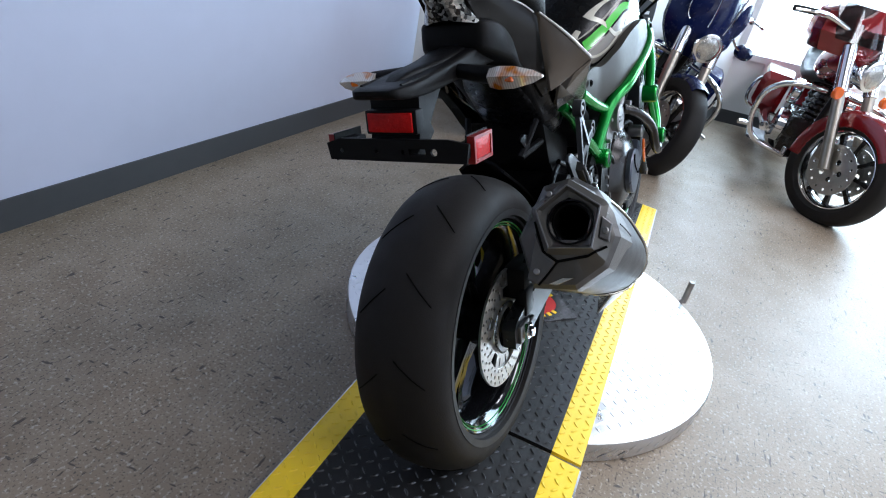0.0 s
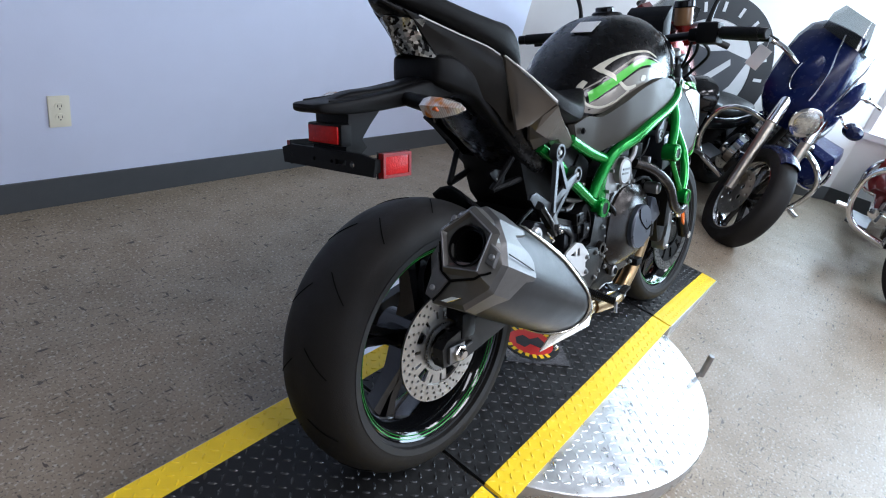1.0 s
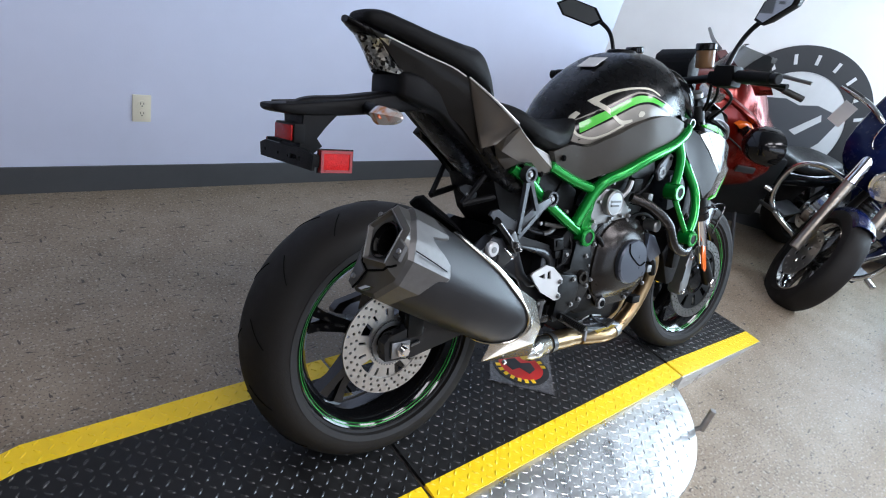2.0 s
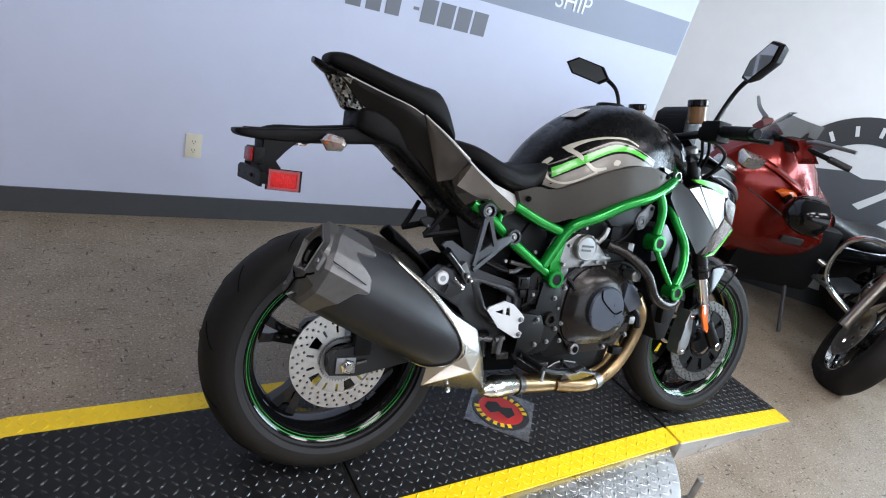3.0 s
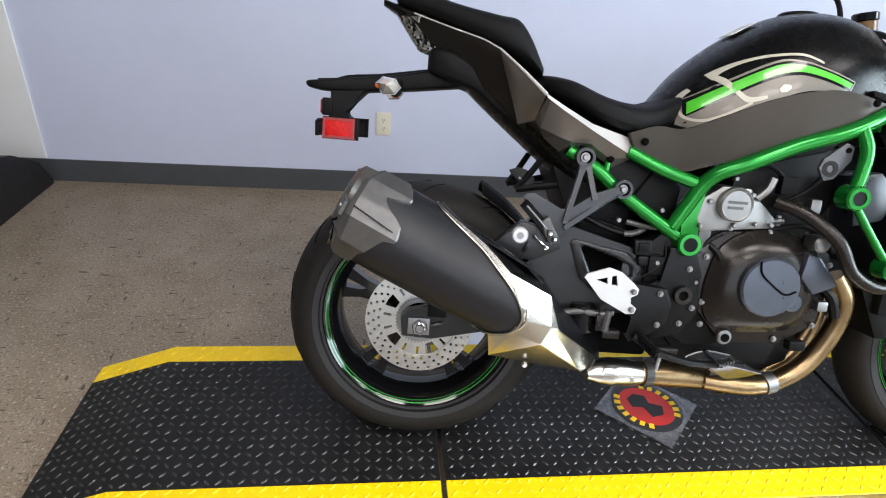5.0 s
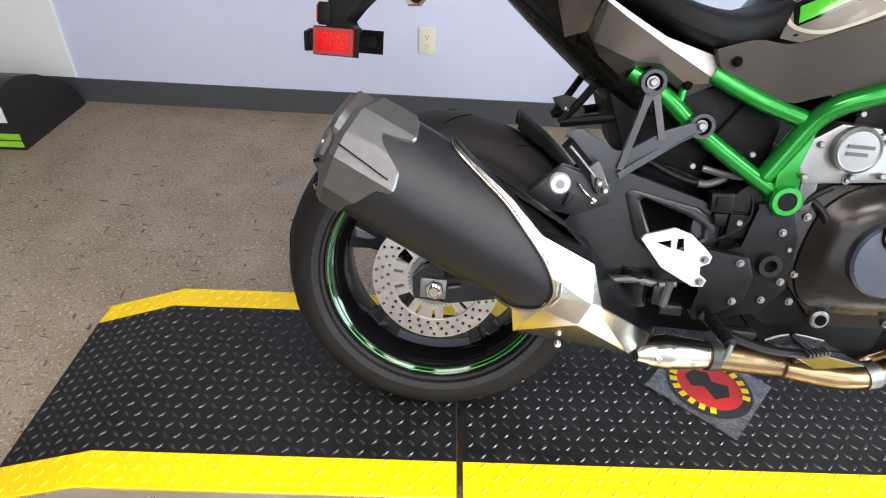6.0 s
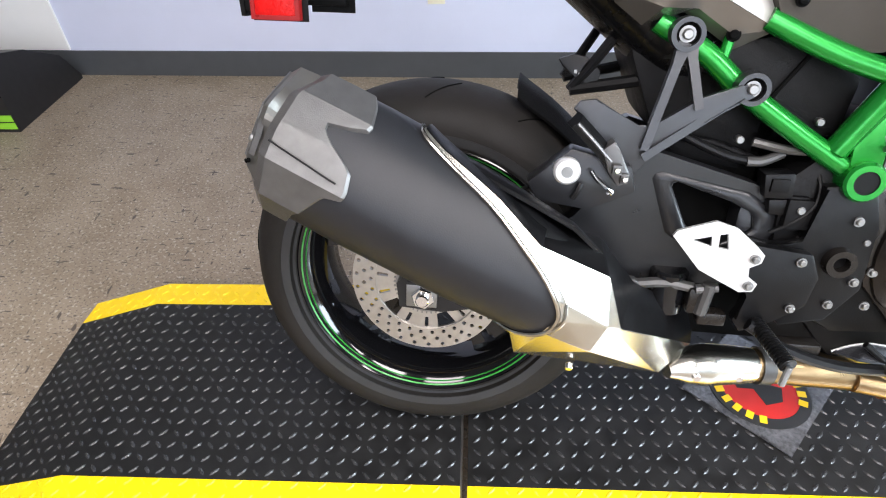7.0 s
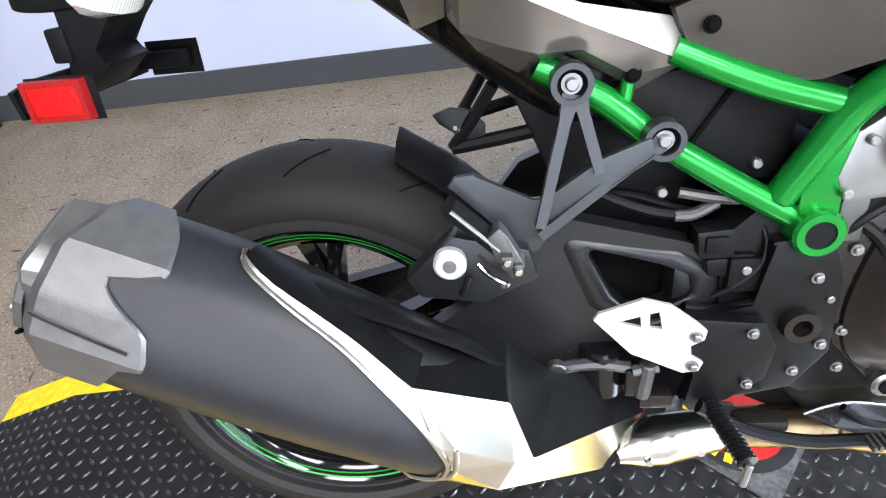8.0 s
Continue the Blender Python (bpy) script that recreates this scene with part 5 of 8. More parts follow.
def folded(names, bevel):
    """Flat faces between named corners, with softened folds and the thickness of sheet steel."""
    bm = bmesh.new()
    vs = {}
    for face in names:
        for q in face.split():
            if q not in vs:
                vs[q] = bm.verts.new(TIP[q])
        bm.faces.new([vs[q] for q in face.split()])
    bmesh.ops.recalc_face_normals(bm, faces=bm.faces)
    bmesh.ops.triangulate(bm, faces=[f for f in bm.faces if len(f.verts) > 4])
    bmesh.ops.bevel(bm, geom=[e for e in bm.edges if len(e.link_faces) == 2], offset=bevel, segments=2, affect="EDGES", profile=0.6, clamp_overlap=True)
    bmesh.ops.solidify(bm, geom=bm.faces[:], thickness=0.003)
    return bm


part("silencer_tip", folded(["a b e nose", "b c e", "nose e f lip cheek", "e c end_top end_low", "e end_low f", "lip f keel low lip_end", "f end_low keel_end keel"], 0.002), STRAP, bike, "bright folded stainless tip of the silencer", angle=20)
part("tip_guard", folded(["a b top_b top_a", "b c top_c top_b", "c end_top top_end top_c"], 0.004), SATIN, bike, "black guard above the silencer tip", angle=30)
part("tip_lip", tube(bmesh.new(), [TIP[q] for q in ("lip_end", "lip", "cheek", "nose")], 0.0026, 8, 4), STRAP, bike, "bright lip of the tip")
# flat band that widens along the sleeve's edge towards the tip, and the gusset that joins it to the tip
across = Vector((0.58, 0.52, 0.52)).normalized()
outer = [edge[j] + across * (0.006 + 0.0125 * ((j - 2) / 12) ** 1.3) for j in range(2, 14)] + [Vector(TIP["a"])]
bm = bmesh.new()
rim_v = {j: bm.verts.new(edge[j]) for j in range(2, 29)}
out_v = [bm.verts.new(q) for q in outer]
nose, cheek, lip = [bm.verts.new(TIP[q]) for q in ("nose", "cheek", "lip")]
for k in range(12):
    bm.faces.new((rim_v[k + 2], out_v[k], out_v[k + 1], rim_v[k + 3]))
for j in range(14, 18):
    bm.faces.new((rim_v[j], out_v[-1], rim_v[j + 1]))
bm.faces.new((rim_v[18], out_v[-1], nose))
for first, last, tip, after in ((18, 21, nose, cheek), (21, 26, cheek, lip), (26, 28, lip, None)):
    for j in range(first, last):
        bm.faces.new((rim_v[j], tip, rim_v[j + 1]))
    if after:
        bm.faces.new((rim_v[last], tip, after))
bmesh.ops.recalc_face_normals(bm, faces=bm.faces)
bmesh.ops.solidify(bm, geom=bm.faces[:], thickness=0.003)
part("tip_band", bm, STRAP, bike, "bright band along the edge of the sleeve", angle=30)
# black cover that slopes from the band in towards the wheel
far = curve([(0.026, -0.245, 0.609), (0.063, -0.230, 0.576), (0.115, -0.225, 0.536), TIP["top_a"]], 4)
rows = []
for o, q in zip(outer, far):
    o, q = Vector(o), Vector(q)
    row = [o.lerp(q, u) + Vector((0.002, 0, 0.007 * math.sin(math.pi * u))) for u in (0, 0.12, 0.3, 0.5, 0.7, 0.88, 1.0)]
    rows.append(row + [row[-1] + Vector((0, 0.004, -0.018))] + [r + Vector((-0.001, 0.001, -0.005)) for r in row[::-1]])
part("band_cover", rings(bmesh.new(), rows), SATIN, bike, "black cover beside the bright band", angle=50)
part("tip_screw", bar(bmesh.new(), (0.225, -0.250, 0.290), (0.225, -0.258, 0.285), 0.006, n=12, bevel=0.0015), CHROME, bike)

CAP_K = [(0, 0.076), (0.03, 0.084), (0.095, 0.092), (0.112, 0.086), (0.122, 0.046), (0.145, 0.048), (0.165, 0.062), (0.20, 0.094), (0.25, 0.101), (0.27, 0.098), (0.283, 0.078), (0.333, 0.066), (0.40, 0.05), (0.55, 0.035), (0.8, 0.035), (0.93, 0.06), (1, 0.076)]
RIDGES = [0, 0.095, 0.18, 0.256, 0.36, 0.48, 0.6, 0.75, 0.9, 1.0]


def facet_ring(ends, scale, grow):
    """A ring of the cap: flat between its ridges; ends gives how far along each point stands."""
    full = {}
    out = []
    for j in range(n):
        e = ends(j / n)
        ring = [Vector(p) for p in sil_ring(e, scale(e), grow)]
        hi = next(q for q in RIDGES[1:] if q > j / n)
        lo = RIDGES[RIDGES.index(hi) - 1]
        a, b = ring[int(round(lo * n)) % n], ring[int(round(hi * n)) % n]
        f = (j - round(lo * n)) / max(1, round(hi * n) - round(lo * n))
        out.append(a + (b - a) * min(1, max(0, f)))
    return out


def cap_front(k):
    return float(np.interp(k, [a for a, _ in CAP_K], [b for _, b in CAP_K]))


def cap_rear(k):
    """The rear edge juts out into a fin at the top."""
    return float(np.interp(k, (0, 0.03, 0.1, 0.2, 0.35, 0.8, 1.0), (0.017, 0.015, 0.002, 0.001, 0.008, 0.012, 0.017)))


def fall(k, d):
    return cap_rear(k) + (cap_front(k) - cap_rear(k)) * d


rows = [facet_ring(lambda k: cap_rear(k) - 0.010, lambda e: 0.94, 0.004), facet_ring(cap_rear, taper, 0.0088), facet_ring(lambda k: fall(k, 0.5), taper, 0.0092), facet_ring(lambda k: fall(k, 0.96), taper, 0.0090), facet_ring(lambda k: fall(k, 1.0), taper, 0.0068), facet_ring(lambda k: fall(k, 1.0), taper, 0.003)]
cap = part("silencer_cap", rings(bmesh.new(), rows, caps=False), CAP, bike, "titanium grey facetted silencer end cap", angle=26)
MOUTH = (-0.016, 0.0165, -0.281)
pent = [(0.008, 0.052), (-0.045, 0.025), (-0.040, -0.037), (0.023, -0.044), (0.050, 0.0105)]


def face_ring(scale, s, pts):
    return [silencer_at(s, MOUTH[1] + v * scale, MOUTH[2] + y * scale) for y, v in pts]


outer = facet_ring(lambda k: cap_rear(k) - 0.010, lambda e: 0.94, 0.004)
# end face: from the cap's rear edge in to a pentagon round the outlet
five = []
for j in range(n):
    a = Vector(outer[j]) - Vector(silencer_at(-0.012, MOUTH[1], MOUTH[2]))
    y, v = a.y, (a.x * SIL_U[0] + a.z * SIL_U[1])
    an = math.atan2(v, y)
    c, w = math.cos(an), math.sin(an)
    best = 0.05
    for p, q in zip(pent, pent[1:] + pent[:1]):
        ex, ez = q[0] - p[0], q[1] - p[1]
        det = ex * w - ez * c
        if abs(det) > 1e-9:
            t, u = (ex * p[1] - ez * p[0]) / det, (c * p[1] - w * p[0]) / det
            if t > 0 and -1e-6 <= u <= 1 + 1e-6:
                best = t
    five.append((math.cos(an) * best, math.sin(an) * best))
rows = [outer, face_ring(1.32, -0.018, five), face_ring(1.10, -0.026, five), face_ring(1.04, -0.026, five), face_ring(0.95, -0.019, five)]
part("end_face", rings(bmesh.new(), rows, caps=False), END_METAL, cap, "brushed facetted end face", angle=20)


def face_s(y, v):
    """How far back the end face stands at a place across the silencer."""
    y, v = y - MOUTH[2], v - MOUTH[1]
    an = math.atan2(v, y)
    k = min(range(n), key=lambda j: abs(math.atan2(math.sin(math.atan2(five[j][1], five[j][0]) - an), math.cos(math.atan2(five[j][1], five[j][0]) - an))))
    return float(np.interp(math.hypot(y, v) / math.hypot(*five[k]), (1.04, 1.10, 1.32, 2.2), (-0.026, -0.026, -0.018, -0.009)))


def face_plate(name, pts, lift, material, label=""):
    """A thin raised plate that lies on the end face."""
    bm = bmesh.new()
    rings(bm, [[silencer_at(face_s(y, v) + d, v, y) for y, v in pts] for d in (0.004, -lift * 0.6)] + [[silencer_at(face_s(y, v) - lift, v + (np.mean([q for _, q in pts]) - v) * 0.12, y + (np.mean([q for q, _ in pts]) - y) * 0.12) for y, v in pts]])
    return part(name, bm, material, cap, label, angle=20)


corners = [face_ring(1.07, -0.027, pent)[k % 5] for k in range(6)]
bm = bmesh.new()
for p, q in zip(corners, corners[1:]):
    bar(bm, p, q, 0.0016, n=8)
part("outlet_rim", bm, ALLOY, cap, "bright edge round the outlet")
part("outlet_floor", rings(bmesh.new(), [face_ring(0.96, -0.019, five), face_ring(0.74, -0.015, five), face_ring(0.72, 0.0, five)], caps=False), END_METAL, cap)
circ = [(0.0365 * math.cos(2 * math.pi * k / 32) - 0.002, 0.0365 * math.sin(2 * math.pi * k / 32) - 0.002) for k in range(32)]
rows = [face_ring(1.0, 0.0, circ), face_ring(1.0, -0.020, circ), face_ring(0.93, -0.021, circ), face_ring(0.90, -0.008, circ), face_ring(0.80, -0.008, circ), face_ring(0.78, -0.012, circ), face_ring(0.76, -0.010, circ)]
part("outlet_pipe", rings(bmesh.new(), rows, caps=False), SATIN, cap, "dark outlet pipe")
part("outlet_bore", rings(bmesh.new(), [face_ring(0.77, -0.011, circ), face_ring(0.74, 0.02, circ), face_ring(0.72, 0.22, circ), face_ring(0.1, 0.222, circ)], caps=False), SOOT_AND_SHADE, cap, "sooty bore of the outlet")
face_plate("face_plate", [(-0.229, -0.008), (-0.245, -0.038), (-0.268, -0.052), (-0.242, -0.090), (-0.224, -0.084)], 0.004, CAP, "raised lower plate of the end face")
face_plate("face_plate", [(-0.334, 0.028), (-0.348, 0.018), (-0.347, -0.010), (-0.333, -0.006)], 0.004, CAP, "raised plate beside the outlet")
face_plate("face_plate", [(-0.236, 0.053), (-0.252, 0.064), (-0.258, 0.056), (-0.240, 0.043)], 0.004, CAP, "raised plate above the outlet")
face_plate("face_slot", [(-0.258, -0.088), (-0.274, -0.087), (-0.300, -0.072), (-0.282, -0.074)], 0.0025, STRAP, "bright slot edge under the outlet")
# black lines put the shade of the face's grooves into colour
for line in ([(-0.226, 0.010), (-0.246, -0.036), (-0.270, -0.050), (-0.318, -0.036)], [(-0.270, -0.051), (-0.243, -0.091)], [(-0.318, -0.036), (-0.345, -0.018)]):
    fine = [(y0 + (y1 - y0) * k / 6, v0 + (v1 - v0) * k / 6) for (y0, v0), (y1, v1) in zip(line, line[1:]) for k in range(7)]
    part("face_groove", tube(bmesh.new(), [silencer_at(face_s(y, v) - 0.0008, v, y) for y, v in fine], 0.0022, 6, 1), SOOT_AND_SHADE, cap)
for v, y in ((-0.070, -0.239), (0.006, -0.3405), (0.055, -0.246)):
    spot = Vector(silencer_at(face_s(y, v), v, y))
    w = Vector((-SIL_A[0], 0, -SIL_A[1]))
    part("cap_screw", bar(bmesh.new(), spot - w * 0.004, spot + w * 0.0075, 0.0055, n=14, bevel=0.0015), ALLOY, cap, "bright end cap screw")
part("cap_seam", tube(bmesh.new(), [silencer_at(0.0, 0.020, -0.3575), silencer_at(0.045, 0.016, -0.360), silencer_at(0.085, 0.012, -0.3605)], 0.0012, 6, 3), SATIN, cap)

# header pipes and collector
bm = tube(bmesh.new(), [(0.388, -0.168, 0.236), (0.415, -0.155, 0.238), (0.45, -0.140, 0.234), (0.50, -0.122, 0.226), (0.533, -0.112, 0.222)], [0.012, 0.027, 0.034, 0.032, 0.029], 20)
shield = part("link_shield", bm, STRAP, bike, "bright stainless shield over the link pipe")
for x, y, z in ((0.43, -0.178, 0.236), (0.505, -0.150, 0.222)):
    part("shield_screw", bar(bmesh.new(), (x, y + 0.008, z), (x, y - 0.006, z), 0.006, n=12, bevel=0.001), CHROME, shield)
part("collector", tube(bmesh.new(), [(0.50, -0.12, 0.226), (0.54, -0.11, 0.222), (0.62, -0.102, 0.218), (0.70, -0.098, 0.214), (0.78, -0.095, 0.212)], [0.024, 0.028, 0.030, 0.028, 0.034], 18), HEADER, bike, "heat-stained collector pipe")
part("pipe_clamp", tube(bmesh.new(), [(0.545, -0.110, 0.2215), (0.565, -0.108, 0.221)], 0.0315, 18), ALLOY_DARK, bike)
for k, (y0, y1) in enumerate(((-0.112, -0.130), (-0.05, -0.045), (0.0, 0.045), (0.05, 0.130))):
    part("header_pipe", tube(bmesh.new(), [(0.70, -0.11 + 0.016 * k, 0.214), (0.80, -0.125 + 0.02 * k, 0.212), (0.88, y0, 0.222), (0.945, y0, 0.270), (0.985, (y0 + y1) / 2, 0.355), (0.992, y1, 0.44), (0.955, y1, 0.500)], 0.0235, 14), HEADER, bike, "heat-stained header pipe")
part("pipe_clamp", tube(bmesh.new(), [(0.845, -0.118, 0.214), (0.87, -0.114, 0.220)], 0.0275, 16), ALLOY, bike)

for a, c, r in (((0.745, -0.098, 0.2125), (0.757, -0.097, 0.2125), 0.0365),):
    part("pipe_joint", tube(bmesh.new(), [a, c], r, 18), HEADER, bike)
part("pipe_bracket", plate(bmesh.new(), [(0.70, 0.235), (0.735, 0.24), (0.745, 0.29), (0.715, 0.29)], -0.135, -0.129, 0.002), ALLOY_DARK, bike)

# ---- engine ----
bm = plate(bmesh.new(), [(0.49, 0.54), (0.56, 0.61), (0.80, 0.60), (0.93, 0.555), (0.945, 0.47), (0.92, 0.37), (0.84, 0.325), (0.62, 0.31), (0.51, 0.37)], -0.145, 0.145, 0.02)
engine = part("engine", bm, ENGINE_BLACK, bike, "black four-cylinder engine case")
part("cylinder_block", plate(bmesh.new(), [(0.64, 0.57), (0.86, 0.57), (0.945, 0.70), (0.92, 0.79), (0.70, 0.77)], -0.125, 0.125, 0.015), ENGINE_BLACK, engine)
part("sump", plate(bmesh.new(), [(0.58, 0.325), (0.88, 0.335), (0.86, 0.255), (0.66, 0.235)], -0.10, 0.10, 0.015), ENGINE_BLACK, engine)
outline = [(0.634, 0.490), (0.650, 0.548), (0.695, 0.588), (0.757, 0.602), (0.830, 0.592), (0.882, 0.552), (0.900, 0.485), (0.888, 0.412), (0.850, 0.372), (0.780, 0.360), (0.700, 0.360), (0.652, 0.382), (0.632, 0.432)]
fine = []
for k in range(len(outline)):
    p0, p1, p2, p3 = [np.array(outline[(k + d) % len(outline)]) for d in (-1, 0, 1, 2)]
    fine += [0.5 * (2 * p1 + (p2 - p0) * f + (2 * p0 - 5 * p1 + 4 * p2 - p3) * f * f + (3 * p1 - p0 - 3 * p2 + p3) * f ** 3) for f in (0, 0.25, 0.5, 0.75)]
bm = rings(bmesh.new(), [[(0.760 + (x - 0.760) * q, y, 0.482 + (z - 0.482) * q) for x, z in fine] for q, y in ((1.0, -0.138), (1.0, -0.156), (0.985, -0.164), (0.90, -0.172), (0.82, -0.183), (0.70, -0.192), (0.55, -0.198), (0.2, -0.200), (0.02, -0.200))])
cover = part("clutch_cover", bm, ENGINE, engine, "dark round clutch cover")
part("cover_flange", plate(bmesh.new(), [(0.600, 0.552), (0.662, 0.590), (0.795, 0.600), (0.885, 0.56), (0.928, 0.475), (0.916, 0.392), (0.84, 0.335), (0.70, 0.328), (0.632, 0.40), (0.598, 0.485)], -0.158, -0.135, 0.006), ENGINE, engine)
bm = spin(bmesh.new(), [(0.066, -0.190), (0.067, -0.210), (0.063, -0.215), (0.0, -0.216)], 40, (0.757, 0, 0.480))
boss = part("oil_cap_cover", bm, BLUEGREY, engine, "blue-grey round cover")
# the groove is a black line, its shade given as colour
part("cover_groove", tube(bmesh.new(), [(0.722, -0.2165, 0.538), (0.728, -0.2165, 0.512), (0.755, -0.2165, 0.488), (0.788, -0.2165, 0.468), (0.812, -0.2165, 0.476)], 0.0022, 6), SOOT_AND_SHADE, boss)
part("cover_plug", bar(bmesh.new(), (0.818, -0.185, 0.447), (0.818, -0.209, 0.447), 0.020, n=26, bevel=0.003), BLUEGREY, engine, "small blue-grey round plug")
part("side_cover", plate(bmesh.new(), [(0.832, 0.560), (0.862, 0.552), (0.915, 0.492), (0.86, 0.468), (0.825, 0.505)], -0.205, -0.17, 0.006), BLUEGREY, engine, "blue-grey wedge cover")
body = plate(bmesh.new(), [(0.598, 0.662), (0.637, 0.690), (0.700, 0.688), (0.737, 0.650), (0.764, 0.628), (0.764, 0.604), (0.600, 0.586), (0.588, 0.615)], -0.166, -0.10, 0.006)
throttle = part("throttle_body", body, ALLOY, engine, "bright cast alloy throttle body")
bm = spin(bmesh.new(), [(0.036, -0.160), (0.038, -0.184), (0.034, -0.188), (0.031, -0.186), (0.012, -0.187), (0.0, -0.187)], 32, (0.662, 0, 0.652))
part("throttle_cover", bm, ALLOY, throttle, "bright round cover")
bm = bmesh.new()
for k in range(2):
    box(bm, (0.642, -0.1885, 0.655 - 0.012 * k), (0.684 - 0.008 * k, -0.1865, 0.661 - 0.012 * k))
part("cover_mark", bm, ALLOY_DARK, throttle, "small plain raised marks")
part("throttle_arm", tube(bmesh.new(), [(0.715, -0.165, 0.668), (0.733, -0.17, 0.69), (0.742, -0.17, 0.715)], 0.009, 10), ALLOY, throttle)
for x, z in ((0.658, 0.708), (0.610, 0.655), (0.597, 0.60), (0.672, 0.606), (0.72, 0.612), (0.755, 0.612), (0.702, 0.675)):
    part("throttle_bolt", bar(bmesh.new(), (x, -0.162, z), (x, -0.176, z), 0.0055, n=10, bevel=0.0015), ALLOY, throttle)
bm = bmesh.new()
for x in (0.640, 0.665, 0.71, 0.76, 0.792):
    bar(bm, (x, -0.135, 0.600), (x, -0.135, 0.632), 0.006, n=8)
part("fuel_rail", tube(bm, [(0.625, -0.13, 0.628), (0.70, -0.14, 0.612), (0.80, -0.14, 0.62)], 0.007, 8), ALLOY, engine)
part("airbox", plate(bmesh.new(), [(0.60, 0.70), (0.88, 0.78), (0.93, 0.84), (0.60, 0.80)], -0.14, 0.14, 0.015), PLASTIC, bike, "black air box under the tank")
part("battery_box", plate(bmesh.new(), [(0.36, 0.71), (0.47, 0.735), (0.565, 0.68), (0.555, 0.60), (0.50, 0.60), (0.40, 0.67)], -0.125, 0.125, 0.012), PLASTIC, bike, "black electrics box")
part("box_seam", tube(bmesh.new(), [(0.44, -0.127, 0.625), (0.49, -0.127, 0.705)], 0.003, 6), SOOT_AND_SHADE, bike)
part("shock_absorber", bar(bmesh.new(), (0.45, 0, 0.40), (0.50, 0, 0.66), 0.035, n=18), ENGINE_BLACK, bike)
bm = plate(bmesh.new(), [(0.495, 0.52), (0.54, 0.53), (0.545, 0.455), (0.50, 0.45)], -0.145, -0.105, 0.006)
box(bm, (0.505, -0.152, 0.485), (0.53, -0.14, 0.525), 0.003)
part("servo_box", bm, PLASTIC, bike, "black servo box")
for x, y, z in ((0.523, -0.128, 0.623), (0.520, -0.152, 0.507), (0.430, -0.122, 0.593)):
    part("box_bolt", bar(bmesh.new(), (x, y + 0.004, z), (x, y - 0.008, z), 0.0058, n=12, bevel=0.0015), ALLOY, bike, "bright round bolt")
part("relay_box", plate(bmesh.new(), [(0.464, 0.554), (0.504, 0.557), (0.508, 0.520), (0.470, 0.520)], -0.152, -0.120, 0.004), SATIN, bike, "black relay box")
part("relay_lid", box(bmesh.new(), (0.474, -0.156, 0.530), (0.498, -0.150, 0.549), 0.002), PLASTIC, bike)
part("relay_box", plate(bmesh.new(), [(0.478, 0.518), (0.512, 0.520), (0.530, 0.512), (0.526, 0.494), (0.482, 0.496)], -0.150, -0.118, 0.004), SATIN, bike, "black relay box")
part("clutch_hose", tube(bmesh.new(), [(0.348, -0.105, 0.597), (0.395, -0.115, 0.577), (0.432, -0.120, 0.566), (0.467, -0.122, 0.565), (0.497, -0.118, 0.578)], 0.0065, 10), SATIN, bike, "black rubber hose")
part("hose_end", tube(bmesh.new(), [(0.447, -0.124, 0.563), (0.467, -0.126, 0.565), (0.492, -0.122, 0.576)], 0.0070, 10), ALLOY_DARK, bike, "grey hose fitting")
part("thin_cable", tube(bmesh.new(), [(0.535, -0.14, 0.560), (0.540, -0.15, 0.535), (0.534, -0.155, 0.510), (0.513, -0.155, 0.488), (0.490, -0.15, 0.470)], 0.0035, 8), ENGINE_BLACK, bike)
brkt = part("hugger_bracket", plate(bmesh.new(), [(0.179, 0.683), (0.200, 0.690), (0.221, 0.686), (0.240, 0.668), (0.238, 0.640), (0.209, 0.656), (0.186, 0.672)], -0.074, -0.066, 0.002), SATIN, bike, "black hugger bracket")
for k in range(3):
    part("bracket_mark", box(bmesh.new(), (0.203 + 0.006 * k, -0.0755, 0.664 - 0.004 * k), (0.207 + 0.006 * k, -0.0738, 0.669 - 0.004 * k)), ALLOY, brkt)
part("wiring", tube(bmesh.new(), [(0.555, -0.135, 0.535), (0.562, -0.15, 0.50), (0.545, -0.155, 0.468), (0.50, -0.15, 0.452), (0.46, -0.15, 0.458)], 0.006, 8), PLASTIC, bike)
part("starter_motor", bar(bmesh.new(), (0.60, -0.125, 0.605), (0.60, 0.05, 0.605), 0.03, n=18, bevel=0.004), ENGINE_BLACK, engine)
bm = bmesh.new()
tube(bm, [(0.628, -0.150, 0.575), (0.645, -0.155, 0.60), (0.655, -0.15, 0.615)], 0.010, 8)
tube(bm, [(0.605, -0.150, 0.53), (0.625, -0.16, 0.565), (0.655, -0.158, 0.585)], 0.006, 8)
part("breather", bm, ENGINE_BLACK, engine)
part("oil_filler", bar(bmesh.new(), (0.852, -0.17, 0.583), (0.852, -0.215, 0.583), 0.018, n=14, bevel=0.004), ALLOY, engine, "bright oil filler cap")
for spot in [(0.628, -0.160, 0.530), (0.612, -0.160, 0.470), (0.640, -0.160, 0.372), (0.71, -0.160, 0.340), (0.82, -0.160, 0.347), (0.905, -0.160, 0.385), (0.915, -0.160, 0.53), (0.76, -0.162, 0.595), (0.845, -0.162, 0.60), (0.70, -0.160, 0.575), (0.668, -0.165, 0.60), (0.635, -0.160, 0.425)]:
    part("case_bolt", bolts(bmesh.new(), [spot], 0.0046, 0.008), ALLOY, engine, "bright case bolts")
bm = bmesh.new()
bar(bm, (0.700, -0.155, 0.345), (0.700, -0.17, 0.345), 0.017, n=20, bevel=0.003)
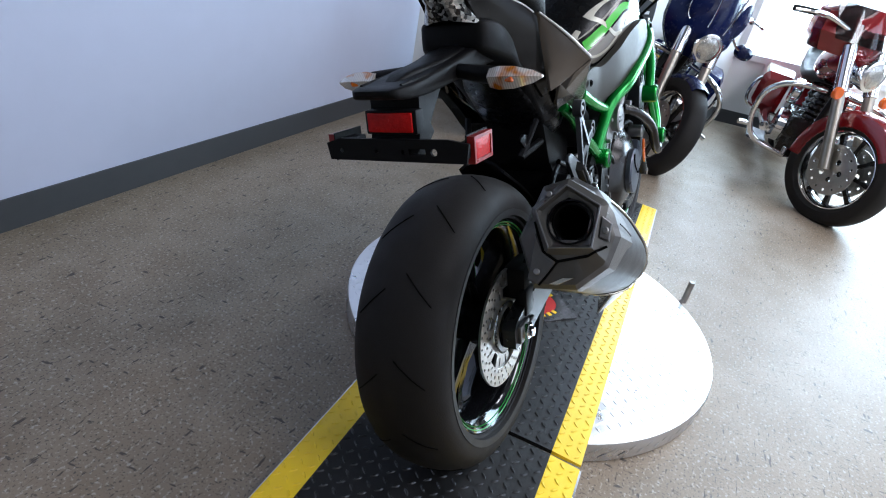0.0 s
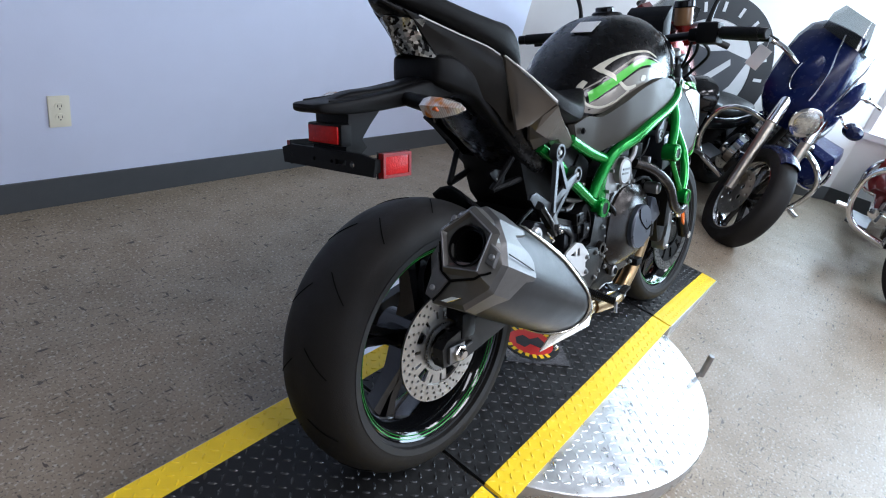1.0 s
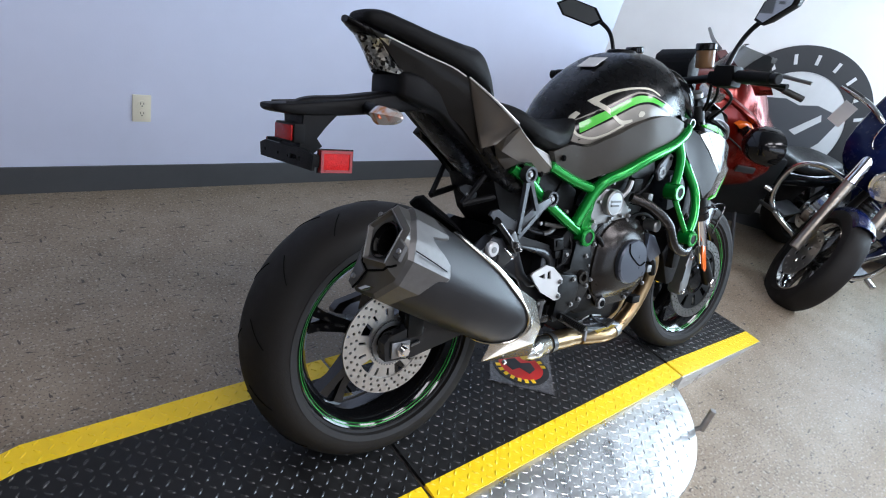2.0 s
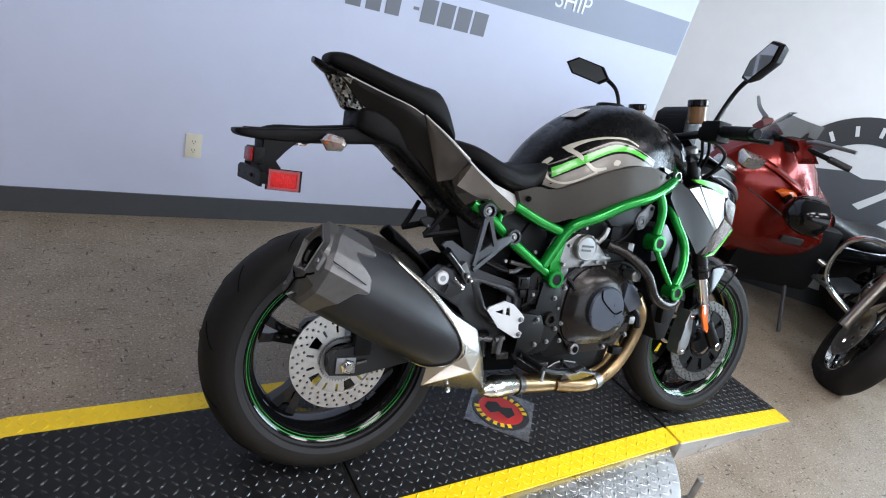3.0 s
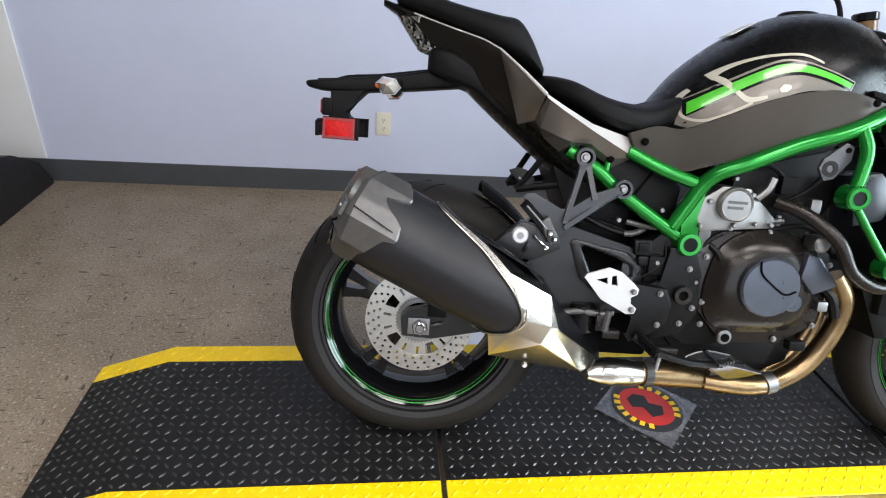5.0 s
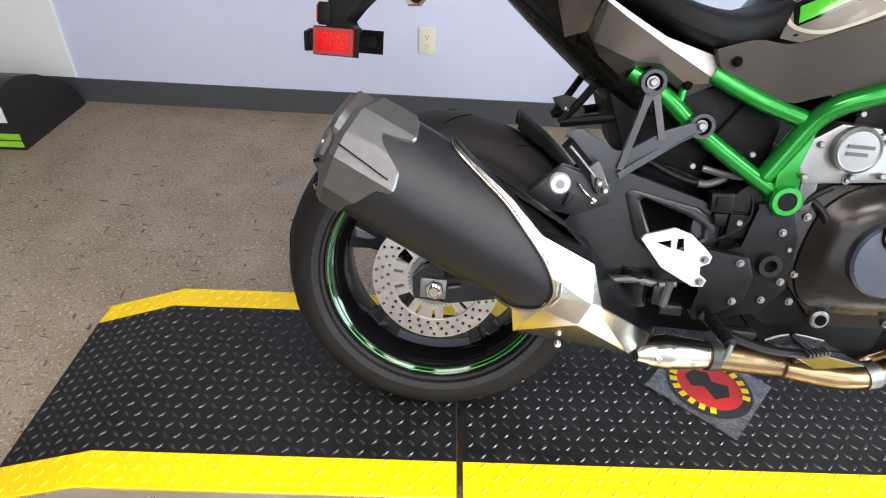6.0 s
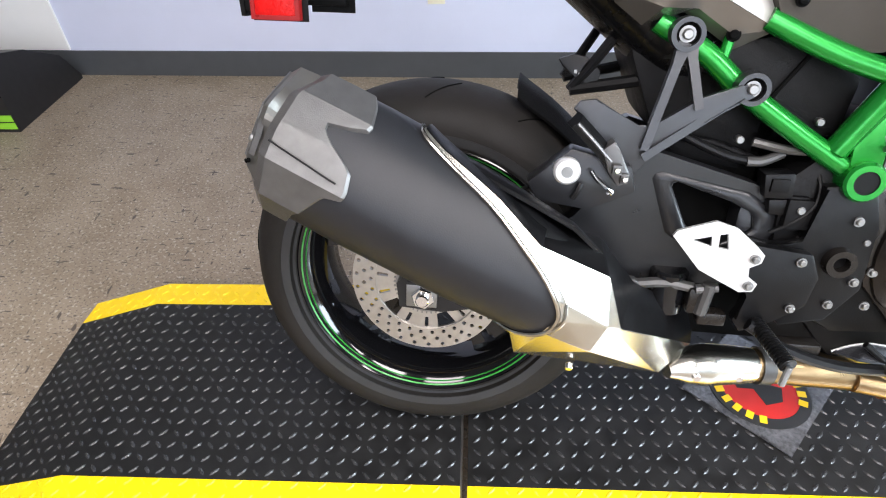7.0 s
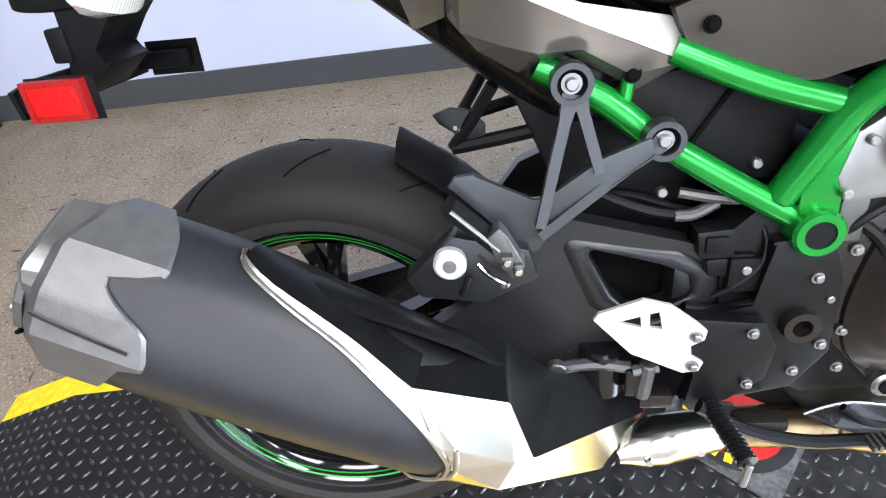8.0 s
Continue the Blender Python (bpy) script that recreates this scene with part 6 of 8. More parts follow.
part("sight_glass", bm, ALLOY, engine, "round oil sight glass")
part("sight_centre", bar(bmesh.new(), (0.700, -0.165, 0.345), (0.700, -0.172, 0.345), 0.010, n=16), SOOT_AND_SHADE, engine)
part("belly_pan", plate(bmesh.new(), [(0.545, 0.335), (0.93, 0.345), (0.915, 0.265), (0.86, 0.238), (0.62, 0.235), (0.555, 0.27)], -0.088, 0.088, 0.012), PLASTIC, bike, "black belly pan under the engine")
BELLY = make("smoked_gloss_paint", (0.13, 0.135, 0.15), 0.09, 0.85, vary=0.05)
bm = bmesh.new()
UPPER = [(0.626, -0.150, 0.285), (0.650, -0.150, 0.297), (0.681, -0.150, 0.303), (0.730, -0.150, 0.296), (0.800, -0.176, 0.266), (0.733, -0.176, 0.278), (0.650, -0.176, 0.287)]
LOWER = [(0.626, -0.150, 0.285), (0.650, -0.176, 0.287), (0.733, -0.176, 0.278), (0.800, -0.176, 0.266), (0.768, -0.150, 0.241), (0.731, -0.150, 0.236)]
for face in (UPPER, LOWER):
    bm.faces.new([bm.verts.new(q) for q in face])
bmesh.ops.recalc_face_normals(bm, faces=bm.faces)
bmesh.ops.triangulate(bm, faces=bm.faces[:])
bmesh.ops.solidify(bm, geom=bm.faces[:], thickness=0.004)
part("belly_cowl", bm, BELLY, bike, "smoky glossy belly cowl in two facets", angle=15)
part("belly_edge", tube(bmesh.new(), UPPER[:4], 0.0022, 6, 3), ALLOY, bike, "bright edge of the belly cowl")
# small hoses, clips and connectors round the engine
for pts, r, mat in (([(0.60, -0.14, 0.70), (0.66, -0.15, 0.735), (0.74, -0.15, 0.74), (0.80, -0.14, 0.70)], 0.006, PLASTIC), ([(0.62, -0.145, 0.565), (0.645, -0.165, 0.545), (0.66, -0.168, 0.52)], 0.007, ENGINE_BLACK),
                    ([(0.78, -0.15, 0.66), (0.82, -0.165, 0.69), (0.86, -0.16, 0.73)], 0.005, PLASTIC), ([(0.77, -0.155, 0.60), (0.82, -0.17, 0.615), (0.87, -0.175, 0.60), (0.91, -0.17, 0.56)], 0.006, PLASTIC),
                    ([(0.53, -0.13, 0.46), (0.515, -0.14, 0.43), (0.49, -0.15, 0.415)], 0.006, PLASTIC), ([(0.45, -0.12, 0.59), (0.50, -0.13, 0.583), (0.55, -0.14, 0.588)], 0.0065, ALLOY_DARK),
                    ([(0.66, -0.165, 0.31), (0.70, -0.17, 0.285), (0.76, -0.165, 0.28)], 0.005, PLASTIC), ([(0.88, -0.15, 0.50), (0.93, -0.165, 0.46), (0.955, -0.16, 0.41)], 0.012, ENGINE_BLACK)):
    part("small_hose", tube(bmesh.new(), pts, r, 8), mat, bike)
for x, y, z, w, h, mat in ((0.615, -0.15, 0.57, 0.014, 0.03, ALLOY_DARK), (0.80, -0.16, 0.655, 0.018, 0.014, PLASTIC), (0.845, -0.165, 0.66, 0.012, 0.016, ALLOY), (0.785, -0.155, 0.70, 0.02, 0.02, PLASTIC), (0.62, -0.15, 0.73, 0.012, 0.012, ALLOY),
                           (0.52, -0.145, 0.50, 0.018, 0.022, PLASTIC), (0.405, -0.165, 0.365, 0.012, 0.02, ENGINE), (0.43, -0.17, 0.34, 0.02, 0.010, ENGINE), (0.55, -0.19, 0.315, 0.03, 0.008, ENGINE), (0.91, -0.165, 0.435, 0.012, 0.012, ALLOY), (0.875, -0.16, 0.335, 0.02, 0.012, PLASTIC)):
    part("connector", box(bmesh.new(), (x - w, y - 0.012, z - h), (x + w, y + 0.012, z + h), 0.004), mat, bike)
# pivot plate, footpeg hanger, heel guard and brake pedal
part("pivot_plate", plate(bmesh.new(), [(0.540, 0.545), (0.602, 0.553), (0.622, 0.492), (0.626, 0.397), (0.592, 0.345), (0.531, 0.330), (0.495, 0.375), (0.476, 0.455), (0.534, 0.462)], -0.165, -0.145, 0.004), SATIN, bike, "satin black swingarm pivot plate")
bm = spin(bmesh.new(), [(0.011, -0.178), (0.020, -0.178), (0.022, -0.165), (0.011, -0.165)], 28, (0.583, 0, 0.440), closed=True)
part("pivot_cap", bm, ENGINE, bike, "dark pivot cap")
part("footpeg_hanger", plate(bmesh.new(), [(0.452, 0.465), (0.54, 0.455), (0.556, 0.42), (0.55, 0.375), (0.512, 0.345), (0.47, 0.325), (0.455, 0.345), (0.475, 0.385), (0.448, 0.41)], -0.186, -0.166, 0.006), SATIN, bike, "satin black footpeg hanger")
heel_holes = [[(0.375, 0.468), (0.402, 0.460), (0.400, 0.475)], [(0.411, 0.459), (0.425, 0.457), (0.420, 0.480), (0.410, 0.478)]]
part("heel_guard", slab(bmesh.new(), [(0.349, 0.472), (0.354, 0.480), (0.402, 0.497), (0.432, 0.488), (0.462, 0.464), (0.474, 0.452), (0.472, 0.440), (0.458, 0.432), (0.460, 0.418), (0.474, 0.408), (0.470, 0.396), (0.452, 0.394), (0.392, 0.424)], -0.192, -0.187, heel_holes), ALLOY_WHITE, bike, "bright alloy heel guard with two holes")
for spot in [(0.462, -0.192, 0.446), (0.462, -0.192, 0.405), (0.525, -0.186, 0.444), (0.528, -0.186, 0.372), (0.588, -0.165, 0.372), (0.592, -0.165, 0.50), (0.612, -0.165, 0.41)]:
    part("hanger_bolt", bolts(bmesh.new(), [spot], 0.0046, 0.008), ALLOY, bike, "bright hanger bolts")
peg = part("footpeg", bar(bmesh.new(), (0.487, -0.182, 0.345), (0.508, -0.264, 0.326), 0.0095, n=14, bevel=0.002), SATIN, bike, "ribbed black footpeg")
for k in range(15):
    f = 0.10 + 0.87 * k / 14
    spot = Vector((0.487 + 0.021 * f, -0.182 - 0.082 * f, 0.345 - 0.019 * f))
    part("peg_rib", bar(bmesh.new(), spot, spot + Vector((0.0005, -0.0022, -0.0005)), 0.0118, n=12), SATIN, peg)
part("peg_feeler", bar(bmesh.new(), (0.509, -0.266, 0.326), (0.503, -0.270, 0.298), 0.0045, n=10, bevel=0.001), ALLOY, peg, "bright feeler pin")
part("brake_pedal", tube(bmesh.new(), [(0.475, -0.195, 0.345), (0.53, -0.205, 0.315), (0.60, -0.205, 0.295), (0.66, -0.20, 0.29), (0.685, -0.205, 0.295)], 0.0085, 8), SATIN, bike, "dark brake pedal")
for k in range(6):
    part("pedal_tooth", box(bmesh.new(), (0.668 + 0.006 * k, -0.222, 0.292 + 0.002 * k), (0.672 + 0.006 * k, -0.200, 0.300 + 0.002 * k), 0.0008), ALLOY_DARK, bike)
bm = tube(bmesh.new(), [(0.315, -0.155, 0.376), (0.36, -0.16, 0.385), (0.40, -0.165, 0.382)], 0.008, 8)
bar(bm, (0.312, -0.150, 0.374), (0.312, -0.165, 0.374), 0.014, n=16, bevel=0.002)
bar(bm, (0.413, -0.175, 0.345), (0.418, -0.175, 0.395), 0.010, n=10, bevel=0.002)
bar(bm, (0.40, -0.175, 0.385), (0.43, -0.175, 0.39), 0.007, n=8)
part("master_cylinder", bm, ALLOY_DARK, bike, "small grey brake master cylinder")
bm = bmesh.new()
bar(bm, (0.37, -0.14, 0.33), (0.37, -0.14, 0.40), 0.028, n=18, bevel=0.004)
part("brake_reservoir", bm, GLOSS, bike)

# passenger footpeg bracket
for s in (1,):
    for a, b in (((0.327, -0.158, 0.725), (0.293, -0.178, 0.585)), ((0.331, -0.158, 0.72), (0.353, -0.174, 0.640)), ((0.414, -0.160, 0.664), (0.293, -0.178, 0.575))):
        a, b = Vector((a[0], a[1] * s, a[2])), Vector((b[0], b[1] * s, b[2]))
        d = (b - a).normalized()
        u = Vector((-d.z, 0, d.x))
        rows = []
        for p, w in ((a, 0.010), (a + (b - a) * 0.25, 0.0058), (b, 0.0055)):
            rows.append([p + u * (w * i) + Vector((0, j * 0.006, 0)) for i, j in ((-1, -1), (1, -1), (1, 1), (-1, 1))])
        part("bracket_arm", rings(bmesh.new(), rows), BRACKET, bike, "grey alloy arm of the pillion peg bracket")
    for x, z in ((0.325, 0.728), (0.416, 0.666)):
        eye = part("bracket_eye", spin(bmesh.new(), [(0.0145, -0.013), (0.0205, -0.013), (0.0205, 0.007), (0.0145, 0.007)], 26, (x, -0.158 * s, z), closed=True), BRACKET, bike, "round alloy eye of the bracket")
        # black disc paints in the shade at the bottom of the eye
        part("eye_recess", bar(bmesh.new(), (x, -0.158 * s + 0.006 * s, z), (x, -0.158 * s - 0.007 * s, z), 0.015, n=24), SOOT_AND_SHADE, eye)
    web = plate(bmesh.new(), [(0.198, 0.632), (0.206, 0.643), (0.226, 0.646), (0.285, 0.612), (0.300, 0.612), (0.350, 0.652), (0.402, 0.672), (0.408, 0.655), (0.31, 0.585), (0.292, 0.554), (0.264, 0.545), (0.245, 0.590)], -0.174 if s > 0 else 0.166, -0.166 if s > 0 else 0.174, 0.002)
    part("bracket_web", web, BRACKET, bike)
    for spot in [(0.325, -0.162 * s, 0.728), (0.416, -0.162 * s, 0.666)]:
        part("bracket_bolt", bolts(bmesh.new(), [spot], 0.0068, 0.009, way=(0, -s, 0)), ALLOY, bike, "bright bracket bolts")
    bm = rings(bmesh.new(), [[(x + dx, -(0.192 + dy) * s, z + dz) for dx, dz, dy in ((-0.009, -0.006, 0.0), (0.003, 0.009, 0.0), (0.009, 0.006, 0.006), (0.006, 0.001, 0.016), (-0.004, -0.009, 0.014))] for x, z in ((0.199, 0.624), (0.204, 0.619), (0.226, 0.598), (0.246, 0.578), (0.252, 0.570))])
    part("pillion_peg", bm, SATIN, bike, "folded black pillion peg")
    part("peg_edge", tube(bmesh.new(), [(0.202, -0.209 * s, 0.621), (0.227, -0.210 * s, 0.597), (0.249, -0.210 * s, 0.575)], 0.0026, 8, 3), ALLOY, bike, "bright edge of the peg")
    bm = plate(bmesh.new(), [(0.236, 0.590), (0.250, 0.602), (0.258, 0.590), (0.275, 0.558), (0.272, 0.548), (0.261, 0.542), (0.246, 0.562)], -0.212 if s > 0 else 0.188, -0.188 if s > 0 else 0.212, 0.003)
    box(bm, (0.250, min(-0.20 * s, -0.222 * s), 0.560), (0.262, max(-0.20 * s, -0.222 * s), 0.574), 0.002)
    box(bm, (0.262, min(-0.20 * s, -0.218 * s), 0.548), (0.272, max(-0.20 * s, -0.218 * s), 0.562), 0.002)
    part("peg_hinge", bm, ALLOY_DARK, bike, "grey alloy peg hinge")
    part("peg_spring", tube(bmesh.new(), [(0.226, -0.207 * s, 0.560), (0.234, -0.210 * s, 0.550), (0.246, -0.211 * s, 0.541), (0.256, -0.209 * s, 0.534), (0.250, -0.207 * s, 0.531)], 0.0028, 8, 4), CHROME, bike, "bright return spring of the peg")
    part("peg_stop", tube(bmesh.new(), [(0.216, -0.200 * s, 0.540), (0.212, -0.203 * s, 0.530), (0.206, -0.203 * s, 0.520)], 0.004, 8, 3), SATIN, bike)
    for x, z in ((0.267, 0.556), (0.256, 0.567)):
        part("hinge_pin", bar(bmesh.new(), (x, -0.212 * s, z), (x, -0.224 * s, z), 0.0042, n=10, bevel=0.001), CHROME, bike)
bm = bar(bmesh.new(), (0.196, -0.185, 0.556), (0.196, -0.204, 0.556), 0.0180, n=28, bevel=0.003)
part("spool", bm, ALLOY_WHITE, bike, "bright round spool bolt")
part("spool_socket", bar(bmesh.new(), (0.196, -0.2035, 0.556), (0.196, -0.2055, 0.556), 0.0075, n=12), ALLOY, bike)
part("chain_guard", plate(bmesh.new(), [(0.145, 0.535), (0.20, 0.585), (0.28, 0.565), (0.29, 0.53), (0.23, 0.50), (0.16, 0.51)], -0.192, -0.160, 0.005), ARM_BLACK, bike, "dark mounting lug of the swingarm")

# hose round the front of the engine, radiator and its cowls
part("coolant_hose", tube(bmesh.new(), [(0.755, -0.17, 0.665), (0.808, -0.205, 0.644), (0.868, -0.235, 0.595), (0.908, -0.243, 0.530), (0.970, -0.243, 0.503), (1.022, -0.228, 0.522), (1.065, -0.18, 0.583), (1.075, -0.15, 0.62)], 0.0145, 14), ENGINE, bike, "dark glossy coolant hose")
part("oil_cooler", plate(bmesh.new(), [(1.015, 0.474), (1.09, 0.575), (1.15, 0.57), (1.138, 0.45), (1.112, 0.36), (1.075, 0.355)], -0.150, 0.150, 0.01), ENGINE_BLACK, bike, "black oil cooler in front of the engine")
part("radiator", box(bmesh.new(), (1.045, -0.175, 0.42), (1.085, 0.175, 0.80), 0.01), ENGINE_BLACK, bike, "black radiator behind the front wheel")
bm = bmesh.new()
for k in range(26):
    box(bm, (1.084, -0.165, 0.435 + 0.0138 * k), (1.090, 0.165, 0.438 + 0.0138 * k))
part("radiator_fin", bm, ENGINE_BLACK, bike)
part("intake_box", plate(bmesh.new(), [(0.91, 0.735), (0.97, 0.748), (1.015, 0.70), (0.995, 0.64), (0.925, 0.62)], -0.19, -0.10, 0.016), INTAKE, bike, "dark blue-grey intake box")
part("horn_plate", plate(bmesh.new(), [(0.812, 0.745), (0.820, 0.765), (0.862, 0.802), (0.882, 0.794), (0.880, 0.765), (0.850, 0.724), (0.828, 0.718)], -0.205, -0.195, 0.004), HANGER, bike, "grey engine hanger plate")
part("hanger_eye", spin(bmesh.new(), [(0.008, -0.207), (0.017, -0.207), (0.017, -0.203), (0.008, -0.203)], 22, (0.836, 0, 0.745), closed=True), ENGINE, bike)
part("hanger_eye", bar(bmesh.new(), (0.868, -0.203, 0.786), (0.868, -0.207, 0.786), 0.006, n=12), SOOT_AND_SHADE, bike)
for s in (1, -1):
    def cowl(name, pts, material, label, thick=0.012):
        bm = bmesh.new()
        a = [bm.verts.new((x, y * s, z)) for x, z, y in pts]
        b = [bm.verts.new((x, (y + thick) * s, z)) for x, z, y in pts]
        k = len(pts)
        fa = [bm.faces.new(a), bm.faces.new(b[::-1])]
        fa += [bm.faces.new((a[i], a[(i + 1) % k], b[(i + 1) % k], b[i])) for i in range(k)]
        bmesh.ops.triangulate(bm, faces=fa[:2])
        part(name, bm, material, bike, label, angle=30)
    cowl("radiator_shroud", [(0.985, 0.885, -0.17), (1.033, 0.860, -0.188), (1.10, 0.810, -0.192), (1.198, 0.742, -0.188), (1.176, 0.69, -0.186), (1.14, 0.659, -0.182), (1.09, 0.698, -0.19), (1.01, 0.775, -0.185), (0.972, 0.825, -0.178)], SHROUD, "dark grey radiator shroud", 0.03)
    cowl("shroud_trim", [(1.036, 0.861, -0.189), (1.083, 0.873, -0.186), (1.112, 0.834, -0.193), (1.205, 0.748, -0.189), (1.199, 0.741, -0.188), (1.10, 0.815, -0.193)], TITAN, "titanium grey strip along the shroud", 0.02)
    cowl("lamp_cowl", [(1.094, 0.872, -0.184), (1.170, 0.868, -0.178), (1.246, 0.853, -0.165), (1.251, 0.806, -0.168), (1.263, 0.785, -0.166), (1.209, 0.747, -0.188), (1.133, 0.816, -0.193)], SILVER, "silver cowl beside the headlamp", 0.02)
    cowl("lower_cowl", [(1.268, 0.782, -0.164), (1.290, 0.774, -0.158), (1.362, 0.752, -0.138), (1.325, 0.730, -0.150), (1.236, 0.666, -0.170), (1.222, 0.667, -0.172)], TITAN, "dark grey lower cowl", 0.02)
    cowl("lower_trim", [(1.266, 0.777, -0.166), (1.218, 0.670, -0.174), (1.166, 0.656, -0.180), (1.180, 0.692, -0.183), (1.205, 0.735, -0.186)], TITAN, "titanium grey lower trim", 0.02)
    cowl("cowl_stripe", [(1.057, 0.892, -0.182), (1.10, 0.896, -0.178), (1.158, 0.894, -0.170), (1.215, 0.882, -0.158), (1.269, 0.866, -0.145), (1.236, 0.860, -0.158), (1.149, 0.876, -0.178), (1.062, 0.884, -0.19)], STRIPE_GREEN, "green stripe on the lamp cowl", 0.01)
    cowl("headlamp_side", [(1.281, 0.835, -0.146), (1.316, 0.853, -0.130), (1.408, 0.829, -0.100), (1.384, 0.761, -0.118), (1.300, 0.790, -0.150)], CLEAR, "clear headlamp lens", 0.02)
    cowl("lamp_brow", [(1.205, 0.918, -0.130), (1.30, 0.950, -0.095), (1.38, 0.938, -0.07), (1.48, 0.884, -0.04), (1.475, 0.850, -0.05), (1.37, 0.885, -0.10)], SHROUD, "dark brow over the headlamp", 0.02)
    part("brow_edge", tube(bmesh.new(), [(1.21, -0.128 * s, 0.915), (1.30, -0.108 * s, 0.914), (1.38, -0.092 * s, 0.892), (1.45, -0.058 * s, 0.868), (1.476, -0.048 * s, 0.855)], [0.003, 0.005, 0.010, 0.012, 0.006], 8, 4), SILVER, bike, "silver edge of the brow")
    cowl("chin_fin", [(1.365, 0.752, -0.132), (1.375, 0.745, -0.130), (1.33, 0.715, -0.146), (1.245, 0.658, -0.170), (1.19, 0.650, -0.178), (1.25, 0.672, -0.168), (1.328, 0.727, -0.148)], STRIPE_GREEN, "green chin edge", 0.008)
part("headlamp_shell", rings(bmesh.new(), [oval(x, a, b, w, 2.6) for x, a, b, w in lerp([(1.14, 0.80, 0.93, 0.08), (1.22, 0.755, 0.975, 0.10), (1.30, 0.735, 0.968, 0.105), (1.40, 0.745, 0.945, 0.085), (1.47, 0.775, 0.90, 0.055), (1.50, 0.82, 0.87, 0.025)], 21)]), GLOSS, bike, "gloss black headlamp shell")
part("windscreen", rings(bmesh.new(), [[(x, y, z - 3 * y * y) for y in np.linspace(-w, w, 9)] + [(x + 0.004, y, z - 0.004 - 3 * y * y) for y in np.linspace(w, -w, 9)] for x, z, w in ((1.22, 1.008, 0.09), (1.30, 0.985, 0.09), (1.40, 0.955, 0.075), (1.46, 0.925, 0.05))]), GLOSS, bike, "small dark flyscreen")

# ---- fork, front brakes and mudguard ----
fx, fz = (FRONT - REAR).length, 0.318
for s in (1, -1):
    y = -0.108 * s
    leg = part("fork_leg", bar(bmesh.new(), (1.112, y, 0.965), (1.285, y, 0.580), 0.027, n=22, bevel=0.003), SATIN, bike, "satin black fork tube")
    part("fork_slider", bar(bmesh.new(), (1.283, y, 0.585), (1.362, y, 0.405), 0.021, n=20), CHROME, leg, "bright fork stanchion")
    part("fork_foot", bar(bmesh.new(), (1.360, y * 1.08, 0.410), (1.428, y * 1.08, 0.318), 0.019, 0.023, n=16, bevel=0.003), SATIN, leg, "black fork foot")
    for f in (0.15, 0.55, 0.9):
        spot = Vector((1.112, y, 0.965)).lerp(Vector((1.285, y, 0.580)), f)
        part("fork_band", bar(bmesh.new(), spot, spot + Vector((0.006, 0, -0.0134)), 0.0285, n=20), GLOSS, leg)
    part("fork_adjuster", bar(bmesh.new(), (1.30, y * 1.2, 0.47), (1.315, y * 1.2, 0.44), 0.009, n=10, bevel=0.002), ALLOY, leg)
    part("fork_seal", bar(bmesh.new(), (1.278, y, 0.597), (1.290, y, 0.570), 0.030, n=22, bevel=0.003), GLOSS, leg)
    bm = plate(bmesh.new(), [(1.272, 0.448), (1.292, 0.440), (1.300, 0.370), (1.296, 0.318), (1.280, 0.290), (1.256, 0.280), (1.240, 0.296), (1.246, 0.340), (1.256, 0.39)], -0.112 if s > 0 else 0.060, -0.060 if s > 0 else 0.112, 0.010)
    cal = part("front_caliper", bm, ALLOY, bike, "cast alloy front brake caliper")
    for spot in [(1.280, -0.112 * s, 0.425), (1.262, -0.112 * s, 0.298)]:
        part("caliper_bolt", bolts(bmesh.new(), [spot], 0.007, 0.008, way=(0, -s, 0)), CHROME, cal)
    bm = plate(bmesh.new(), [(1.276, 0.478), (1.300, 0.474), (1.336, 0.392), (1.333, 0.374), (1.313, 0.388), (1.285, 0.44)], -0.146 if s > 0 else 0.139, -0.139 if s > 0 else 0.146, 0.002)
    part("fork_reflector", bm, AMBER, bike, "amber fork reflector")
    part("axle_end", bar(bmesh.new(), (fx, -0.128 * s, fz), (fx, -0.142 * s, fz), 0.016, n=6, bevel=0.002), CHROME, bike)
    part("brake_hose", tube(bmesh.new(), [(1.30, -0.10 * s, 0.45), (1.33, -0.12 * s, 0.52), (1.29, -0.10 * s, 0.60), (1.22, -0.08 * s, 0.70), (1.16, -0.05 * s, 0.84)], 0.0045, 8), PLASTIC, bike)
rows = []
for k in range(15):
    a = radians(104 - 60 * k / 14)
    q = 0.322
    w = 0.066 - 0.02 * abs(k - 6) / 8
    rows.append([(fx + (q - 0.05 * u * u) * math.cos(a), w * u, fz + (q - 0.05 * u * u) * math.sin(a)) for u in (-1, -0.7, -0.35, 0, 0.35, 0.7, 1)] + [(fx + (q - 0.006 - 0.05 * u * u) * math.cos(a), w * u * 0.95, fz + (q - 0.006 - 0.05 * u * u) * math.sin(a)) for u in (1, 0.7, 0.35, 0, -0.35, -0.7, -1)])
bm = rings(bmesh.new(), rows)
for s in (1, -1):
    plate(bm, [(1.385, 0.60), (1.46, 0.600), (1.41, 0.52), (1.36, 0.44), (1.345, 0.47)], -0.083 if s > 0 else 0.076, -0.076 if s > 0 else 0.083, 0.002)
part("front_mudguard", bm, GLOSS, bike, "gloss black front mudguard")
for s in (1, -1):
    bm = tube(bmesh.new(), [(1.38, -0.086 * s, 0.598), (1.46, -0.076 * s, 0.612), (1.555, -0.06 * s, 0.598), (1.51, -0.07 * s, 0.55), (1.45, -0.083 * s, 0.50)], 0.0035, 6, 3)
    part("mudguard_edge", bm, GLOSS, bike)

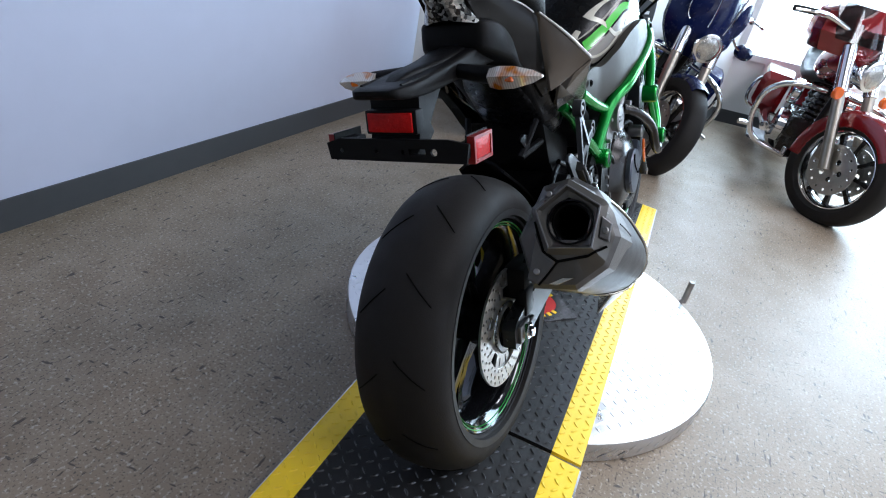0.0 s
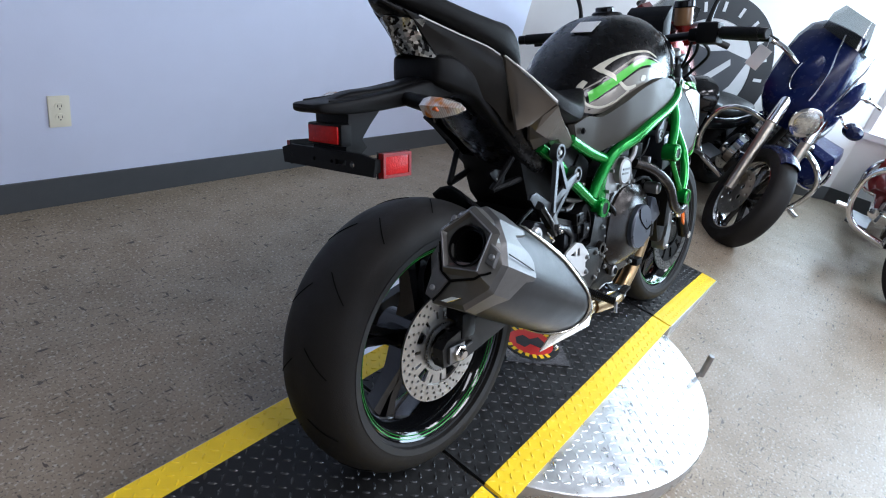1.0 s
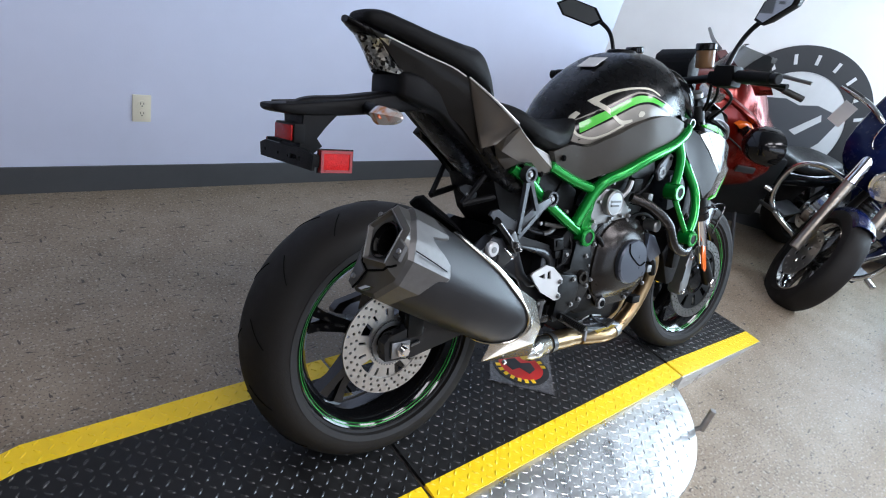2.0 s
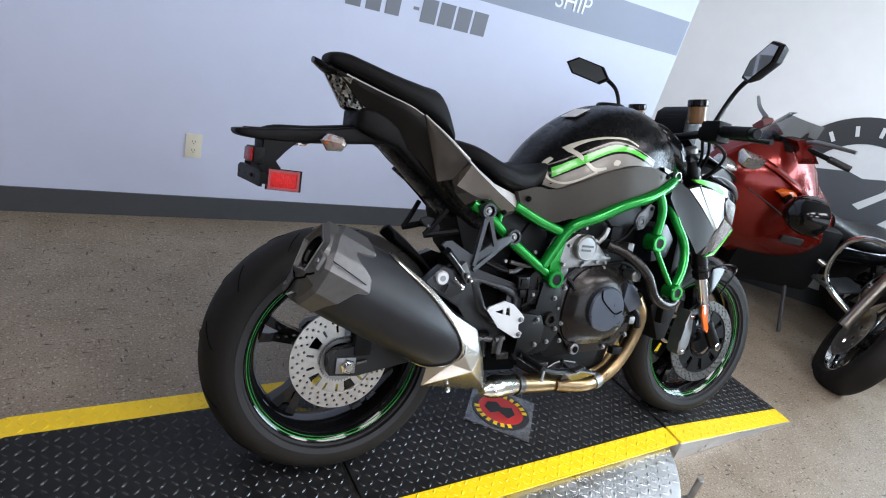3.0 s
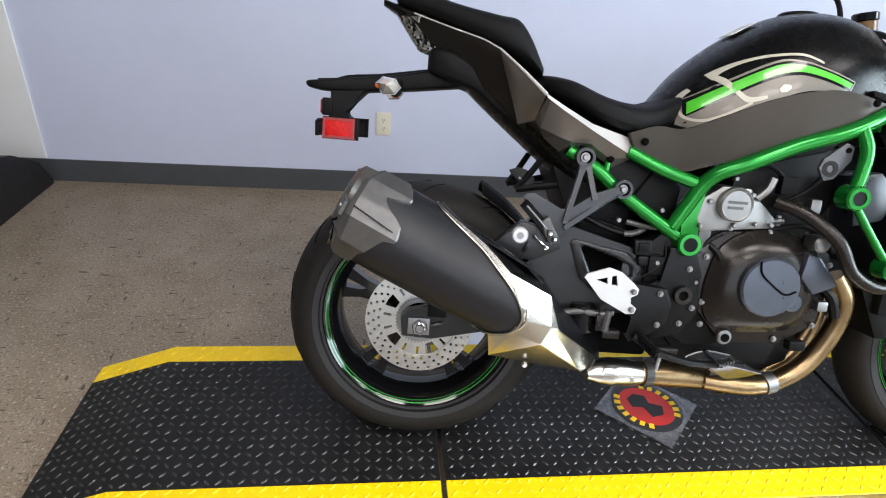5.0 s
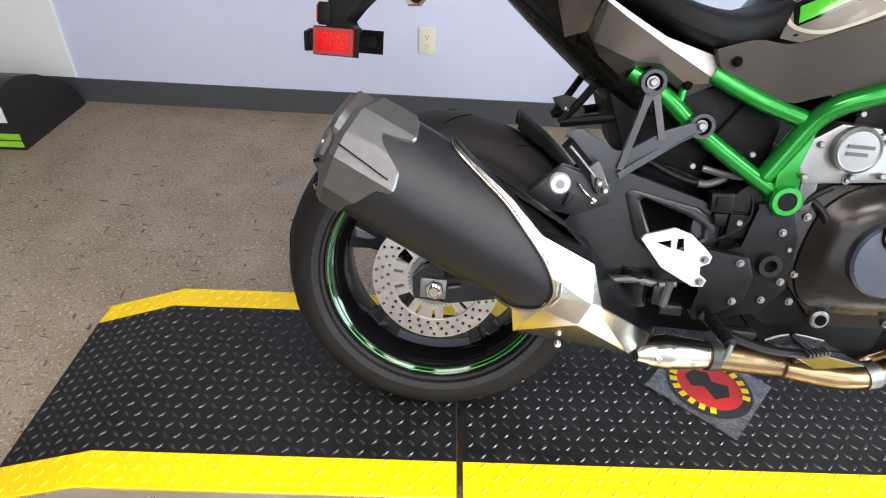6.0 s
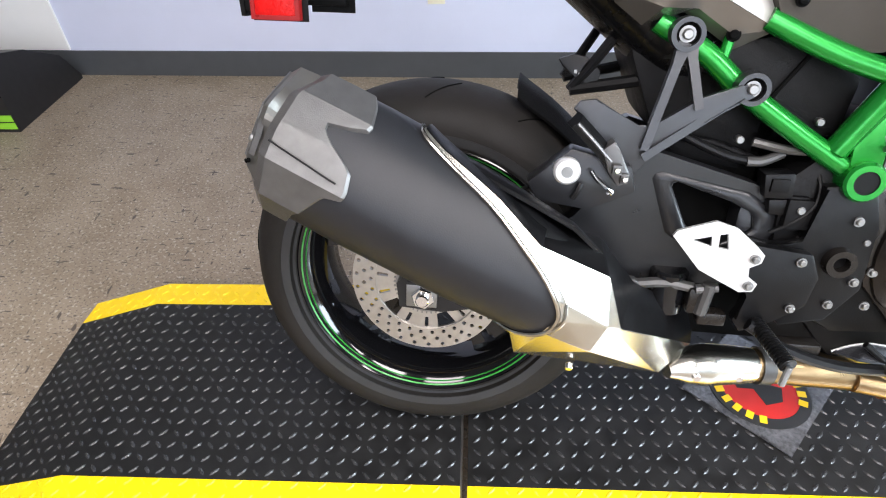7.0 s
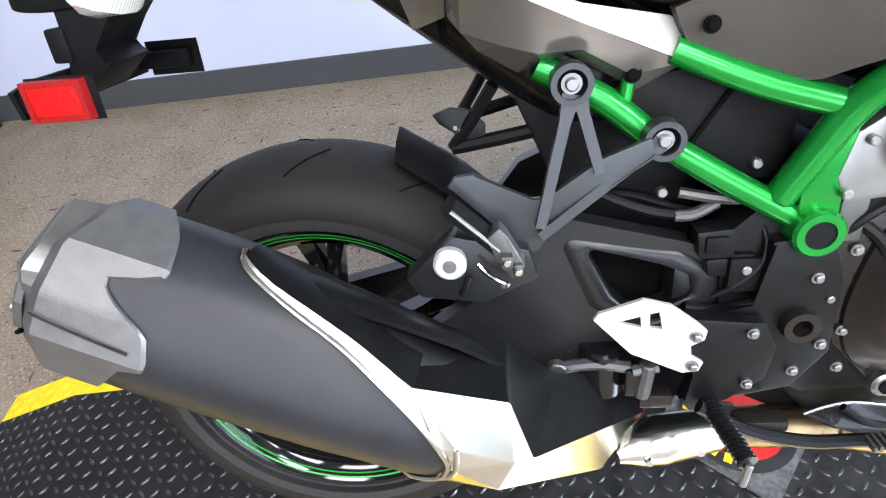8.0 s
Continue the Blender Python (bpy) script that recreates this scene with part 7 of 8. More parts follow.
# ---- steering and instruments ----
bm = plate(bmesh.new(), [(1.075, 0.945), (1.15, 0.965), (1.145, 0.985), (1.07, 0.968)], -0.14, 0.14, 0.006)
box(bm, (1.12, -0.135, 0.84), (1.20, 0.135, 0.875), 0.01)
part("fork_clamp", bm, SATIN, bike, "black fork clamps")
for y in (-0.108, 0.108):
    part("fork_cap", bar(bmesh.new(), (1.108, y, 0.972), (1.100, y, 0.995), 0.024, n=18, bevel=0.004), ALLOY, bike, "bright fork cap")
    part("bar_riser", bar(bmesh.new(), (1.085, y * 0.45, 0.975), (1.078, y * 0.45, 1.02), 0.02, n=16, bevel=0.004), ALLOY, bike, "bright handlebar riser")
part("handlebar", tube(bmesh.new(), [(0.985, -0.385, 1.03), (1.03, -0.25, 1.038), (1.08, -0.12, 1.03), (1.085, 0.0, 1.022), (1.08, 0.12, 1.03), (1.03, 0.25, 1.038), (0.985, 0.385, 1.03)], 0.0125, 12), SATIN, bike, "satin black handlebar")
for s in (1, -1):
    grip = part("handgrip", bar(bmesh.new(), (0.985, -0.390 * s, 1.029), (1.022, -0.275 * s, 1.037), 0.0175, n=18, bevel=0.003), SEAT, bike, "black rubber handgrip")
    part("bar_end", bar(bmesh.new(), (0.977, -0.412 * s, 1.027), (0.985, -0.389 * s, 1.029), 0.0155, n=16, bevel=0.003), SATIN, grip)
    bm = box(bmesh.new(), (1.005, min(-0.27 * s, -0.205 * s), 1.005), (1.068, max(-0.27 * s, -0.205 * s), 1.068), 0.012)
    box(bm, (1.04, min(-0.235 * s, -0.17 * s), 1.015), (1.11, max(-0.235 * s, -0.17 * s), 1.055), 0.01)
    part("switchgear", bm, PLASTIC, bike, "black switch housing")
    part("lever", tube(bmesh.new(), [(1.075, -0.20 * s, 1.032), (1.095, -0.255 * s, 1.03), (1.085, -0.33 * s, 1.022), (1.065, -0.40 * s, 1.016)], [0.009, 0.0075, 0.006, 0.0075], 8), SATIN, bike, "black hand lever")
    rv = part("fluid_reservoir", bar(bmesh.new(), (1.085 - 0.023 * s, -0.145 * s, 1.065), (1.075 - 0.023 * s, -0.145 * s, 1.118), 0.028, n=22, bevel=0.003), make("smoked_amber_reservoir", (0.20, 0.11, 0.05), 0.2, vary=0.15), bike, "smoked brake fluid reservoir")
    part("reservoir_lid", bar(bmesh.new(), (1.0755 - 0.023 * s, -0.145 * s, 1.116), (1.072 - 0.023 * s, -0.145 * s, 1.137), 0.031, n=24, bevel=0.003), GLOSS, rv, "black reservoir lid")
    part("mirror_stem", tube(bmesh.new(), [(1.06 - 0.02 * s, -0.225 * s, 1.06), (1.08 - 0.015 * s, -0.235 * s, 1.125), (1.08 - 0.01 * s, -0.26 * s, 1.18 - 0.01 * s), (1.068, -0.30 * s, 1.218 - 0.012 * s)], [0.009, 0.007, 0.007, 0.008], 10), SATIN, bike, "black mirror stem")
    # mirror head: a lopsided five-sided shell, glass facing back
    face = [(-0.275, 1.198), (-0.312, 1.180), (-0.425, 1.217), (-0.452, 1.258), (-0.405, 1.276), (-0.305, 1.243)]
    toe = Matrix.Translation((1.06, -0.29 * s, 0)) @ pose(0, 0, 0.012 - 0.012 * s, 0, 0, -28 * s) @ Matrix.Translation((-1.0, 0.29 * s, 0))
    c0 = np.mean(face, axis=0)
    rows = [[(x, s * (c0[0] + (y - c0[0]) * q), c0[1] + (z - c0[1]) * q) for y, z in face] for x, q in ((0.990, 0.96), (0.988, 1.0), (0.998, 1.02), (1.02, 0.8), (1.03, 0.45))]
    head = part("mirror", rings(bmesh.new(), rows), PLASTIC, bike, "black angular rear-view mirror", m=toe)
    part("mirror_glass", slab(bmesh.new(), [(s * (c0[0] + (y - c0[0]) * 0.88), c0[1] + (z - c0[1]) * 0.88) for y, z in face], 0.9865, 0.9895, axis="x"), MIRROR, head, "mirror glass")
bm = rings(bmesh.new(), [[(x, y, z) for y, z in ((-w, z0), (w, z0), (w, z1), (-w, z1))] for x, w, z0, z1 in ((1.105, 0.065, 1.045, 1.080), (1.12, 0.072, 1.03, 1.115), (1.15, 0.072, 1.01, 1.135), (1.18, 0.06, 1.0, 1.12))])
dash = part("instrument_panel", bm, PLASTIC, bike, "black instrument panel")
part("display", slab(bmesh.new(), [(-0.058, 1.05), (0.058, 1.05), (0.062, 1.10), (-0.062, 1.10)], 1.108, 1.1095, axis="x"), SATIN, dash, "dark display glass", m=pose(0, 0, 0))
for pts in ([(1.06, -0.20, 1.03), (1.10, -0.18, 0.98), (1.15, -0.12, 0.93), (1.17, -0.06, 0.88)], [(1.06, -0.18, 1.02), (1.12, -0.14, 0.95), (1.12, -0.08, 0.88)], [(1.06, 0.19, 1.03), (1.11, 0.15, 0.96), (1.14, 0.08, 0.88)], [(1.05, -0.21, 1.02), (1.14, -0.21, 0.98), (1.18, -0.14, 0.92), (1.16, -0.08, 0.86)]):
    part("cable", tube(bmesh.new(), pts, 0.005, 8), PLASTIC, bike, "black control cable")
# side stand, folded out on the far side
m_down = BIKE.inverted()
stand_foot = m_down @ Vector((0.55, 0.31, 0.076))
bm = tube(bmesh.new(), [(0.60, 0.13, 0.34), ((0.60 + stand_foot.x) / 2, (0.13 + stand_foot.y) / 2, (0.34 + stand_foot.z) / 2), tuple(stand_foot)], 0.011, 10)
bar(bm, tuple(stand_foot + Vector((0, 0, -0.006))), tuple(stand_foot + Vector((0, 0, 0.004))), 0.028, n=18)
part("side_stand", bm, SATIN, bike, "black side stand")

# ---- the other motorcycles in the showroom ----
NAVY = make("navy_metallic_paint", (0.0012, 0.0065, 0.052), 0.26, 0.0, vary=0.08, scale=40, coat=0.0, spec=0.3)
WINE = make("wine_red_paint", (0.20, 0.006, 0.008), 0.15, 0.2, vary=0.08, scale=40, coat=1.0)
COPPER_RED = make("copper_red_metallic_paint", (0.19, 0.008, 0.003), 0.22, 0.55, vary=0.08, scale=40, coat=0.3)
LEATHER = make("black_leather", (0.014, 0.014, 0.014), 0.45, vary=0.2, bump=0.4, bump_scale=500)
AGED = make("polished_fork_alloy", (0.40, 0.36, 0.30), 0.32, 1.0, vary=0.1)
SMOKED = glass("smoked_windshield", (0.22, 0.23, 0.23), 0.02)


def road_wheel(name, parent, centre, r, half, turn=0.0, rim_paint=CHROME, spokes=9):
    m = pose(*centre) @ pose(0, 0, 0, 0, 0, turn)
    rr = r * 0.70
    prof = [(rr - 0.004, -half * 0.7), (rr + 0.02, -half)] + [(r - half * 0.55 * (1 - math.cos(a) ** 0.9), half * math.sin(a)) for a in np.linspace(-1.4, 1.4, 13)] + [(rr + 0.02, half), (rr - 0.004, half * 0.7)]
    bm = spin(bmesh.new(), [(rr + 0.004, -half * 0.72), (rr - 0.006, -half * 0.74), (rr - 0.022, -half * 0.4), (rr - 0.024, half * 0.4), (rr - 0.006, half * 0.74), (rr + 0.004, half * 0.72)], 56, closed=True)
    rim = part(name, bm, rim_paint, parent, "cast wheel with bright rim", m=m)
    part("tyre", spin(bmesh.new(), prof, 64), TYRE, rim, "black road tyre")
    for k in range(spokes):
        a = 2 * math.pi * k / spokes
        c, s = math.cos(a), math.sin(a)
        bm = rings(bmesh.new(), [[(q * c - s * u, y, q * s + c * u) for u, y in ((-w, -0.012), (w, -0.012), (w, 0.012), (-w, 0.012))] for q, w in ((0.03, 0.014), (rr * 0.6, 0.009), (rr - 0.015, 0.016))])
        part("spoke", bm, ENGINE, rim)
    bm = bar(bmesh.new(), (0, -half, 0), (0, half, 0), 0.045, n=20, bevel=0.004)
    part("hub", bm, ENGINE, rim)
    for s in (-1, 1):
        holes = [circle(0.115 * math.cos(2 * math.pi * k / 14), 0.115 * math.sin(2 * math.pi * k / 14), 0.008, 8) for k in range(14)]
        part("brake_disc", slab(bmesh.new(), circle(0, 0, 0.143, 40), s * (half + 0.012) - 0.0025, s * (half + 0.012) + 0.0025, [circle(0, 0, 0.088, 30)] + holes), DISC_STEEL, rim, "drilled brake disc")
        part("disc_carrier", slab(bmesh.new(), circle(0, 0, 0.09, 30), s * (half + 0.011) - 0.003, s * (half + 0.011) + 0.001, [circle(0.055 * math.cos(2 * math.pi * k / 5), 0.055 * math.sin(2 * math.pi * k / 5), 0.016, 12) for k in range(5)]), DISC_STEEL, rim)
    return rim


def fender(parent, centre, r, half, a0, a1, material, label, skirt=0.05, turn=0.0):
    rows = []
    for k in range(17):
        a = radians(a0 + (a1 - a0) * k / 16)
        out = [(r - skirt * 1.6, -half), (r - skirt, -half * 1.02), (r - skirt * 0.35, -half * 0.85), (r - 0.004, -half * 0.4), (r, 0), (r - 0.004, half * 0.4), (r - skirt * 0.35, half * 0.85), (r - skirt, half * 1.02), (r - skirt * 1.6, half)]
        rows.append([(q * math.cos(a), y, q * math.sin(a)) for q, y in out] + [((q - 0.004) * math.cos(a), y * 0.95, (q - 0.004) * math.sin(a)) for q, y in out[::-1]])
    return part("fender", rings(bmesh.new(), rows), material, parent, label, m=pose(*centre) @ pose(0, 0, 0, 0, 0, turn))


def cruiser(place, heading, lean, paint, label, steer, fairing, colour):
    """Touring cruiser: its own x runs forward from the middle of the wheelbase; wheels 1.62 m apart."""
    root = thing("motorcycle", label, "motorcycle", Matrix.Translation(place) @ pose(0, 0, 0, 0, 0, heading) @ pose(0, 0, 0, -lean, 0, 0))
    fx_, rx_ = (0.825 if fairing else 0.81), -0.81
    road_wheel("front_wheel", root, (fx_, 0, 0.318), 0.318, 0.065)
    road_wheel("rear_wheel", root, (rx_, 0, 0.318), 0.318, 0.07)
    fender(root, (fx_, 0, 0.318), 0.340, 0.066 if not fairing else 0.058, 35 if not fairing else 72, 185 if not fairing else 165, paint, colour + " front fender", 0.06 if not fairing else 0.035)
    fender(root, (rx_, 0, 0.318), 0.36, 0.10, 15, 150, paint, colour + " rear fender", 0.08)
    part("fender_tip", box(bmesh.new(), (fx_ - 0.362, -0.068, 0.235 if not fairing else 0.39), (fx_ - 0.325, 0.068, 0.295 if not fairing else 0.44), 0.010), CHROME, root)
    for s in (-1, 1):
        leg = part("fork_leg", bar(bmesh.new(), (fx_ - 0.01, 0.125 * s, 0.31), (0.62, 0.125 * s, 0.72), 0.030, n=18, bevel=0.004), AGED, root, "polished fork leg")
        part("fork_cover", bar(bmesh.new(), (0.63, 0.125 * s, 0.70), (0.53, 0.125 * s, 0.93), 0.036, n=18, bevel=0.004), CHROME, leg)
        part("caliper", box(bmesh.new(), (0.69, 0.09 * s - 0.025, 0.34), (0.76, 0.09 * s + 0.025, 0.43), 0.012), AGED, root, "brake caliper")
        if not fairing:
            part("indicator", bar(bmesh.new(), (0.66, 0.20 * s, 0.70), (0.69, 0.20 * s, 0.70), 0.034, n=20, bevel=0.006), AMBER, root, "amber turn signal")
        guard = tube(bmesh.new(), [(0.47, 0.06 * s, 0.66), (0.50, 0.25 * s, 0.64), (0.50, 0.36 * s, 0.55), (0.48, 0.36 * s, 0.38), (0.45, 0.28 * s, 0.26), (0.42, 0.08 * s, 0.22)], 0.0165, 12)
        part("crash_bar", guard, CHROME, root, "chrome crash bar")
        part("highway_peg", bar(bmesh.new(), (0.48, 0.36 * s, 0.34), (0.50, 0.42 * s, 0.335), 0.016, n=12, bevel=0.004), CHROME, root)
        part("saddlebag", rings(bmesh.new(), [[(x, s * (0.26 + dy * w), 0.42 + dz * h) for dy, dz in ((-0.5, -0.5), (0.3, -0.5), (0.5, -0.3), (0.5, 0.35), (0.35, 0.5), (-0.5, 0.5))] for x, w, h in ((-1.16, 0.14, 0.20), (-1.12, 0.20, 0.28), (-0.72, 0.22, 0.32), (-0.52, 0.20, 0.28), (-0.47, 0.12, 0.18))]), paint, root, colour + " hard saddlebag")
        part("bag_guard", tube(bmesh.new(), [(-0.50, 0.14 * s, 0.28), (-0.48, 0.37 * s, 0.30), (-0.50, 0.39 * s, 0.45), (-0.56, 0.30 * s, 0.55)], 0.012, 10), CHROME, root)
        part("exhaust", bar(bmesh.new(), (0.0, -0.22 * 1, 0.25 - 0.02 * s), (-1.0, -0.25, 0.26 - 0.02 * s), 0.035, 0.048, n=20, bevel=0.006) if s < 0 else bar(bmesh.new(), (0.0, 0.22, 0.25), (-1.0, 0.25, 0.26), 0.035, 0.048, n=20, bevel=0.006), CHROME, root, "chrome exhaust")
        part("cylinder", rings(bmesh.new(), [[(x0 + q * math.cos(a), q * math.sin(a) * 0.9, z) for a in np.linspace(0, 2 * math.pi, 18, endpoint=False)] for x0, z, q in [(0.10 * s + (0.03 * s) * (k // 2) / 3, 0.42 + 0.018 * k, 0.085 if k % 2 else 0.070) for k in range(14)]]), ENGINE, root, "finned engine cylinder")
        part("side_air_cover", bar(bmesh.new(), (0.02, 0.13 * s, 0.55), (0.02, 0.19 * s, 0.55), 0.085, n=26, bevel=0.012), CHROME, root, "chrome side cover")
        part("engine_cover", bar(bmesh.new(), (0.12, 0.12 * s, 0.34), (0.12, 0.20 * s, 0.34), 0.11, n=28, bevel=0.015), CHROME, root, "chrome engine cover")
        part("floorboard", box(bmesh.new(), (0.10, 0.27 * s - 0.06, 0.24), (0.40, 0.27 * s + 0.06, 0.26), 0.008), STEEL_DARK, root)
        part("handgrip", bar(bmesh.new(), (0.30, 0.40 * s, 1.02), (0.40, 0.33 * s, 1.03), 0.018, n=14, bevel=0.003), LEATHER, root)
        part("lever", tube(bmesh.new(), [(0.44, 0.31 * s, 1.03), (0.42, 0.38 * s, 1.03), (0.37, 0.45 * s, 1.02)], 0.008, 8), CHROME, root)
        if s < 0 or not fairing:
            continue
        part("mirror", rings(bmesh.new(), [[(x, s * (0.36 + 0.055 * q * math.cos(a)), 1.20 + 0.035 * q * math.sin(a)) for a in np.linspace(0, 2 * math.pi, 16, endpoint=False)] for x, q in ((0.40, 0.9), (0.405, 1.0), (0.43, 0.8), (0.44, 0.3))]) if not fairing else rings(bmesh.new(), [[(x, s * (0.37 + 0.06 * q * math.cos(a)), 0.86 + 0.045 * q * math.sin(a)) for a in np.linspace(0, 2 * math.pi, 16, endpoint=False)] for x, q in ((0.46, 0.9), (0.465, 1.0), (0.51, 0.9), (0.53, 0.4))]), paint if fairing else CHROME, root, "rear-view mirror")
        part("mirror_stem", tube(bmesh.new(), [(0.42, 0.30 * s, 1.04), (0.43, 0.34 * s, 1.12), (0.425, 0.36 * s, 1.18)] if not fairing else [(0.52, 0.22 * s, 0.90), (0.51, 0.28 * s, 0.87), (0.50, 0.33 * s, 0.86)], 0.007, 8), CHROME, root)
    part("handlebar", tube(bmesh.new(), [(0.32, -0.38, 1.02), (0.44, -0.28, 1.03), (0.52, -0.10, 0.98), (0.52, 0.10, 0.98), (0.44, 0.28, 1.03), (0.32, 0.38, 1.02)], 0.0145, 12), CHROME, root, "chrome handlebar")
    part("crankcase", box(bmesh.new(), (-0.22, -0.13, 0.20), (0.26, 0.13, 0.44), 0.03), ENGINE, root, "dark engine case")
    part("frame", tube(bmesh.new(), [(0.55, 0, 0.86), (0.40, 0, 0.50), (0.32, 0, 0.20), (-0.3, 0, 0.19), (-0.6, 0, 0.32), (-0.4, 0, 0.62), (0.40, 0, 0.86)], 0.022, 12), SATIN, root, "black frame")
    part("fuel_tank", rings(bmesh.new(), [oval(x, a, b, w, 2.3) for x, a, b, w in lerp([(-0.13, 0.68, 0.76, 0.05), (-0.08, 0.66, 0.80, 0.10), (0.10, 0.66, 0.88, 0.16), (0.28, 0.70, 0.90, 0.155), (0.40, 0.76, 0.89, 0.10), (0.44, 0.80, 0.86, 0.04)], 21)]), paint, root, colour + " fuel tank")
    part("seat", rings(bmesh.new(), [oval(x, a, b, w, 2.8) for x, a, b, w in lerp([(-1.02, 0.72, 0.76, 0.06), (-0.95, 0.68, 0.80, 0.13), (-0.62, 0.64, 0.78, 0.16), (-0.50, 0.62, 0.73, 0.17), (-0.25, 0.60, 0.69, 0.16), (-0.08, 0.64, 0.74, 0.09)], 25)]), LEATHER, root, "black leather two-up seat")
    lamp_x, lamp_z = (0.68, 0.805) if fairing else (0.66, 0.82)
    shell = part("headlamp", rings(bmesh.new(), [[(x, q * math.cos(a), lamp_z + q * math.sin(a)) for a in np.linspace(0, 2 * math.pi, 28, endpoint=False)] for x, q in ((lamp_x - 0.14, 0.03), (lamp_x - 0.10, 0.068), (lamp_x - 0.02, 0.086), (lamp_x + 0.008, 0.088), (lamp_x + 0.012, 0.079))]), CHROME, root, "chrome headlamp shell")
    part("lens", rings(bmesh.new(), [[(x, q * math.cos(a), lamp_z + q * math.sin(a)) for a in np.linspace(0, 2 * math.pi, 28, endpoint=False)] for x, q in ((lamp_x + 0.006, 0.078), (lamp_x + 0.018, 0.062), (lamp_x + 0.024, 0.027))]), CLEAR, shell, "clear headlamp lens")
    if fairing:
        rows = []
        for z, w, x, bow in ((0.70, 0.09, 0.58, 0.05), (0.75, 0.16, 0.61, 0.07), (0.80, 0.215, 0.64, 0.10), (0.86, 0.25, 0.65, 0.12), (0.94, 0.26, 0.645, 0.14), (1.04, 0.25, 0.62, 0.17), (1.14, 0.225, 0.58, 0.20), (1.22, 0.185, 0.54, 0.20), (1.27, 0.13, 0.505, 0.16)):
            front_edge = [(x - bow * abs(u) ** 1.5 - 0.05 * abs(u) ** 6, w * u, z - 0.03 * abs(u) ** 3) for u in np.linspace(-1, 1, 17)]
            rows.append(front_edge + [(px - 0.07, py * 0.93, pz) for px, py, pz in front_edge[::-1]])
        part("fairing", rings(bmesh.new(), rows), paint, root, colour + " batwing fairing", angle=24)
        for s in (-1, 1):
            inset = []
            for q, lift in ((1.0, 0.0), (0.94, 0.006), (0.5, 0.010), (0.1, 0.011)):
                inset.append([(0.592 + lift - 0.35 * (0.03 + 0.060 * q * math.cos(a)) - 0.22 * max(0.0, 0.10 * q * math.sin(a)), s * (0.150 + 0.055 * q * math.cos(a)), 1.0 + 0.11 * q * math.sin(a)) for a in np.linspace(0, 2 * math.pi, 24, endpoint=False)])
            vent = part("fairing_vent", rings(bmesh.new(), inset), paint, root, colour + " oval inset of the fairing")
            part("vent_trim", tube(bmesh.new(), [inset[0][k] for k in (13, 15, 17, 19, 21, 23, 1)], 0.0035, 6, 4), CHROME, vent, "thin bright trim")
        part("windshield", rings(bmesh.new(), [[(x - 0.14 * abs(u) ** 2, w * u, z) for u in np.linspace(-1, 1, 13)] + [(x - 0.005 - 0.14 * abs(u) ** 2, w * u, z) for u in np.linspace(1, -1, 13)] for z, w, x in ((1.21, 0.19, 0.55), (1.29, 0.17, 0.48), (1.35, 0.12, 0.43))]), SMOKED, root, "smoked windshield")
        for s in (-1, 1):
            part("fairing_trim", tube(bmesh.new(), [(0.642, 0.06 * s, 0.90), (0.634, 0.065 * s, 0.97), (0.608, 0.075 * s, 1.06), (0.560, 0.10 * s, 1.16), (0.510, 0.11 * s, 1.24)], 0.0045, 6), CHROME, root, "thin bright trim")
    else:
        part("top_case", rings(bmesh.new(), [oval(x, 0.80, 0.80 + h, w, 3.0) for x, h, w in ((-1.22, 0.14, 0.14), (-1.18, 0.24, 0.20), (-0.95, 0.30, 0.23), (-0.86, 0.26, 0.20), (-0.83, 0.16, 0.14))]), paint, root, colour + " top case")
        part("backrest", box(bmesh.new(), (-0.83, -0.19, 0.78), (-0.76, 0.19, 1.06), 0.03), LEATHER, root, "black padded backrest")
        part("windshield", rings(bmesh.new(), [[(x - 0.10 * abs(u) ** 2, w * u, z) for u in np.linspace(-1, 1, 13)] + [(x - 0.005 - 0.10 * abs(u) ** 2, w * u, z) for u in np.linspace(1, -1, 13)] for z, w, x in ((0.94, 0.22, 0.60), (1.15, 0.24, 0.50), (1.35, 0.16, 0.42))]), SMOKED, root, "clear windshield")
        part("front_cowl", rings(bmesh.new(), [[(x - 0.15 * abs(u) ** 2.2, w * u, z) for u in np.linspace(-1, 1, 13)] + [(x - 0.08 - 0.15 * abs(u) ** 2.2, w * u * 0.9, z) for u in np.linspace(1, -1, 13)] for z, w, x in ((0.86, 0.20, 0.56), (0.96, 0.27, 0.58), (1.06, 0.24, 0.55), (1.12, 0.14, 0.52))]), paint, root, colour + " front cowl")
    # the whole front end turns about the steering head
    turned = Matrix.Translation((0.55, 0, 0)) @ pose(0, 0, 0, 0, 0, steer) @ Matrix.Translation((-0.55, 0, 0))
    for ob in root.children:
        if ob.name.split(".")[0] in ("front_wheel", "fender_tip", "fork_leg", "caliper", "indicator", "handgrip", "lever", "mirror", "mirror_stem", "handlebar", "headlamp", "fairing", "fairing_vent", "windshield", "fairing_trim", "front_cowl", "fork_brace") or "front fender" in ob.get("label", ""):
            ob.matrix_basis = turned @ ob.matrix_basis
    low = root.matrix_world @ Vector((0.22, 0.24, 0.0))
    tip = root.matrix_world.inverted() @ Vector((low.x, low.y, 0.012))
    bm = tube(bmesh.new(), [(0.10, 0.13, 0.26), tuple((Vector((0.10, 0.13, 0.26)) + tip) / 2), tuple(tip)], 0.011, 10)
    bar(bm, tuple(tip), tuple(tip + Vector((0.07, 0.02, 0.004))), 0.009, n=10)
    part("side_stand", bm, CHROME, root, "chrome side stand")
    return root


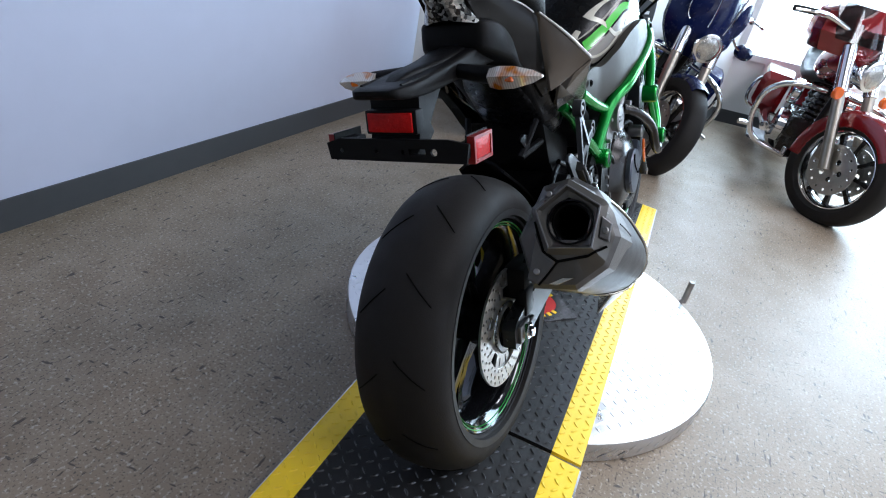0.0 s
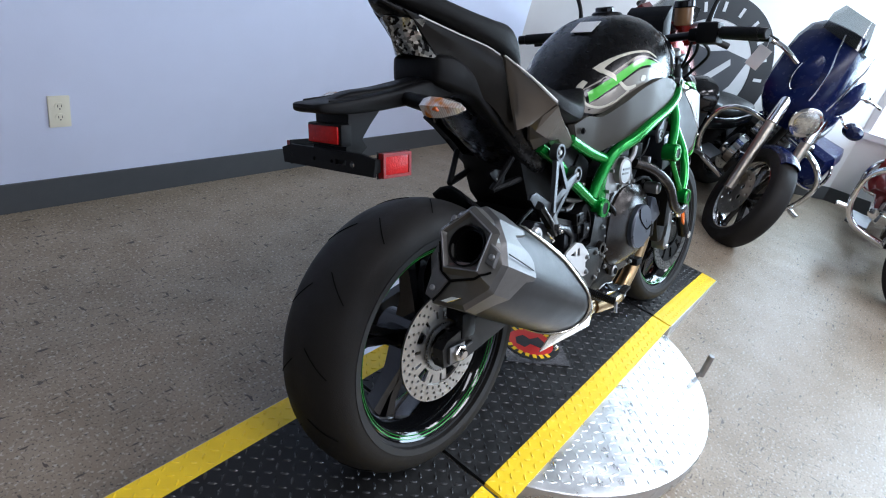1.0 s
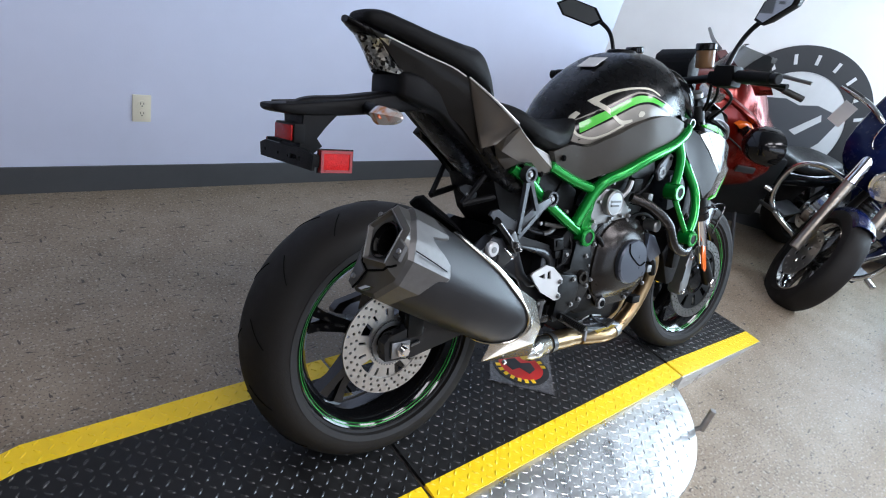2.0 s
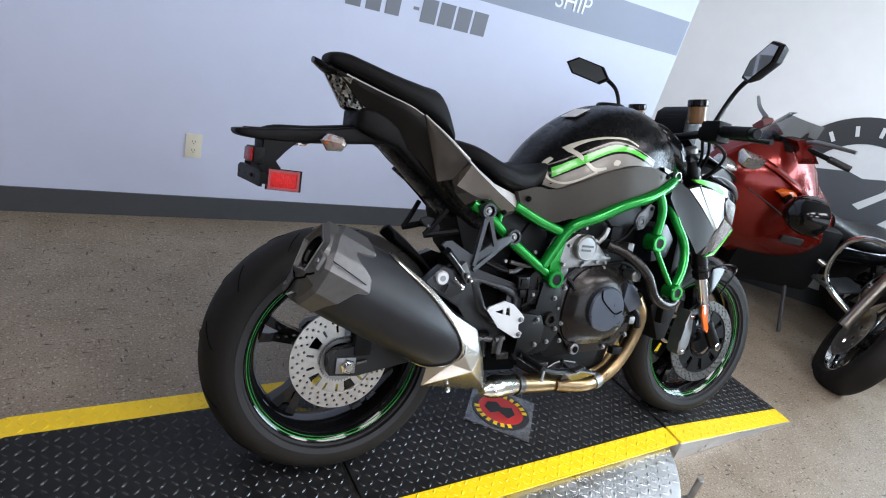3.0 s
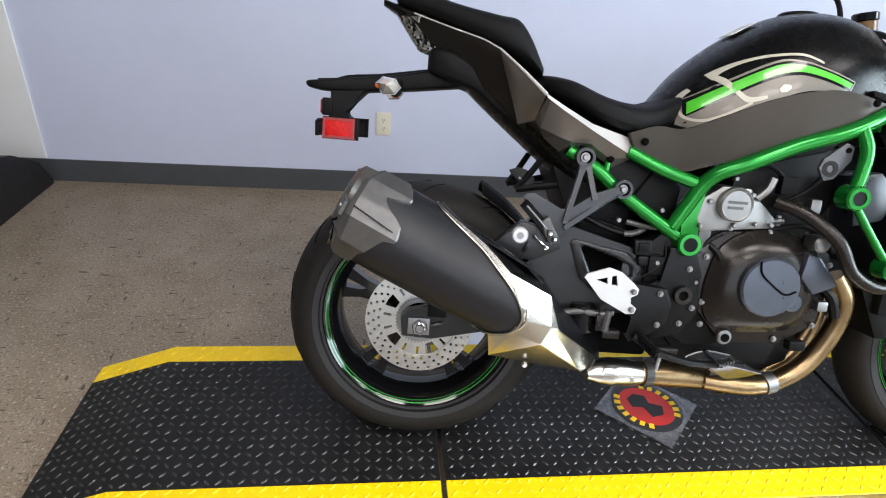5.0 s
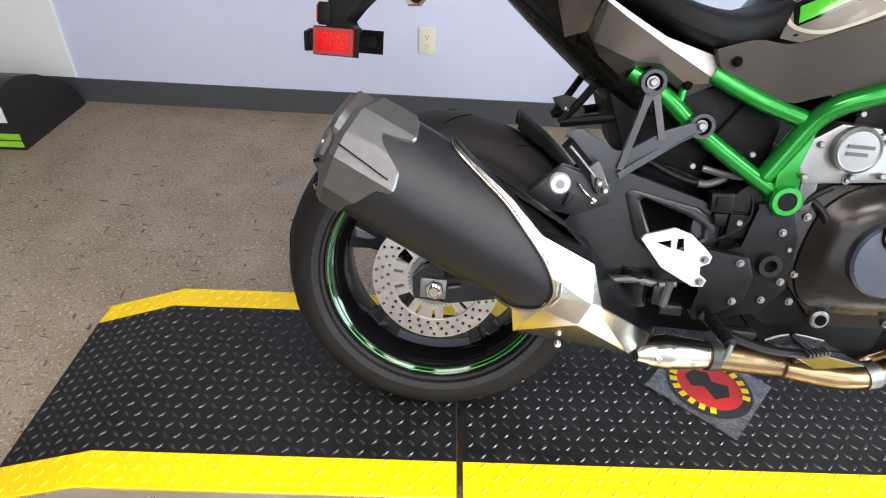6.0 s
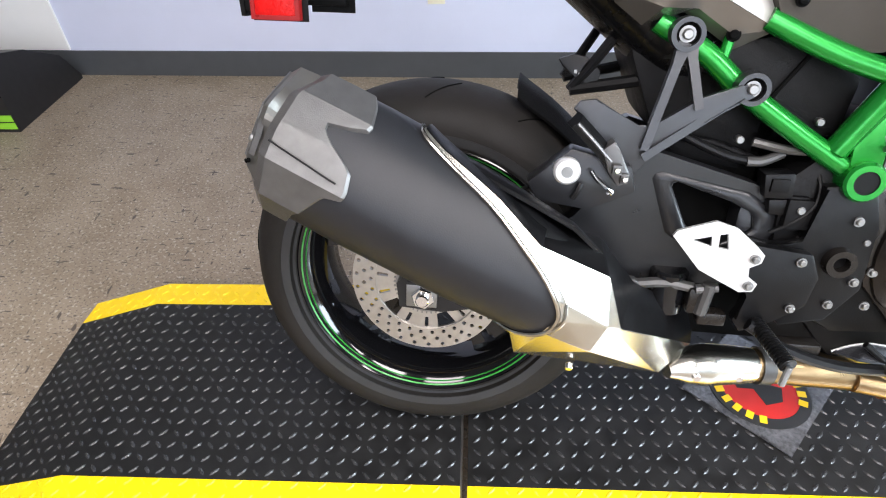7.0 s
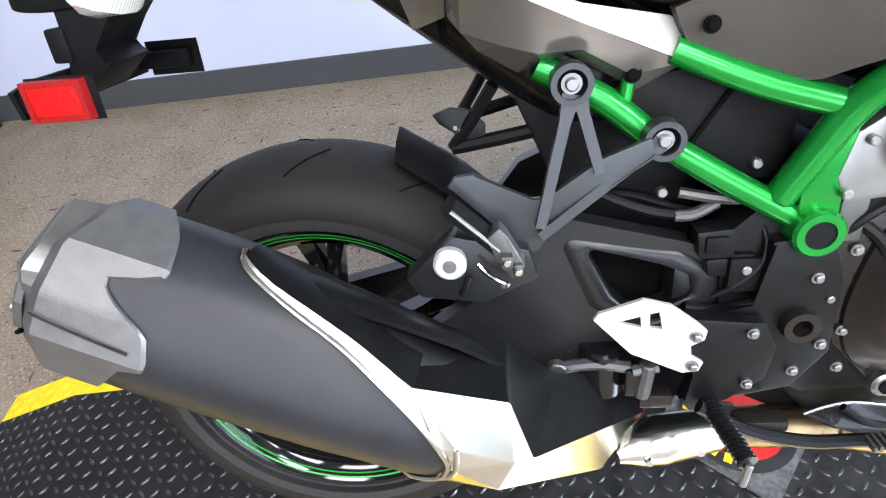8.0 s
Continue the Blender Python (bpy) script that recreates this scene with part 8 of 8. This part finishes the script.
blue = cruiser((3.636, 0.005, 0.0), 179, 18, NAVY, "navy blue touring cruiser with batwing fairing on side stand", 32, True, "navy blue")
tag = part("price_tag", box(bmesh.new(), (0.527, -0.435, 0.842), (0.530, -0.355, 0.972), 0.001), WHITE_TAG, blue, "white paper tag hanging from the handlebar")
part("tag_string", tube(bmesh.new(), [(0.5285, -0.395, 0.968), (0.548, -0.400, 0.995), (0.572, -0.412, 1.018)], 0.0015, 6), WHITE_TAG, tag)
wine = cruiser((3.56, -1.045, 0.0), 177, 5, WINE, "wine red touring cruiser with saddlebags on side stand", 45, False, "wine red")
part("paper_sheet", box(bmesh.new(), (0.30, -0.10, 0.905), (0.32, 0.10, 1.05), 0.001), WHITE_TAG, wine, "white paper on the instruments", m=pose(0, 0, 0, 0, 0, 0))


def sport_tourer(place, heading, lean):
    root = thing("motorcycle", "copper red sport touring motorcycle with full fairing", "motorcycle", Matrix.Translation(place) @ pose(0, 0, 0, 0, 0, heading) @ pose(0, 0, 0, -lean, 0, 0))
    road_wheel("front_wheel", root, (0.74, 0, 0.30), 0.30, 0.06, 0, ENGINE, 6)
    road_wheel("rear_wheel", root, (-0.72, 0, 0.31), 0.31, 0.08, 0, ENGINE, 6)
    fender(root, (0.74, 0, 0.30), 0.325, 0.07, 25, 165, GLOSS, "gloss black front fender", 0.05)
    for s in (-1, 1):
        part("fork_leg", bar(bmesh.new(), (0.73, 0.10 * s, 0.30), (0.56, 0.10 * s, 0.80), 0.026, n=16), SATIN, root)
        rows = []
        for x, z0, z1, w in lerp([(0.80, 0.70, 0.80, 0.06), (0.74, 0.60, 0.92, 0.14), (0.62, 0.47, 1.02, 0.21), (0.45, 0.38, 1.05, 0.25), (0.25, 0.36, 0.98, 0.24), (0.08, 0.38, 0.80, 0.20), (-0.02, 0.46, 0.70, 0.17)], 25):
            rows.append([(x, s * (w * (1 - 0.55 * abs(2 * k / 16 - 1) ** 2.4)), z0 + (z1 - z0) * k / 16) for k in range(17)] + [(x, s * (w * (1 - 0.55 * abs(2 * k / 16 - 1) ** 2.4) - 0.02), z0 + (z1 - z0) * k / 16) for k in range(16, -1, -1)])
        part("side_fairing", rings(bmesh.new(), rows), COPPER_RED, root, "copper red side fairing")
        part("indicator", rings(bmesh.new(), [[(0.42 + dx * q, s * y, 0.83 + dz * q) for dx, dz in ((-0.06, 0), (-0.03, 0.022), (0.04, 0.02), (0.07, 0.0), (0.04, -0.018), (-0.03, -0.02))] for y, q in ((0.235, 1.0), (0.262, 0.9), (0.27, 0.5))]), AMBER, root, "amber turn signal in the fairing")
        part("headlamp", rings(bmesh.new(), [[(x, s * (0.07 + q * math.cos(a)), 0.86 + 0.55 * q * math.sin(a)) for a in np.linspace(0, 2 * math.pi, 16, endpoint=False)] for x, q in ((0.68, 0.085), (0.755, 0.075), (0.775, 0.04))]), CLEAR, root, "clear headlamp lens")
        part("mirror", rings(bmesh.new(), [[(x, s * (0.42 + 0.12 * q * math.cos(a)), 0.80 + 0.10 * q * math.sin(a)) for a in np.linspace(0, 2 * math.pi, 22, endpoint=False)] for x, q in ((0.36, 0.9), (0.37, 1.0), (0.42, 0.97), (0.47, 0.78), (0.50, 0.5), (0.51, 0.15))]), GLOSS, root, "gloss black mirror housing on the fairing side")
        part("mirror_stem", tube(bmesh.new(), [(0.42, 0.20 * s, 0.82), (0.42, 0.28 * s, 0.81), (0.42, 0.36 * s, 0.80)], 0.03, 10), GLOSS, root)
        part("upper_panel", rings(bmesh.new(), [[(x + dx, s * (y + dy), z + dz) for dx, dy, dz in ((-0.05, 0, 0), (0, 0.02, 0.03), (0.06, 0.01, 0.01), (0.04, -0.02, -0.03))] for x, y, z in ((0.44, 0.06, 1.06), (0.42, 0.16, 1.08), (0.40, 0.24, 1.02))]), COPPER_RED, root, "copper red panel beside the dash", angle=14)
        part("headlamp_quad", rings(bmesh.new(), [[(x, s * (0.135 + a * q), 0.93 + c * q) for a, c in ((-0.060, -0.028), (0.045, -0.036), (0.065, 0.024), (-0.04, 0.040))] for x, q in ((0.60, 1.0), (0.685, 0.96), (0.70, 0.8))]), CLEAR, root, "clear angular headlamp lens", angle=14)
        part("fairing_vent", box(bmesh.new(), (0.16, min(0.235 * s, 0.25 * s), 0.56), (0.30, max(0.235 * s, 0.25 * s), 0.60), 0.005), SLOT, root)
        part("fairing_seam", tube(bmesh.new(), [(0.02, 0.185 * s, 0.60), (0.25, 0.247 * s, 0.66), (0.45, 0.252 * s, 0.74), (0.62, 0.212 * s, 0.80)], 0.004, 6), SLOT, root)
        part("fairing_fin", rings(bmesh.new(), [[(x + dx, s * (y + dy), z + dz) for dx, dy, dz in ((0.0, -0.012, -0.022), (0.0, 0.016, -0.004), (0.0, 0.010, 0.010), (0.0, -0.012, 0.022))] for x, y, z in ((0.10, 0.196, 0.74), (0.24, 0.246, 0.80), (0.40, 0.244, 0.88), (0.54, 0.205, 0.93), (0.62, 0.165, 0.95))]), COPPER_RED, root, "raised copper red fin of the fairing", angle=20)
        part("handgrip", bar(bmesh.new(), (0.28, 0.36 * s, 1.06), (0.37, 0.30 * s, 1.07), 0.017, n=14), LEATHER, root)
        part("lever", tube(bmesh.new(), [(0.44, 0.20 * s, 1.10), (0.45, 0.28 * s, 1.13), (0.38, 0.44 * s, 1.16)], [0.014, 0.011, 0.009], 8), ALLOY, root, "grey hand lever")
        part("fairing_screw", bar(bmesh.new(), (0.30, 0.245 * s, 0.70), (0.30, 0.262 * s, 0.70), 0.022, n=18, bevel=0.004), CHROME, root, "bright round fastener")
        part("footpeg", bar(bmesh.new(), (-0.12, 0.16 * s, 0.36), (-0.12, 0.30 * s, 0.37), 0.013, n=12), ALLOY, root)
    part("handlebar", tube(bmesh.new(), [(0.28, -0.36, 1.06), (0.42, -0.22, 1.07), (0.46, 0, 1.05), (0.42, 0.22, 1.07), (0.28, 0.36, 1.06)], 0.013, 10), SATIN, root)
    part("nose", rings(bmesh.new(), [oval(x, a, b, w, 2.3, 28) for x, a, b, w in lerp([(0.82, 0.74, 0.80, 0.03), (0.78, 0.72, 0.86, 0.09), (0.68, 0.74, 0.98, 0.15), (0.55, 0.80, 1.03, 0.165), (0.42, 0.86, 1.05, 0.15)], 25)]), COPPER_RED, root, "copper red nose fairing")
    part("windscreen", rings(bmesh.new(), [[(x - 0.12 * abs(u) ** 2, w * u, z) for u in np.linspace(-1, 1, 13)] + [(x - 0.005 - 0.12 * abs(u) ** 2, w * u, z) for u in np.linspace(1, -1, 13)] for z, w, x in ((1.02, 0.16, 0.58), (1.10, 0.17, 0.51), (1.18, 0.12, 0.46))]), SMOKED, root, "clear windscreen")
    part("fuel_tank", rings(bmesh.new(), [dome(x, a, b, w) for x, a, b, w in lerp([(-0.12, 0.58, 0.70, 0.09), (0.0, 0.60, 0.80, 0.15), (0.2, 0.70, 0.92, 0.17), (0.38, 0.80, 0.95, 0.13)], 15)]), COPPER_RED, root, "copper red fuel tank")
    part("seat", rings(bmesh.new(), [oval(x, a, b, w, 2.8) for x, a, b, w in lerp([(-0.72, 0.60, 0.66, 0.08), (-0.55, 0.58, 0.68, 0.14), (-0.35, 0.56, 0.66, 0.15), (-0.1, 0.60, 0.72, 0.10)], 17)]), LEATHER, root, "black two-up seat")
    part("tail", rings(bmesh.new(), [oval(x, a, b, w, 2.6) for x, a, b, w in ((-0.80, 0.56, 0.60, 0.05), (-0.72, 0.50, 0.61, 0.10), (-0.5, 0.46, 0.60, 0.14), (-0.2, 0.44, 0.60, 0.15))]), GLOSS, root, "gloss black tail")
    part("engine", box(bmesh.new(), (-0.15, -0.17, 0.24), (0.45, 0.17, 0.66), 0.04), ENGINE_BLACK, root, "black engine behind the fairing")
    part("exhaust", bar(bmesh.new(), (-0.1, -0.20, 0.28), (-0.85, -0.22, 0.42), 0.05, 0.058, n=20, bevel=0.008), ALLOY, root, "bright silencer")
    low = root.matrix_world @ Vector((0.05, 0.36, 0.0))
    tip = root.matrix_world.inverted() @ Vector((low.x, low.y, 0.012))
    part("side_stand", tube(bmesh.new(), [(0.0, 0.13, 0.28), tuple((Vector((0, 0.13, 0.28)) + tip) / 2), tuple(tip)], 0.011, 10), STEEL_DARK, root)
    return root


sport_tourer((3.15, 0.52, 0.0), 156, 6)
